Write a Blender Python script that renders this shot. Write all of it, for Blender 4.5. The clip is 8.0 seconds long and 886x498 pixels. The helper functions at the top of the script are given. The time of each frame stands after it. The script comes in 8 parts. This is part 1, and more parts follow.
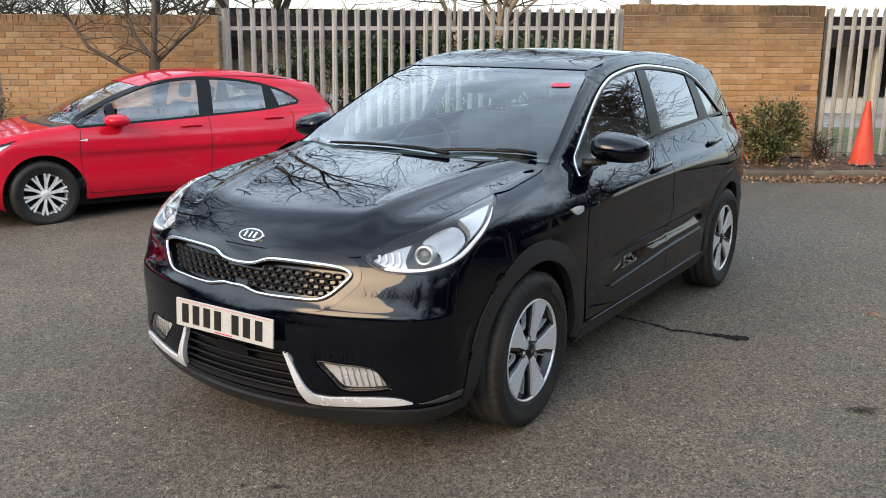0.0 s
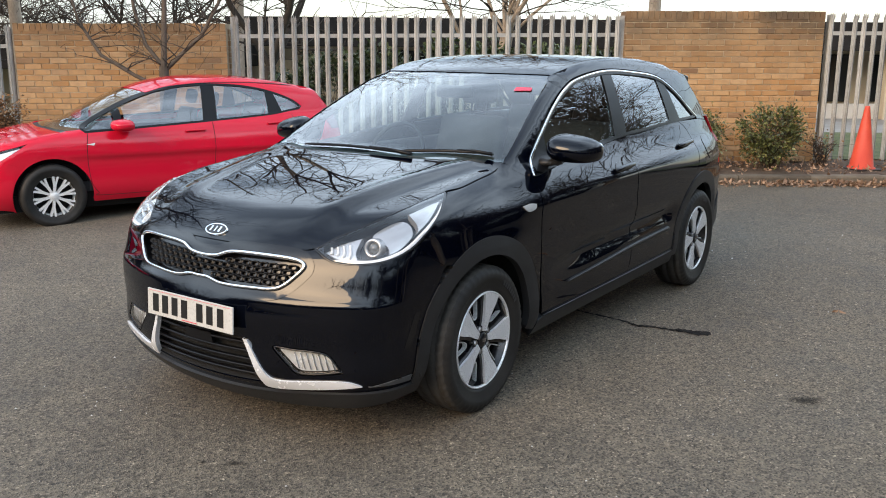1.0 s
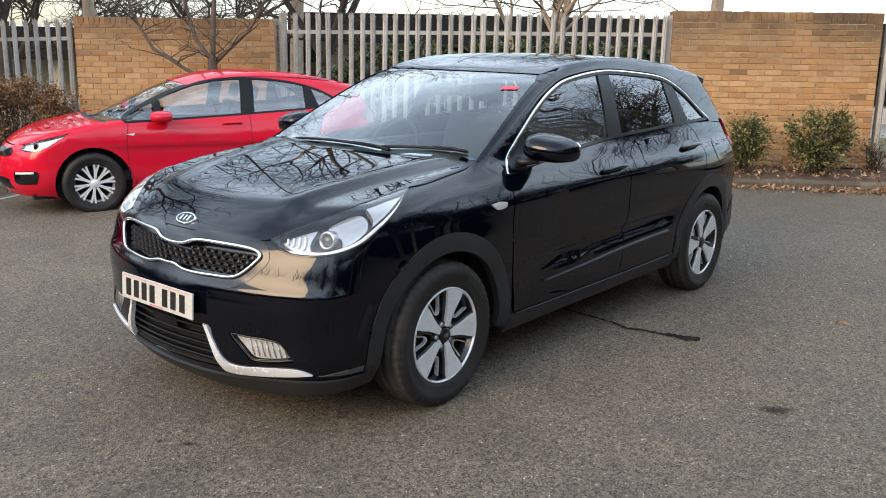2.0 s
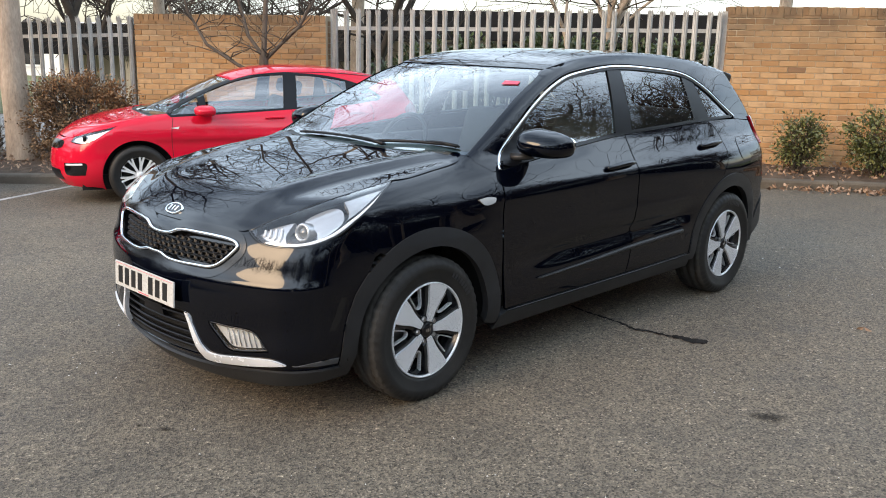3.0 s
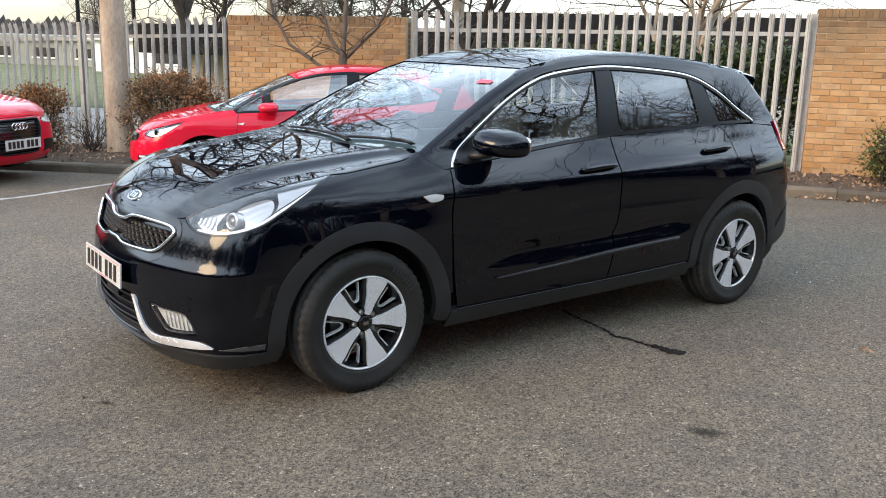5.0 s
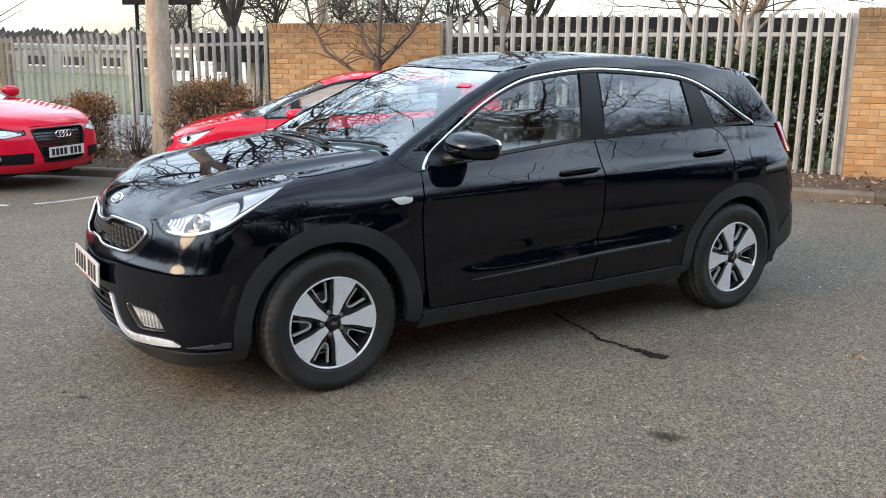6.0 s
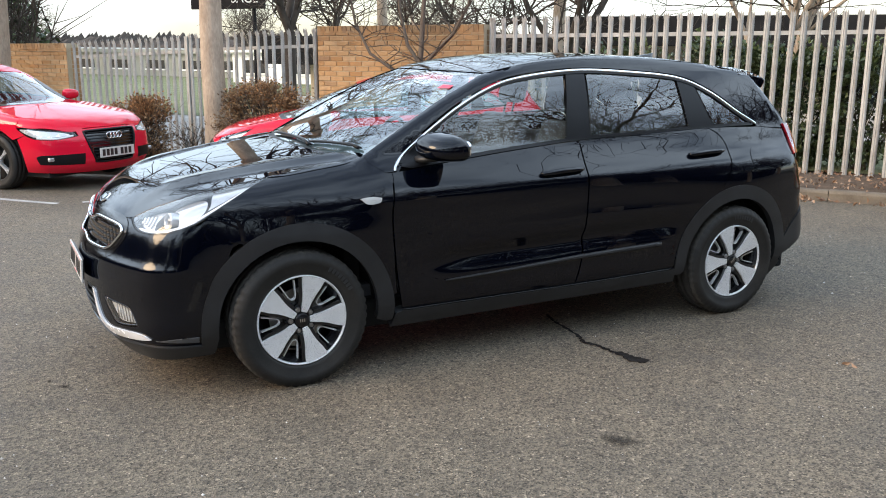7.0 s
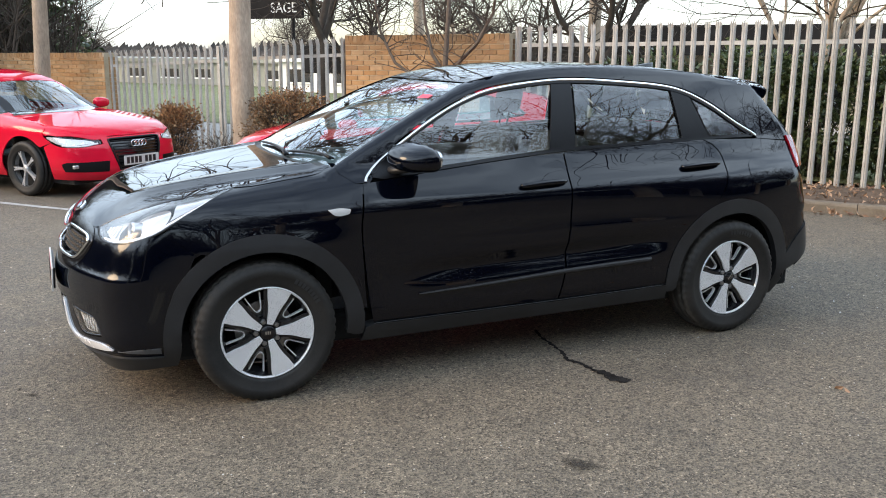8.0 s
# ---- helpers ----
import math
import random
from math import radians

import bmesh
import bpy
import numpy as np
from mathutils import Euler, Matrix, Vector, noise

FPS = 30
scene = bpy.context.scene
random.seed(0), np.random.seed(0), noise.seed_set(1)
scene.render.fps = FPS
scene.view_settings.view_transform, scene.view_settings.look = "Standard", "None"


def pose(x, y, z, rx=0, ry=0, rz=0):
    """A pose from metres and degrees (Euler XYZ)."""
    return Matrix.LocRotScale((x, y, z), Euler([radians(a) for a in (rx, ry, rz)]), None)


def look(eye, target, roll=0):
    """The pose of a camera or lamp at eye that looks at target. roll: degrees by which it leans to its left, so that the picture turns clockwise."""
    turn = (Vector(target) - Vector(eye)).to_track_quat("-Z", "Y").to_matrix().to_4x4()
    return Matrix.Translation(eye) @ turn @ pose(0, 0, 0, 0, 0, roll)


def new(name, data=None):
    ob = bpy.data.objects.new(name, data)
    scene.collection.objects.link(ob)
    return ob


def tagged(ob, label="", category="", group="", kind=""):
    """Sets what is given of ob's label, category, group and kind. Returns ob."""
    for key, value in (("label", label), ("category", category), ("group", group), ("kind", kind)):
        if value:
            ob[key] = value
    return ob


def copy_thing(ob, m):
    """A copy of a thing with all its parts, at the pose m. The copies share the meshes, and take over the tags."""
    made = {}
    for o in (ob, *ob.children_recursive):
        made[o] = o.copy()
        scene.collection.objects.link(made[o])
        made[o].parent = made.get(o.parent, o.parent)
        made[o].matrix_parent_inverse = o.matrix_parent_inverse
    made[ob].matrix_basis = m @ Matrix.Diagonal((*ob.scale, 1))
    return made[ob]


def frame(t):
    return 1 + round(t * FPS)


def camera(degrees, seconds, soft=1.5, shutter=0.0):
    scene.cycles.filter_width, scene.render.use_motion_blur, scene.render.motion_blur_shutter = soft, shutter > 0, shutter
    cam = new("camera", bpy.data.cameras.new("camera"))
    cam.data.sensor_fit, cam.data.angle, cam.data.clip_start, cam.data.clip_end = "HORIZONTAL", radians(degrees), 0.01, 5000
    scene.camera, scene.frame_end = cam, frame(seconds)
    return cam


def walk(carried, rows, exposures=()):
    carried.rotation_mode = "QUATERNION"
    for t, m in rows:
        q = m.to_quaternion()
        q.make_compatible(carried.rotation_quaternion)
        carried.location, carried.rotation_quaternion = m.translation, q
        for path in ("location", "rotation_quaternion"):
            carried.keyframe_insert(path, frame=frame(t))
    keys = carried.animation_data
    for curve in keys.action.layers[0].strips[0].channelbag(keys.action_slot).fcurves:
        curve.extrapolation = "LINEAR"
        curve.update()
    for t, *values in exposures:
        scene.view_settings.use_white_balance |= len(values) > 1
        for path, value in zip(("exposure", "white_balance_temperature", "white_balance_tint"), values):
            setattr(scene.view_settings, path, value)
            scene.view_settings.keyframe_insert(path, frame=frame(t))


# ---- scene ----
import collections

cam = camera(52.7, 8.0, soft=1.0)
PATH = [
    (0, (2.471, -4.513, 1.573), (1.411, -2.879, 1.12), 0.7),
    (0.5, (2.661, -4.543, 1.566), (1.582, -2.916, 1.13), 0.7),
    (1, (2.842, -4.534, 1.574), (1.734, -2.928, 1.135), 0.5),
    (1.5, (3.082, -4.428, 1.586), (1.91, -2.87, 1.143), 0.9),
    (3, (3.541, -4.006, 1.575), (2.181, -2.613, 1.12), 1.3),
    (3.5, (3.761, -3.865, 1.581), (2.338, -2.537, 1.121), 1.2),
    (4, (3.868, -3.701, 1.561), (2.398, -2.426, 1.097), 1.4),
    (4.5, (3.976, -3.543, 1.565), (2.465, -2.315, 1.105), 1.6),
    (6, (4.412, -3.04, 1.571), (2.771, -1.987, 1.125), 0.9),
    (6.5, (4.53, -2.842, 1.573), (2.849, -1.852, 1.13), 0.2),
    (7, (4.704, -2.619, 1.583), (2.976, -1.716, 1.137), 0.4),
    (7.5, (4.767, -2.416, 1.57), (3.007, -1.574, 1.13), 0.3),
    (8, (4.771, -2.24, 1.582), (2.991, -1.434, 1.155), 0.4),
]
walk(cam, [(t, look(eye, target, roll)) for t, eye, target, roll in PATH], [(t, stops, 7500, 12) for t, stops in ((0, 0.96), (1.5, 1.00), (3.5, 1.24), (6, 1.34), (8, 1.36))])

# ---------------------------------------------------------------- daylight: thin cloud, low sun behind it
SUN_HEIGHT, SUN_ROUND = radians(25), radians(186)
world = bpy.data.worlds.new("sky")
scene.world = world
world.use_nodes = True
_n, _l = world.node_tree.nodes, world.node_tree.links
_sky = _n.new("ShaderNodeTexSky")
_sky.sky_type, _sky.sun_disc = "NISHITA", False
_sky.sun_elevation, _sky.sun_rotation = SUN_HEIGHT, SUN_ROUND
_sky.air_density, _sky.dust_density, _sky.ozone_density = 1.0, 0.9, 1.5
_back = _n["Background"]
_back.inputs["Strength"].default_value = 0.15
# a thin uneven veil of cloud over the blue
_at, _cloud, _veil = _n.new("ShaderNodeTexCoord"), _n.new("ShaderNodeTexNoise"), _n.new("ShaderNodeMix")
_cloud.inputs["Scale"].default_value, _cloud.inputs["Detail"].default_value = 2.6, 7.0
_flat = _n.new("ShaderNodeMapping")
_flat.inputs["Scale"].default_value = (1.0, 1.0, 2.2)
_l.new(_at.outputs["Generated"], _flat.inputs["Vector"])
_l.new(_flat.outputs["Vector"], _cloud.inputs["Vector"])
_amount = _n.new("ShaderNodeMapRange")
_amount.inputs["From Min"].default_value, _amount.inputs["From Max"].default_value = 0.40, 0.62
_amount.inputs["To Min"].default_value, _amount.inputs["To Max"].default_value = 0.36, 0.95
_l.new(_cloud.outputs["Fac"], _amount.inputs["Value"])
_veil.data_type = "RGBA"
_up, _thin, _share = _n.new("ShaderNodeSeparateXYZ"), _n.new("ShaderNodeValToRGB"), _n.new("ShaderNodeMath")
_l.new(_at.outputs["Generated"], _up.inputs[0])
_l.new(_up.outputs["Z"], _thin.inputs["Fac"])
_thin.color_ramp.elements.new(0.5)
_thin.color_ramp.elements.new(0.5)
for _e, (_pos_z, _tone) in zip(_thin.color_ramp.elements, ((0.0, 0.28), (0.26, 1.0), (0.62, 1.0), (0.97, 0.30))):
    _e.position, _e.color = _pos_z, (_tone, _tone, _tone, 1)
_share.operation = "MULTIPLY"
_l.new(_amount.outputs["Result"], _share.inputs[0])
_l.new(_thin.outputs["Color"], _share.inputs[1])
_l.new(_share.outputs[0], _veil.inputs[0])
_l.new(_sky.outputs["Color"], _veil.inputs[6])
_veil.inputs[7].default_value = (6.9, 9.2, 12.2, 1)
# the veil is dull in the haze at the horizon and thin overhead, and glows round the hidden sun
_to = Vector((math.sin(SUN_ROUND) * math.cos(SUN_HEIGHT), math.cos(SUN_ROUND) * math.cos(SUN_HEIGHT), math.sin(SUN_HEIGHT)))
_near, _lobe, _glow, _sum = _n.new("ShaderNodeVectorMath"), _n.new("ShaderNodeMath"), _n.new("ShaderNodeMix"), _n.new("ShaderNodeMix")
_near.operation, _near.inputs[1].default_value = "DOT_PRODUCT", _to
_l.new(_at.outputs["Generated"], _near.inputs[0])
_pos = _n.new("ShaderNodeMath")
_pos.operation, _pos.inputs[1].default_value = "MAXIMUM", 0.0
_l.new(_near.outputs["Value"], _pos.inputs[0])
_lobe.operation, _lobe.inputs[1].default_value = "POWER", 4.0
_l.new(_pos.outputs[0], _lobe.inputs[0])
_glow.data_type = _sum.data_type = "RGBA"
_l.new(_lobe.outputs[0], _glow.inputs[0])
_glow.inputs[6].default_value, _glow.inputs[7].default_value = (0, 0, 0, 1), (0.9, 0.95, 1.05, 1)
_sum.blend_type, _sum.inputs[0].default_value = "ADD", 1.0
_l.new(_veil.outputs[2], _sum.inputs[6])
_l.new(_glow.outputs[2], _sum.inputs[7])
_haze, _dim = _n.new("ShaderNodeMapRange"), _n.new("ShaderNodeVectorMath")
_haze.inputs["From Min"].default_value, _haze.inputs["From Max"].default_value = 0.02, 0.34
_haze.inputs["To Min"].default_value, _haze.inputs["To Max"].default_value = 0.70, 1.08
_l.new(_up.outputs["Z"], _haze.inputs["Value"])
_dim.operation = "SCALE"
_l.new(_sum.outputs[2], _dim.inputs[0])
_l.new(_haze.outputs["Result"], _dim.inputs["Scale"])
_l.new(_dim.outputs["Vector"], _back.inputs["Color"])

sun = new("sun", bpy.data.lights.new("sun", "SUN"))
sun.data.energy, sun.data.angle, sun.data.color = 1.1, radians(30), (1.0, 0.74, 0.47)
_to = Vector((math.sin(SUN_ROUND) * math.cos(SUN_HEIGHT), math.cos(SUN_ROUND) * math.cos(SUN_HEIGHT), math.sin(SUN_HEIGHT)))
sun.matrix_world = Matrix.Translation(_to * 50) @ _to.to_track_quat("Z", "Y").to_matrix().to_4x4()

# ---------------------------------------------------------------- materials
def material(name, colour, rough=0.5, metal=0.0, coat=0.0, spec=0.5):
    m = bpy.data.materials.new(name)
    m.use_nodes = True
    b = m.node_tree.nodes["Principled BSDF"]
    b.inputs["Base Color"].default_value = (*colour, 1)
    b.inputs["Roughness"].default_value = rough
    b.inputs["Metallic"].default_value = metal
    b.inputs["Coat Weight"].default_value = coat
    b.inputs["Coat Roughness"].default_value = 0.03
    b.inputs["Specular IOR Level"].default_value = spec
    return m


class Nodes:
    """Short hand for wiring a material."""

    def __init__(self, m):
        self.tree = m.node_tree
        self.bsdf = self.tree.nodes["Principled BSDF"]
        self.coord = self.tree.nodes.new("ShaderNodeTexCoord")

    def add(self, kind, **inputs):
        n = self.tree.nodes.new(kind)
        for key, value in inputs.items():
            self.put(n.inputs[key.replace("_", " ")], value)
        return n

    def put(self, socket, value):
        if isinstance(value, bpy.types.NodeSocket):
            self.tree.links.new(value, socket)
        else:
            socket.default_value = value

    def noise(self, scale, detail=3.0, rough=0.55, where=None, stretch=None):
        at = where or self.coord.outputs["Object"]
        if stretch:
            at = self.add("ShaderNodeMapping", Vector=at, Scale=stretch).outputs["Vector"]
        return self.add("ShaderNodeTexNoise", Vector=at, Scale=scale, Detail=detail, Roughness=rough).outputs["Fac"]

    def ramp(self, fac, *stops):
        r = self.add("ShaderNodeValToRGB", Fac=fac)
        while len(r.color_ramp.elements) < len(stops):
            r.color_ramp.elements.new(0.5)
        for e, (at, c) in zip(r.color_ramp.elements, stops):
            e.position, e.color = at, (*c, 1) if hasattr(c, "__len__") else (c, c, c, 1)
        return r.outputs["Color"]

    def mix(self, fac, a, b, how="MIX"):
        n = self.tree.nodes.new("ShaderNodeMix")
        n.data_type, n.blend_type = "RGBA", how
        self.put(n.inputs[0], fac)
        for s, v in ((n.inputs[6], a), (n.inputs[7], b)):
            self.put(s, v if isinstance(v, bpy.types.NodeSocket) else (*v, 1))
        return n.outputs[2]

    def maths(self, how, a, b=0.0):
        n = self.tree.nodes.new("ShaderNodeMath")
        n.operation = how
        self.put(n.inputs[0], a)
        self.put(n.inputs[1], b)
        return n.outputs[0]

    def bump(self, height, strength=0.3, distance=0.01):
        b = self.add("ShaderNodeBump", Height=height, Strength=strength, Distance=distance)
        self.tree.links.new(b.outputs["Normal"], self.bsdf.inputs["Normal"])

    def colour(self, c):
        self.put(self.bsdf.inputs["Base Color"], c)

    def rough(self, c):
        self.put(self.bsdf.inputs["Roughness"], c)


def varied(name, a, b, rough=0.6, scale=8.0, fine=60.0, bump=0.2, depth=0.004, metal=0.0, coat=0.0, spec=0.5, per_object=0.0, lo=0.35, hi=0.65, stretch=None):
    """A surface that wanders between two colours at two scales, with a fine relief."""
    m = material(name, a, rough, metal, coat, spec)
    k = Nodes(m)
    big, small = k.noise(scale, 4, stretch=stretch), k.noise(fine, 3, stretch=stretch)
    f = k.maths("ADD", k.maths("MULTIPLY", big, 0.65), k.maths("MULTIPLY", small, 0.35))
    if per_object:
        rnd = k.add("ShaderNodeObjectInfo").outputs["Random"]
        f = k.maths("ADD", f, k.maths("MULTIPLY", k.maths("SUBTRACT", rnd, 0.5), per_object))
    k.colour(k.ramp(f, (lo, a), (hi, b)))
    k.rough(k.maths("ADD", k.maths("MULTIPLY", k.maths("SUBTRACT", small, 0.5), 0.3), rough))
    if bump:
        k.bump(small, bump, depth)
    return m


LAMP_WHITE = varied("lamp_white", (0.40, 0.40, 0.39), (0.50, 0.50, 0.49), 0.2, 9, 200, 0.02, 0.0005)


def glass_material(name, tint, gloss=0.0, face_on=0.09):
    """Clear or tinted glass: sees through alike from both sides, and mirrors more towards grazing."""
    m = bpy.data.materials.new(name)
    m.use_nodes = True
    t = m.node_tree
    t.nodes.clear()
    out, mixer = t.nodes.new("ShaderNodeOutputMaterial"), t.nodes.new("ShaderNodeMixShader")
    see, shine, facing = t.nodes.new("ShaderNodeBsdfTransparent"), t.nodes.new("ShaderNodeBsdfGlossy"), t.nodes.new("ShaderNodeLayerWeight")
    see.inputs["Color"].default_value = (*tint, 1)
    shine.inputs["Roughness"].default_value = gloss
    shine.inputs["Color"].default_value = (1, 1, 1, 1)
    facing.inputs["Blend"].default_value = 0.5
    steep, share = t.nodes.new("ShaderNodeMath"), t.nodes.new("ShaderNodeMath")
    steep.operation, steep.inputs[1].default_value = "POWER", 3.6
    share.operation, share.inputs[1].default_value, share.inputs[2].default_value = "MULTIPLY_ADD", 1 - face_on, face_on
    t.links.new(facing.outputs["Facing"], steep.inputs[0])
    t.links.new(steep.outputs[0], share.inputs[0])
    t.links.new(share.outputs[0], mixer.inputs[0])
    t.links.new(see.outputs[0], mixer.inputs[1])
    t.links.new(shine.outputs[0], mixer.inputs[2])
    t.links.new(mixer.outputs[0], out.inputs["Surface"])
    return m


def paint(name, base, flake=0.0):
    """Car paint: a coloured base under a clear coat with a faint orange peel and dust."""
    m = material(name, base, 0.35, 0.0, 0.88)
    k = Nodes(m)
    dust = k.noise(3.0, 5)
    k.colour(k.mix(k.ramp(dust, (0.45, 0.0), (0.8, 0.12)), base, tuple(0.8 * c + 0.003 for c in base)))
    k.put(k.bsdf.inputs["Coat Roughness"], k.maths("MULTIPLY", dust, 0.010))
    k.put(k.bsdf.inputs["Specular IOR Level"], 0.0)
    return m


BLACK_PAINT = paint("black_paint", (0.0006, 0.0012, 0.0038))
RED_PAINT = paint("red_paint", (0.62, 0.010, 0.032))
GLOSS_BLACK = material("gloss_black", (0.006, 0.006, 0.007), 0.12)
SATIN_BLACK = material("satin_black", (0.005, 0.005, 0.006), 0.35, spec=0.25)
PLASTIC = varied("black_plastic", (0.017, 0.017, 0.018), (0.027, 0.027, 0.028), 0.42, 6, 400, 0.25, 0.0008, spec=0.35)
RUBBER = varied("tyre_rubber", (0.016, 0.0155, 0.015), (0.032, 0.029, 0.026), 0.52, 7, 120, 0.2, 0.001, spec=0.22)
TREAD = varied("tyre_tread", (0.020, 0.018, 0.016), (0.055, 0.048, 0.040), 0.9, 7, 120, 0.3, 0.002)
CHROME = material("chrome", (0.82, 0.83, 0.85), 0.09, 1.0)
BRIGHT = varied("machined_alloy", (0.74, 0.74, 0.75), (0.86, 0.86, 0.86), 0.30, 10, 260, 0.03, 0.0003, metal=0.4)
ALLOY_GREY = varied("silver_trim", (0.70, 0.70, 0.69), (0.80, 0.80, 0.79), 0.3, 10, 200, 0.05, 0.0004, metal=0.2)
DARK_ALLOY = varied("dark_alloy_pocket", (0.006, 0.006, 0.007), (0.014, 0.014, 0.015), 0.16, 8, 90, 0.1, 0.001)
STEEL = varied("brake_steel", (0.22, 0.21, 0.20), (0.34, 0.33, 0.32), 0.35, 12, 140, 0.1, 0.0006, metal=0.9)
# near-black base colour stands in for the shade inside housings, hollows and seams
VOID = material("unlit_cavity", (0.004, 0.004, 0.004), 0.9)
GLASS = glass_material("tinted_glass", (0.80, 0.87, 0.85), face_on=0.11)
SCREEN_GLASS = glass_material("windscreen_glass", (0.74, 0.90, 0.90), face_on=0.10)
DARK_GLASS = glass_material("privacy_glass", (0.62, 0.70, 0.68), face_on=0.11)
CLEAR_GLASS = glass_material("clear_glass", (0.93, 0.95, 0.93), face_on=0.20)
LENS = glass_material("clear_lens", (0.96, 0.96, 0.97), face_on=0.055)
RED_LENS = material("red_lens", (0.22, 0.004, 0.010), 0.15, 0.0, 1.0)
WHITE_PLASTIC = varied("white_plastic", (0.62, 0.62, 0.61), (0.72, 0.72, 0.71), 0.3, 9, 200, 0.02, 0.0005)
PLATE_WHITE = varied("number_plate_white", (0.50, 0.485, 0.45), (0.56, 0.545, 0.51), 0.3, 6, 120, 0.02, 0.0005)
PLATE_BLACK = material("plate_black", (0.012, 0.012, 0.012), 0.4)
REFLECTOR = varied("lamp_reflector", (0.46, 0.46, 0.45), (0.60, 0.60, 0.59), 0.16, 5, 12, 0.0, 0.001, metal=0.65)
FOG_BOWL = varied("fog_reflector", (0.60, 0.60, 0.58), (0.72, 0.72, 0.70), 0.25, 5, 12, 0.0, 0.001, metal=0.3)
SEAT = varied("seat_cloth", (0.020, 0.020, 0.022), (0.045, 0.045, 0.047), 0.85, 20, 300, 0.3, 0.001)
TRIM_GREY = varied("cabin_trim", (0.05, 0.05, 0.052), (0.085, 0.085, 0.088), 0.7, 12, 200, 0.2, 0.001)
LINING = varied("cabin_lining", (0.42, 0.42, 0.41), (0.52, 0.52, 0.50), 0.9, 10, 300, 0.1, 0.001)
SATIN_CHROME = varied("satin_chrome", (0.76, 0.77, 0.79), (0.82, 0.83, 0.85), 0.24, 4, 20, 0.0, 0.0, metal=0.25)
CELL_BLACK = material("grille_black", (0.004, 0.004, 0.005), 0.32, spec=0.25)
LAMP_DARK = varied("lamp_bezel", (0.020, 0.020, 0.021), (0.045, 0.045, 0.047), 0.22, 9, 90, 0.0, 0.001)
STRIP_WHITE = varied("light_guide", (0.78, 0.78, 0.78), (0.86, 0.86, 0.86), 0.2, 9, 200, 0.02, 0.0005)
PROJECTOR = material("projector_glass", (0.10, 0.10, 0.09), 0.04, 0.0, 1.0)
STICKER = material("red_sticker", (0.70, 0.03, 0.07), 0.4)


def asphalt_material():
    m = material("asphalt", (0.06, 0.058, 0.055), 0.85)
    k = Nodes(m)
    at = k.coord.outputs["Object"]
    wide, mid = k.noise(0.35, 5, 0.6), k.noise(2.6, 5, 0.6)
    grit = k.noise(150, 3, 0.65)
    stone = k.add("ShaderNodeTexVoronoi", Vector=at, Scale=135.0)
    pebble = k.add("ShaderNodeTexVoronoi", Vector=at, Scale=62.0)
    tone = k.maths("ADD", k.maths("MULTIPLY", wide, 0.5), k.maths("MULTIPLY", mid, 0.5))
    base = k.ramp(tone, (0.34, (0.108, 0.087, 0.062)), (0.5, (0.150, 0.121, 0.087)), (0.68, (0.193, 0.156, 0.112)))
    chips = k.ramp(stone.outputs["Color"], (0.10, 0.22), (0.42, 0.86), (0.84, 1.42), (1.0, 3.2))
    c = k.mix(1.0, base, chips, "MULTIPLY")
    c = k.mix(1.0, c, k.ramp(pebble.outputs["Color"], (0.06, 0.58), (0.34, 0.96), (0.92, 1.10), (1.0, 2.6)), "MULTIPLY")
    wear = k.ramp(k.noise(0.9, 6, 0.7), (0.60, 0.0), (0.74, 0.35))
    c = k.mix(wear, c, (0.068, 0.060, 0.051))
    c = k.mix(k.ramp(k.noise(14, 3), (0.66, 0.0), (0.75, 0.3)), c, (0.175, 0.16, 0.14))
    c = k.mix(1.0, c, k.ramp(k.noise(26, 4, 0.7), (0.36, 0.80), (0.52, 1.0), (0.66, 1.10)), "MULTIPLY")
    k.colour(c)
    k.rough(k.ramp(mid, (0.3, 0.72), (0.7, 0.92)))
    k.bump(k.maths("ADD", k.maths("MULTIPLY", stone.outputs["Distance"], 0.6), k.maths("MULTIPLY", grit, 0.7)), 1.0, 0.008)
    return m


ASPHALT = asphalt_material()
ROAD_PAINT = varied("worn_road_paint", (0.20, 0.19, 0.18), (0.55, 0.54, 0.51), 0.8, 5, 70, 0.4, 0.003)
SOIL = varied("soil_with_litter", (0.045, 0.030, 0.020), (0.13, 0.085, 0.055), 0.95, 6, 60, 0.8, 0.02)
CONCRETE = varied("kerb_concrete", (0.085, 0.068, 0.050), (0.165, 0.135, 0.102), 0.9, 4, 70, 0.5, 0.004, per_object=0.25)


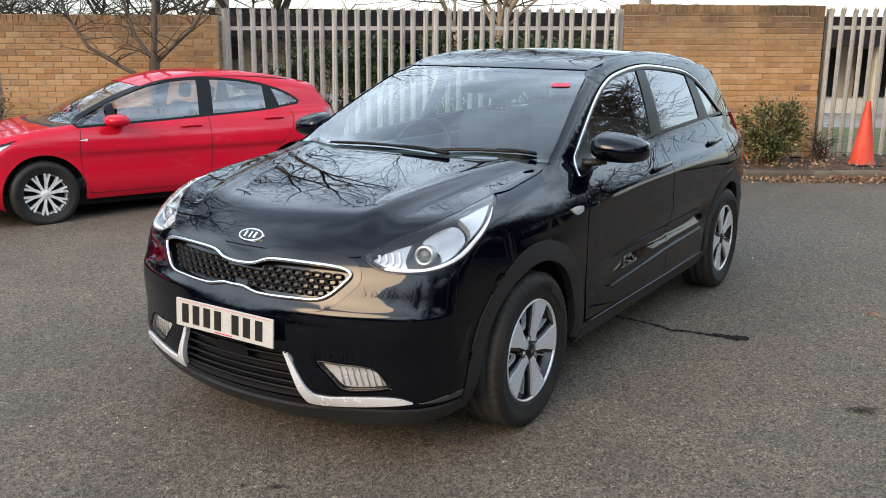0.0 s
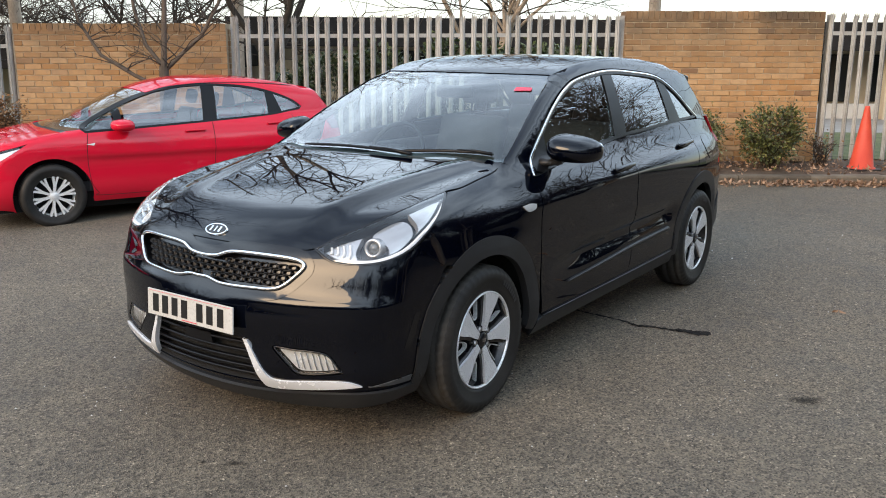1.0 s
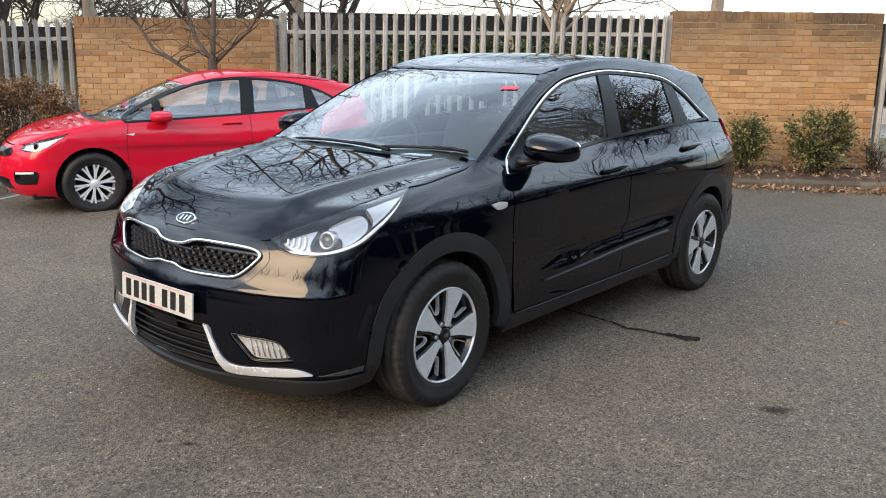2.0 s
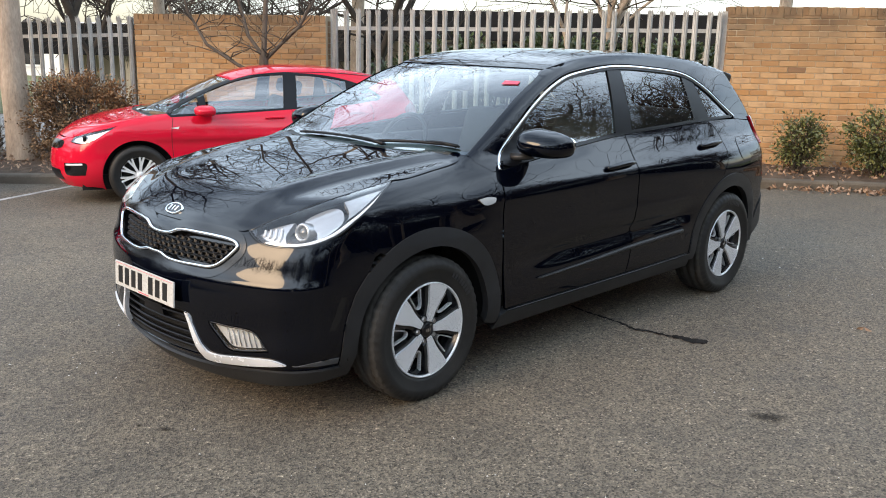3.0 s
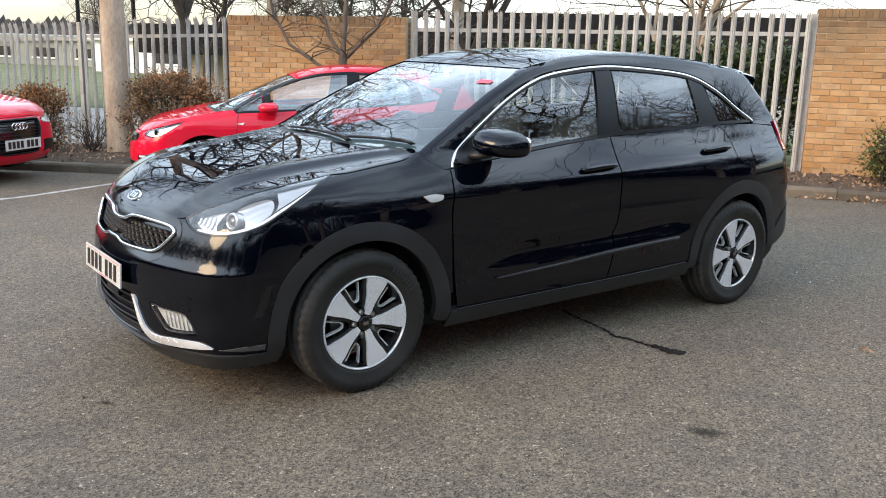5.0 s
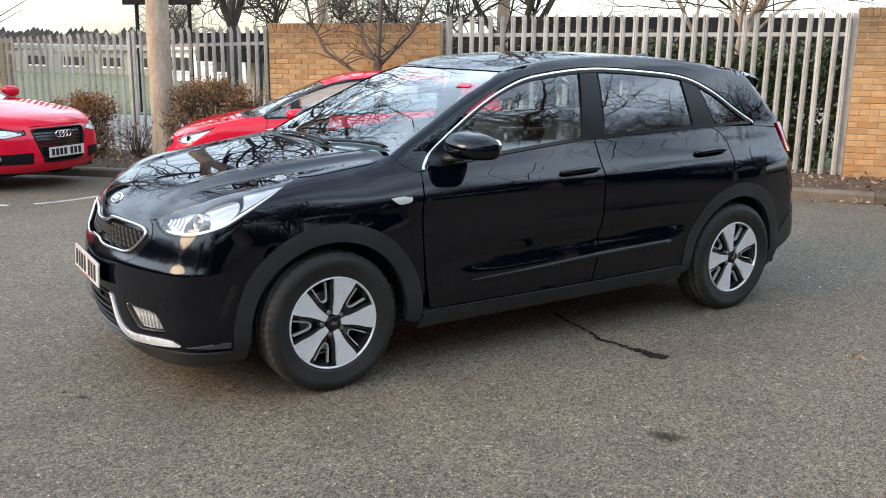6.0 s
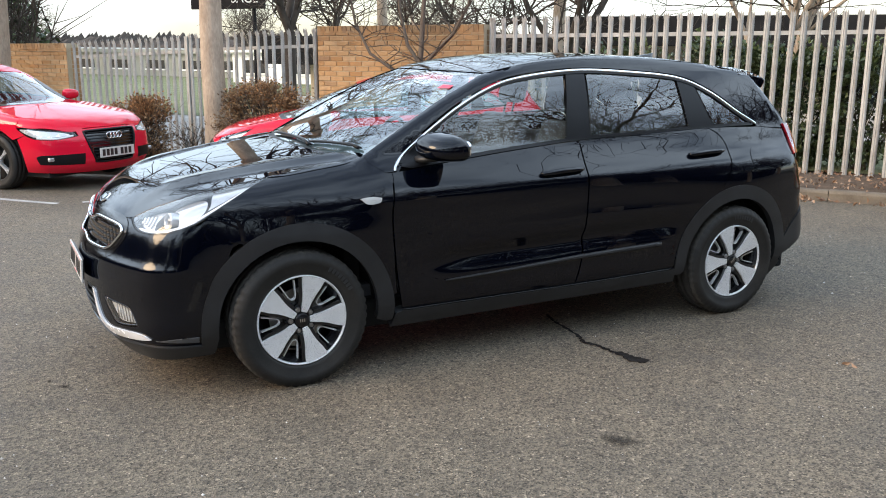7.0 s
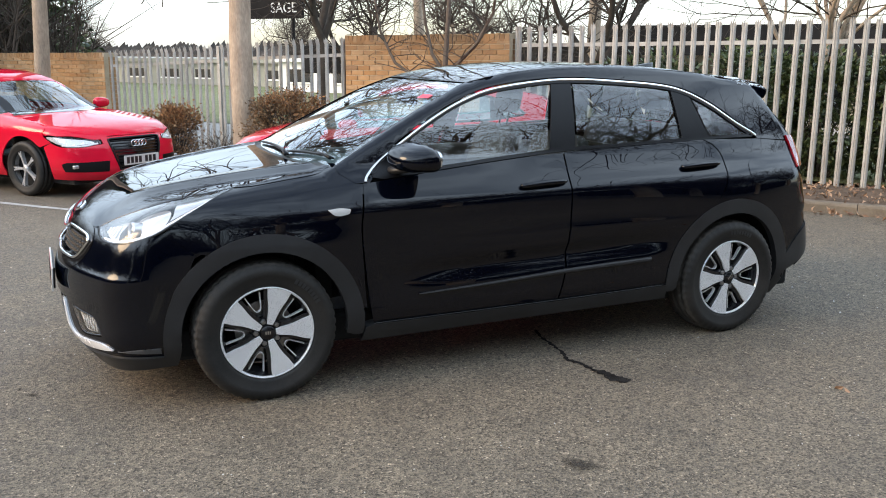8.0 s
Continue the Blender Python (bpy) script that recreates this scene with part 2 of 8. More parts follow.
def brick_material():
    m = material("brick", (0.4, 0.22, 0.11), 0.88)
    k = Nodes(m)
    rnd = k.add("ShaderNodeObjectInfo").outputs["Random"]
    isl = k.add("ShaderNodeNewGeometry").outputs["Random Per Island"]
    pick = k.maths("FRACT", k.maths("ADD", k.maths("MULTIPLY", rnd, 7.31), k.maths("MULTIPLY", isl, 3.7)))
    c = k.ramp(pick, (0.0, (0.38, 0.190, 0.074)), (0.25, (0.47, 0.262, 0.118)), (0.5, (0.50, 0.298, 0.146)), (0.75, (0.40, 0.198, 0.074)), (0.93, (0.54, 0.335, 0.175)), (1.0, (0.24, 0.125, 0.062)))
    geo = k.add("ShaderNodeNewGeometry").outputs["Position"]
    blot = k.noise(9, 4, where=geo)
    c = k.mix(k.ramp(blot, (0.42, 0.0), (0.72, 0.45)), c, (0.22, 0.135, 0.08))
    up = k.add("ShaderNodeSeparateXYZ", Vector=geo).outputs["Z"]
    soot = k.maths("MULTIPLY", k.ramp(k.noise(1.7, 5, where=geo), (0.3, 0.25), (0.65, 1.0)), k.ramp(k.maths("MULTIPLY", up, 0.5), (0.58, 0.0), (0.98, 0.85)))
    c = k.mix(soot, c, (0.055, 0.043, 0.030))
    k.colour(c)
    k.bump(k.noise(120, 3, where=geo), 0.4, 0.003)
    return m


BRICK = brick_material()
MORTAR = varied("mortar", (0.40, 0.31, 0.205), (0.54, 0.44, 0.31), 0.95, 5, 80, 0.5, 0.003)
GALVANISED = varied("galvanised_steel", (0.28, 0.272, 0.252), (0.45, 0.438, 0.41), 0.60, 5, 60, 0.15, 0.001, metal=0.25, per_object=0.25)
CONE = varied("cone_plastic", (0.54, 0.045, 0.018), (0.64, 0.072, 0.032), 0.55, 6, 90, 0.15, 0.002)
BARK = varied("bark", (0.25, 0.190, 0.140), (0.48, 0.375, 0.280), 0.95, 5, 40, 0.9, 0.012, stretch=(1, 1, 0.35))
SLIM_BARK = varied("dark_bark", (0.060, 0.045, 0.034), (0.14, 0.108, 0.082), 0.95, 6, 50, 0.7, 0.006, stretch=(1, 1, 0.35))
TWIG = varied("twig", (0.035, 0.026, 0.020), (0.075, 0.057, 0.043), 0.95, 5, 60, 0.2, 0.004)
# ---------------------------------------------------------------- car body surfaces
def spline(*knots):
    """A natural cubic through (u, value) knots, straight beyond its ends."""
    u, v = np.array(knots, float).T
    n = len(u)
    h, a, b = np.diff(u), np.eye(n), np.zeros(n)
    for i in range(1, n - 1):
        a[i, i - 1 : i + 2] = h[i - 1], 2 * (h[i - 1] + h[i]), h[i]
        b[i] = 6 * ((v[i + 1] - v[i]) / h[i] - (v[i] - v[i - 1]) / h[i - 1])
    m = np.linalg.solve(a, b)

    def at(q):
        q = np.asarray(q, float)
        c = q.clip(u[0], u[-1])
        i = np.searchsorted(u, c).clip(1, n - 1)
        l, r, w = c - u[i - 1], u[i] - c, h[i - 1]
        s = (m[i - 1] * r**3 + m[i] * l**3) / (6 * w) + (v[i - 1] / w - m[i - 1] * w / 6) * r + (v[i] / w - m[i] * w / 6) * l
        first = (v[1] - v[0]) / h[0] - h[0] * m[1] / 6
        last = (v[-1] - v[-2]) / h[-1] + h[-1] * m[-2] / 6
        return s + np.where(q < u[0], (q - u[0]) * first, 0) + np.where(q > u[-1], (q - u[-1]) * last, 0)

    return at


def smax(a, b, k):
    h = np.maximum(k - np.abs(a - b), 0) / k
    return np.maximum(a, b) + h * h * k / 4


def smin(a, b, k):
    return -smax(-a, -b, k)


def step(a, b, q):
    q = ((q - a) / (b - a)).clip(0, 1)
    return q * q * (3 - 2 * q)


class Body:
    """A car body as one smooth closed surface: a lower body with a glasshouse on it, nose towards -y."""

    def __init__(self, side, plan, nose, nose_bow, tail, tail_bow, hood, hood_drop, green, green_plan, roof, roof_bow, roof_drop, back, back_bow, corner=0.14, edge=0.07, shoulder=0.09, detail=None):
        self.side, self.plan, self.nose, self.tail, self.hood = side, plan, nose, tail, hood
        self.green, self.green_plan, self.roof, self.back = green, green_plan, roof, back
        self.nose_bow, self.tail_bow, self.hood_drop = nose_bow, tail_bow, hood_drop
        self.roof_bow, self.roof_drop, self.back_bow = roof_bow, roof_drop, back_bow
        self.corner, self.edge, self.shoulder, self.detail = corner, edge, shoulder, detail

    def value(self, p):
        x, y, z = np.abs(p[..., 0]), p[..., 1], p[..., 2]
        flank = x - self.side(z) - self.plan(y)
        lid = z - self.hood(y) + self.hood_drop * x * x
        front = self.nose(z) + self.nose_bow(z) * x * x - y
        rear = y - self.tail(z) + self.tail_bow * x * x
        if self.detail:
            df, dl, dn = self.detail(x, y, z)
            flank, lid, front = flank - df, lid - dl, front - dn
        low = smax(smax(smax(flank, front, self.corner), rear, self.corner), lid, self.edge)
        cab = smax(x - self.green(z) - self.green_plan(y), z - self.roof(y - self.roof_bow * x * x) + self.roof_drop * x * x, self.shoulder)
        cab = smax(cab, y - self.back(z) + self.back_bow * x * x, 0.06)
        cab = smax(cab, 0.7 - z, 0.02)
        return smin(low, cab, 0.03)

    def normal(self, p, h=0.0015):
        g = np.stack([self.value(p + h * e) - self.value(p - h * e) for e in np.eye(3)], -1)
        return g / np.maximum(np.linalg.norm(g, axis=-1, keepdims=True), 1e-9)

    def cast(self, start, way, far, steps=90):
        """Where rays from start along way first meet the surface, within far metres."""
        lo, hi = np.zeros(len(start)), np.full(len(start), float(far))
        found = np.zeros(len(start), bool)
        for s in np.linspace(0, far, steps):
            inside = (self.value(start + s * way) < 0) & ~found
            hi[inside] = s
            lo[~found & ~inside] = s
            found |= inside
        for _ in range(22):
            mid = (lo + hi) / 2
            inside = self.value(start + mid[:, None] * way) < 0
            hi, lo = np.where(inside, mid, hi), np.where(inside, lo, mid)
        return start + hi[:, None] * way, found

    def onto(self, uv, view):
        """Points of the surface under plane points: view 'side' takes (y, z), 'top' (x, y), 'front' (degrees round the nose, z), 'rear' (x, z)."""
        uv = np.asarray(uv, float)
        o, u, v = np.zeros(len(uv)), uv[:, 0], uv[:, 1]
        if view == "side":
            start, way = np.stack([o + 1.3, u, v], 1), np.tile((-1.0, 0, 0), (len(uv), 1))
        elif view == "top":
            start, way = np.stack([u, v, o + 1.9], 1), np.tile((0, 0, -1.0), (len(uv), 1))
        elif view == "rear":
            start, way = np.stack([u, o + 2.9, v], 1), np.tile((0, -1.0, 0), (len(uv), 1))
        else:
            s, c = np.sin(np.radians(u)), -np.cos(np.radians(u))
            start, way = np.stack([2 * s, -1.1 + 2 * c, v], 1), np.stack([-s, -c, o], 1)
        return self.cast(start, way, 1.9)[0]


# the black crossover
def crossover_detail(x, y, z):
    crease = 0.005 * np.exp(-(((z - 0.895 - 0.035 * y) / 0.03) ** 2)) * step(-1.7, -1.2, y)
    scoop = -0.028 * np.exp(-(((z - 0.556 - 0.035 * y) / 0.046) ** 2)) * step(-0.85, -0.35, y) * (1 - step(0.72, 1.0, y))
    swell = 0.014 * np.exp(-(((y + 1.33) / 0.42) ** 2) - ((z - 0.66) / 0.20) ** 2)
    swell = swell + 0.014 * np.exp(-(((y - 1.36) / 0.42) ** 2) - ((z - 0.68) / 0.20) ** 2)
    ridge = 0.42 + 0.20 * (y + 1.95)
    lid = -0.016 * step(ridge - 0.02, ridge + 0.10, x) + 0.010 * np.exp(-(((x - ridge + 0.03) / 0.05) ** 2)) * step(-2.0, -1.7, y)
    brow = 0.007 * np.exp(-(((z - 0.605) / 0.022) ** 2)) * step(0.1, 0.35, x)
    end = step(-1.50, -1.85, y)
    lean = -0.13 * np.maximum(z - 0.60, 0) * end - 0.15 * np.maximum(z - 0.72, 0) * step(-0.80, -1.20, y) * (1 - end)
    return crease + scoop + swell + lean, lid, brow


CROSSOVER = Body(
    side=spline((0.18, 0.80), (0.30, 0.868), (0.45, 0.880), (0.60, 0.884), (0.74, 0.889), (0.84, 0.890), (0.90, 0.880), (0.95, 0.852), (1.02, 0.806), (1.10, 0.764), (1.15, 0.74)),
    plan=spline((-2.2, -0.13), (-1.8, -0.045), (-1.3, -0.005), (-0.5, 0.0), (0.6, 0.0), (1.3, -0.005), (1.75, -0.04), (2.1, -0.10)),
    nose=spline((0.18, -2.115), (0.28, -2.192), (0.40, -2.209), (0.50, -2.214), (0.57, -2.207), (0.64, -2.178), (0.72, -2.148), (0.80, -2.105), (0.88, -2.02)),
    nose_bow=spline((0.2, 0.31), (0.45, 0.37), (0.72, 0.32), (0.9, 0.33)),
    tail=spline((0.22, 2.08), (0.38, 2.185), (0.55, 2.175), (0.72, 2.13), (0.85, 2.10), (1.0, 2.07), (1.2, 2.0)),
    tail_bow=0.24,
    hood=spline((-2.2, 0.78), (-2.08, 0.855), (-1.9, 0.925), (-1.6, 0.990), (-1.3, 1.035), (-1.0, 1.068), (-0.6, 1.085), (0.3, 1.09), (1.3, 1.13), (2.0, 1.15)),
    hood_drop=0.03,
    green=spline((0.9, 0.825), (1.05, 0.780), (1.15, 0.748), (1.25, 0.711), (1.34, 0.673), (1.41, 0.640), (1.50, 0.59)),
    green_plan=spline((-1.0, -0.030), (-0.65, -0.020), (-0.3, -0.016), (0.3, 0.0), (0.8, 0.0), (1.4, -0.012), (1.9, -0.06)),
    roof=spline((-1.25, 0.965), (-1.0, 1.10), (-0.6, 1.305), (-0.25, 1.448), (0.05, 1.512), (0.45, 1.540), (0.9, 1.530), (1.3, 1.492), (1.65, 1.438), (1.9, 1.39)),
    roof_bow=0.10,
    roof_drop=0.05,
    back=spline((0.9, 2.10), (1.05, 2.065), (1.2, 1.97), (1.36, 1.815), (1.5, 1.73)),
    back_bow=0.26,
    corner=0.11,
    shoulder=0.04,
    detail=crossover_detail,
)
# ---------------------------------------------------------------- mesh tools
from mathutils.geometry import delaunay_2d_cdt


def mesh_object(name, verts, faces, mat, parent=None, label="", normals=None, smooth=True):
    me = bpy.data.meshes.new(name)
    me.from_pydata([tuple(map(float, v)) for v in verts], [], [tuple(map(int, q)) for q in faces])
    me.materials.append(mat)
    me.polygons.foreach_set("use_smooth", [smooth] * len(me.polygons))
    me.update()
    if normals is not None:
        me.normals_split_custom_set_from_vertices([tuple(map(float, v)) for v in normals])
    ob = new(name, me)
    if parent:
        ob.parent = parent
    if label:
        tagged(ob, label=label)
    return ob


def part(name, bm, mat, parent=None, label="", smooth=False):
    """Links a bmesh as one mesh object under a thing or a part."""
    bmesh.ops.recalc_face_normals(bm, faces=bm.faces)
    me = bpy.data.meshes.new(name)
    bm.to_mesh(me)
    bm.free()
    me.materials.append(mat)
    me.polygons.foreach_set("use_smooth", [smooth] * len(me.polygons))
    ob = new(name, me)
    if parent:
        ob.parent = parent
    if label:
        tagged(ob, label=label)
    return ob


def thing(name, m, label, category, group="", kind=""):
    ob = new(name)
    ob.empty_display_size = 0.1
    ob.matrix_world = m
    return tagged(ob, label, category, group, kind)


def add_box(bm, lo, hi, bevel=0.0, m=None):
    r = bmesh.ops.create_cube(bm, size=1.0)
    size, mid = Vector(hi) - Vector(lo), (Vector(hi) + Vector(lo)) / 2
    for v in r["verts"]:
        v.co = Vector([v.co[i] * size[i] + mid[i] for i in range(3)])
    if bevel:
        es = {e for v in r["verts"] for e in v.link_edges}
        made = bmesh.ops.bevel(bm, geom=list(es), offset=bevel, segments=2, affect="EDGES", profile=0.5)
        vs = set(made["verts"]) | {v for v in r["verts"] if v.is_valid}
    else:
        vs = set(r["verts"])
    if m is not None:
        bmesh.ops.transform(bm, matrix=m, verts=[v for v in vs if v.is_valid])
    return bm


def box(lo, hi, bevel=0.0, m=None):
    return add_box(bmesh.new(), lo, hi, bevel, m)


def add_tube(bm, points, radii, sides=8, caps=True):
    """A tube along points with a radius at each."""
    pts = [Vector(p) for p in points]
    if not hasattr(radii, "__len__"):
        radii = [radii] * len(pts)
    rings, side = [], None
    for i, p in enumerate(pts):
        t = (pts[min(i + 1, len(pts) - 1)] - pts[max(i - 1, 0)]).normalized()
        if side is None:
            side = t.orthogonal().normalized()
        side = (side - t * side.dot(t)).normalized()
        up = t.cross(side)
        rings.append([bm.verts.new(p + radii[i] * (math.cos(a) * side + math.sin(a) * up)) for a in [2 * math.pi * k / sides for k in range(sides)]])
    for a, b in zip(rings, rings[1:]):
        for k in range(sides):
            bm.faces.new((a[k], a[(k + 1) % sides], b[(k + 1) % sides], b[k]))
    if caps:
        bm.faces.new(rings[0][::-1])
        bm.faces.new(rings[-1])
    return bm


def revolve(profile, n=64, axis="x"):
    """A bmesh turned from (radius, along) points round the x axis."""
    bm = bmesh.new()
    rings = []
    for r, h in profile:
        rings.append([bm.verts.new((h, r * math.cos(2 * math.pi * k / n), r * math.sin(2 * math.pi * k / n))) for k in range(n)])
    for a, b in zip(rings, rings[1:]):
        for k in range(n):
            bm.faces.new((a[k], a[(k + 1) % n], b[(k + 1) % n], b[k]))
    return bm


def extrude_poly(points, x0, x1, bevel=0.0):
    """A prism: a (y, z) outline from x0 to x1, with its outer edge at x1 bevelled."""
    bm = bmesh.new()
    a = [bm.verts.new((x0, y, z)) for y, z in points]
    b = [bm.verts.new((x1, y, z)) for y, z in points]
    n = len(points)
    bm.faces.new(a[::-1])
    top = bm.faces.new(b)
    for k in range(n):
        bm.faces.new((a[k], a[(k + 1) % n], b[(k + 1) % n], b[k]))
    if bevel:
        bmesh.ops.bevel(bm, geom=list(top.edges), offset=bevel, segments=2, affect="EDGES", profile=0.5)
    return bm


def loop(points, n=8, closed=True):
    """A smooth line through (u, v) points; a point with a third number is a corner."""
    pts = [np.array(p[:2], float) for p in points]
    hard = [len(p) > 2 for p in points]
    out, m = [], len(pts)
    for i in range(m if closed else m - 1):
        p1, p2 = pts[i], pts[(i + 1) % m]
        p0 = p1 if hard[i] or (not closed and i == 0) else pts[i - 1]
        p3 = p2 if hard[(i + 1) % m] or (not closed and i == m - 2) else pts[(i + 2) % m]
        for s in np.arange(n) / n:
            out.append(0.5 * (2 * p1 + (p2 - p0) * s + (2 * p0 - 5 * p1 + 4 * p2 - p3) * s**2 + (3 * p1 - p0 - 3 * p2 + p3) * s**3))
    if not closed:
        out.append(pts[-1])
    return np.array(out)


def mirrored(points):
    """Closes a half outline, given from the middle line round to the middle line, with its mirror image."""
    return list(points) + [(-p[0], *p[1:]) for p in reversed(points) if abs(p[0]) > 1e-6]


def ring(cu, cv, r, n=48, a0=0.0, a1=360.0):
    a = np.radians(np.linspace(a0, a1, n, endpoint=a1 - a0 < 359))
    return np.stack([cu + r * np.cos(a), cv + r * np.sin(a)], 1)


def within_poly(q, poly):
    x, y = q[:, 0], q[:, 1]
    inside = np.zeros(len(q), bool)
    for (x0, y0), (x1, y1) in zip(poly, np.roll(poly, -1, 0)):
        cross = (y0 > y) != (y1 > y)
        inside ^= cross & (x < (x1 - x0) * (y - y0) / (y1 - y0 + 1e-12) + x0)
    return inside


def resample(poly, gap):
    out = []
    for a, b in zip(poly, np.roll(poly, -1, 0)):
        n = max(1, int(math.ceil(np.linalg.norm(b - a) / gap)))
        out += [a + (b - a) * k / n for k in range(n)]
    return np.array(out)


def flat_mesh(outline, holes, grid):
    """A fine triangle mesh of an outline with holes: points, triangles, and its border loops."""
    loops = [resample(np.asarray(p, float), grid * 0.7) for p in (outline, *holes)]
    lo, hi = loops[0].min(0), loops[0].max(0)
    g = np.stack(np.meshgrid(np.arange(lo[0], hi[0], grid), np.arange(lo[1], hi[1], grid)), -1).reshape(-1, 2)
    g[:, 0] += (np.round((g[:, 1] - lo[1]) / grid) % 2) * grid / 2
    keep = within_poly(g, loops[0])
    for hole in loops[1:]:
        keep &= ~within_poly(g, hole)
    g = g[keep]
    border = np.concatenate(loops)
    if len(g):
        near = np.concatenate([np.sqrt(((g[i : i + 400, None] - border[None]) ** 2).sum(-1)).min(1) for i in range(0, len(g), 400)])
        g = g[near > grid * 0.45]
    pts, edges, at = np.concatenate([border, g]), [], 0
    for l in loops:
        edges += [(at + k, at + (k + 1) % len(l)) for k in range(len(l))]
        at += len(l)
    made = delaunay_2d_cdt([Vector(map(float, p)) for p in pts], edges, [], 0, 1e-7)
    p2 = np.array([tuple(v) for v in made[0]])
    tri = np.array([t for t in made[2] if len(t) == 3])
    mid = p2[tri].mean(1)
    keep = within_poly(mid, loops[0])
    for hole in loops[1:]:
        keep &= ~within_poly(mid, hole)
    return p2, tri[keep]


def shrink(poly, gap):
    """An outline moved inwards by gap."""
    poly = np.asarray(poly, float)
    keep = np.linalg.norm(poly - np.roll(poly, 1, 0), axis=1) > 1e-6
    poly = poly[keep]
    area = (poly[:, 0] * np.roll(poly[:, 1], -1) - np.roll(poly[:, 0], -1) * poly[:, 1]).sum()
    d = np.roll(poly, -1, 0) - np.roll(poly, 1, 0)
    n = np.stack([-d[:, 1], d[:, 0]], 1) / np.maximum(np.linalg.norm(d, axis=1, keepdims=True), 1e-9)
    return poly + n * gap * (1 if area > 0 else -1)


DEG = 0.0192  # metres to a degree round the nose


def sheet(name, body, view, outline, mat, parent, holes=(), gap=0.0022, grid=0.035, lift=0.0, thick=0.014, flip=False, label="", dish=None):
    """A panel of the body: the part of its surface under an outline, with a turned-in rim. flip: on the far side of the car."""
    scale = np.array([DEG if view == "front" else 1.0, 1.0])
    outline = shrink(np.asarray(outline, float) * scale, gap)
    holes = [shrink(np.asarray(h, float) * scale, -gap) for h in holes]
    uv, tri = flat_mesh(outline, holes, grid)
    p = body.onto(uv / scale, view)
    n = body.normal(p)
    p = p + n * lift
    if dish is not None:
        p = p - n * dish(uv / scale)[:, None]
    face = np.cross(p[tri[:, 1]] - p[tri[:, 0]], p[tri[:, 2]] - p[tri[:, 0]])
    turn = (face * n[tri[:, 0]]).sum(1) < 0
    tri[turn] = tri[turn][:, ::-1]
    edges = collections.Counter(tuple(sorted(e)) for t in tri.tolist() for e in ((t[0], t[1]), (t[1], t[2]), (t[2], t[0])))
    rim = [(a, b) for t in tri.tolist() for a, b in ((t[0], t[1]), (t[1], t[2]), (t[2], t[0])) if edges[tuple(sorted((a, b)))] == 1]
    ids = sorted({v for e in rim for v in e})
    at = {v: k for k, v in enumerate(ids)}
    k, m = len(p), len(ids)
    verts = np.concatenate([p, p[ids] - n[ids] * 0.0005, p[ids] - n[ids] * thick])
    norms = np.concatenate([n, np.zeros((2 * m, 3))])
    faces = tri.tolist() + [(k + at[b], k + at[a], k + m + at[a], k + m + at[b]) for a, b in rim]
    if flip:
        verts, norms = verts * (-1, 1, 1), norms * (-1, 1, 1)
        faces = [q[::-1] for q in faces]
    return mesh_object(name, verts, faces, mat, parent, label, norms)


def ribbon(name, body, view, line, width, height, mat, parent, flip=False, label="", lift=0.0, closed=False, taper=0.0):
    """A rounded strip that lies along a line on the body."""
    uv = np.asarray(line, float)
    p = body.onto(uv, view)
    n = body.normal(p)
    t = np.roll(p, -1, 0) - np.roll(p, 1, 0) if closed else np.gradient(p, axis=0)
    t /= np.maximum(np.linalg.norm(t, axis=1, keepdims=True), 1e-9)
    b = np.cross(n, t)
    b /= np.maximum(np.linalg.norm(b, axis=1, keepdims=True), 1e-9)
    m = len(p)
    w = np.full(m, 0.5 * (width if not hasattr(width, "__len__") else 1.0))
    if hasattr(width, "__len__"):
        w = np.interp(np.linspace(0, 1, m), np.linspace(0, 1, len(width)), width) / 2
    if taper:
        w = w * np.clip(np.minimum(np.arange(m) + 0.5, m - 0.5 - np.arange(m)) / (taper * m), 0.15, 1)
    shape = [(-1, -0.3), (-1, 0.45), (-0.75, 0.85), (-0.3, 1), (0.3, 1), (0.75, 0.85), (1, 0.45), (1, -0.3)]
    verts = np.concatenate([p + n * lift + b * (w * u)[:, None] + n * (v * height) for u, v in shape])
    k, faces = len(shape), []
    for j in range(k):
        for i in range(m if closed else m - 1):
            i2 = (i + 1) % m
            faces.append((j * m + i, j * m + i2, ((j + 1) % k) * m + i2, ((j + 1) % k) * m + i))
    if not closed:
        faces += [tuple(j * m for j in range(k)), tuple(j * m + m - 1 for j in range(k))[::-1]]
    if flip:
        verts = verts * (-1, 1, 1)
    bm = bmesh.new()
    vs = [bm.verts.new(v) for v in verts]
    for q in faces:
        bm.faces.new([vs[i] for i in q])
    return part(name, bm, mat, parent, label, smooth=True)

# ---------------------------------------------------------------- the yard: ground, bed, boundary line
LINE = 36.5  # direction of the boundary, degrees from +x
SITE = pose(0, 0, 0, 0, 0, LINE)  # in the site's own axes x runs along the boundary and y towards it
BOUNDARY = 6.9


def soft(q):
    return np.log1p(np.exp(np.clip(q * 2.5, -40, 40))) / 2.5


def ground_height(s, d):
    """The yard is level round the car and falls gently along the boundary and towards it."""
    return -0.046 * soft(-s - 1.5) * (1 - 0.4 * step(-5.0, -8.0, np.asarray(s, float)) * step(5.2, 3.2, np.asarray(d, float))) - 0.018 * soft(d - 2.5)


def kerb_line(s):
    return 5.58 - 0.95 * step(-0.5, -5.5, np.asarray(s, float))


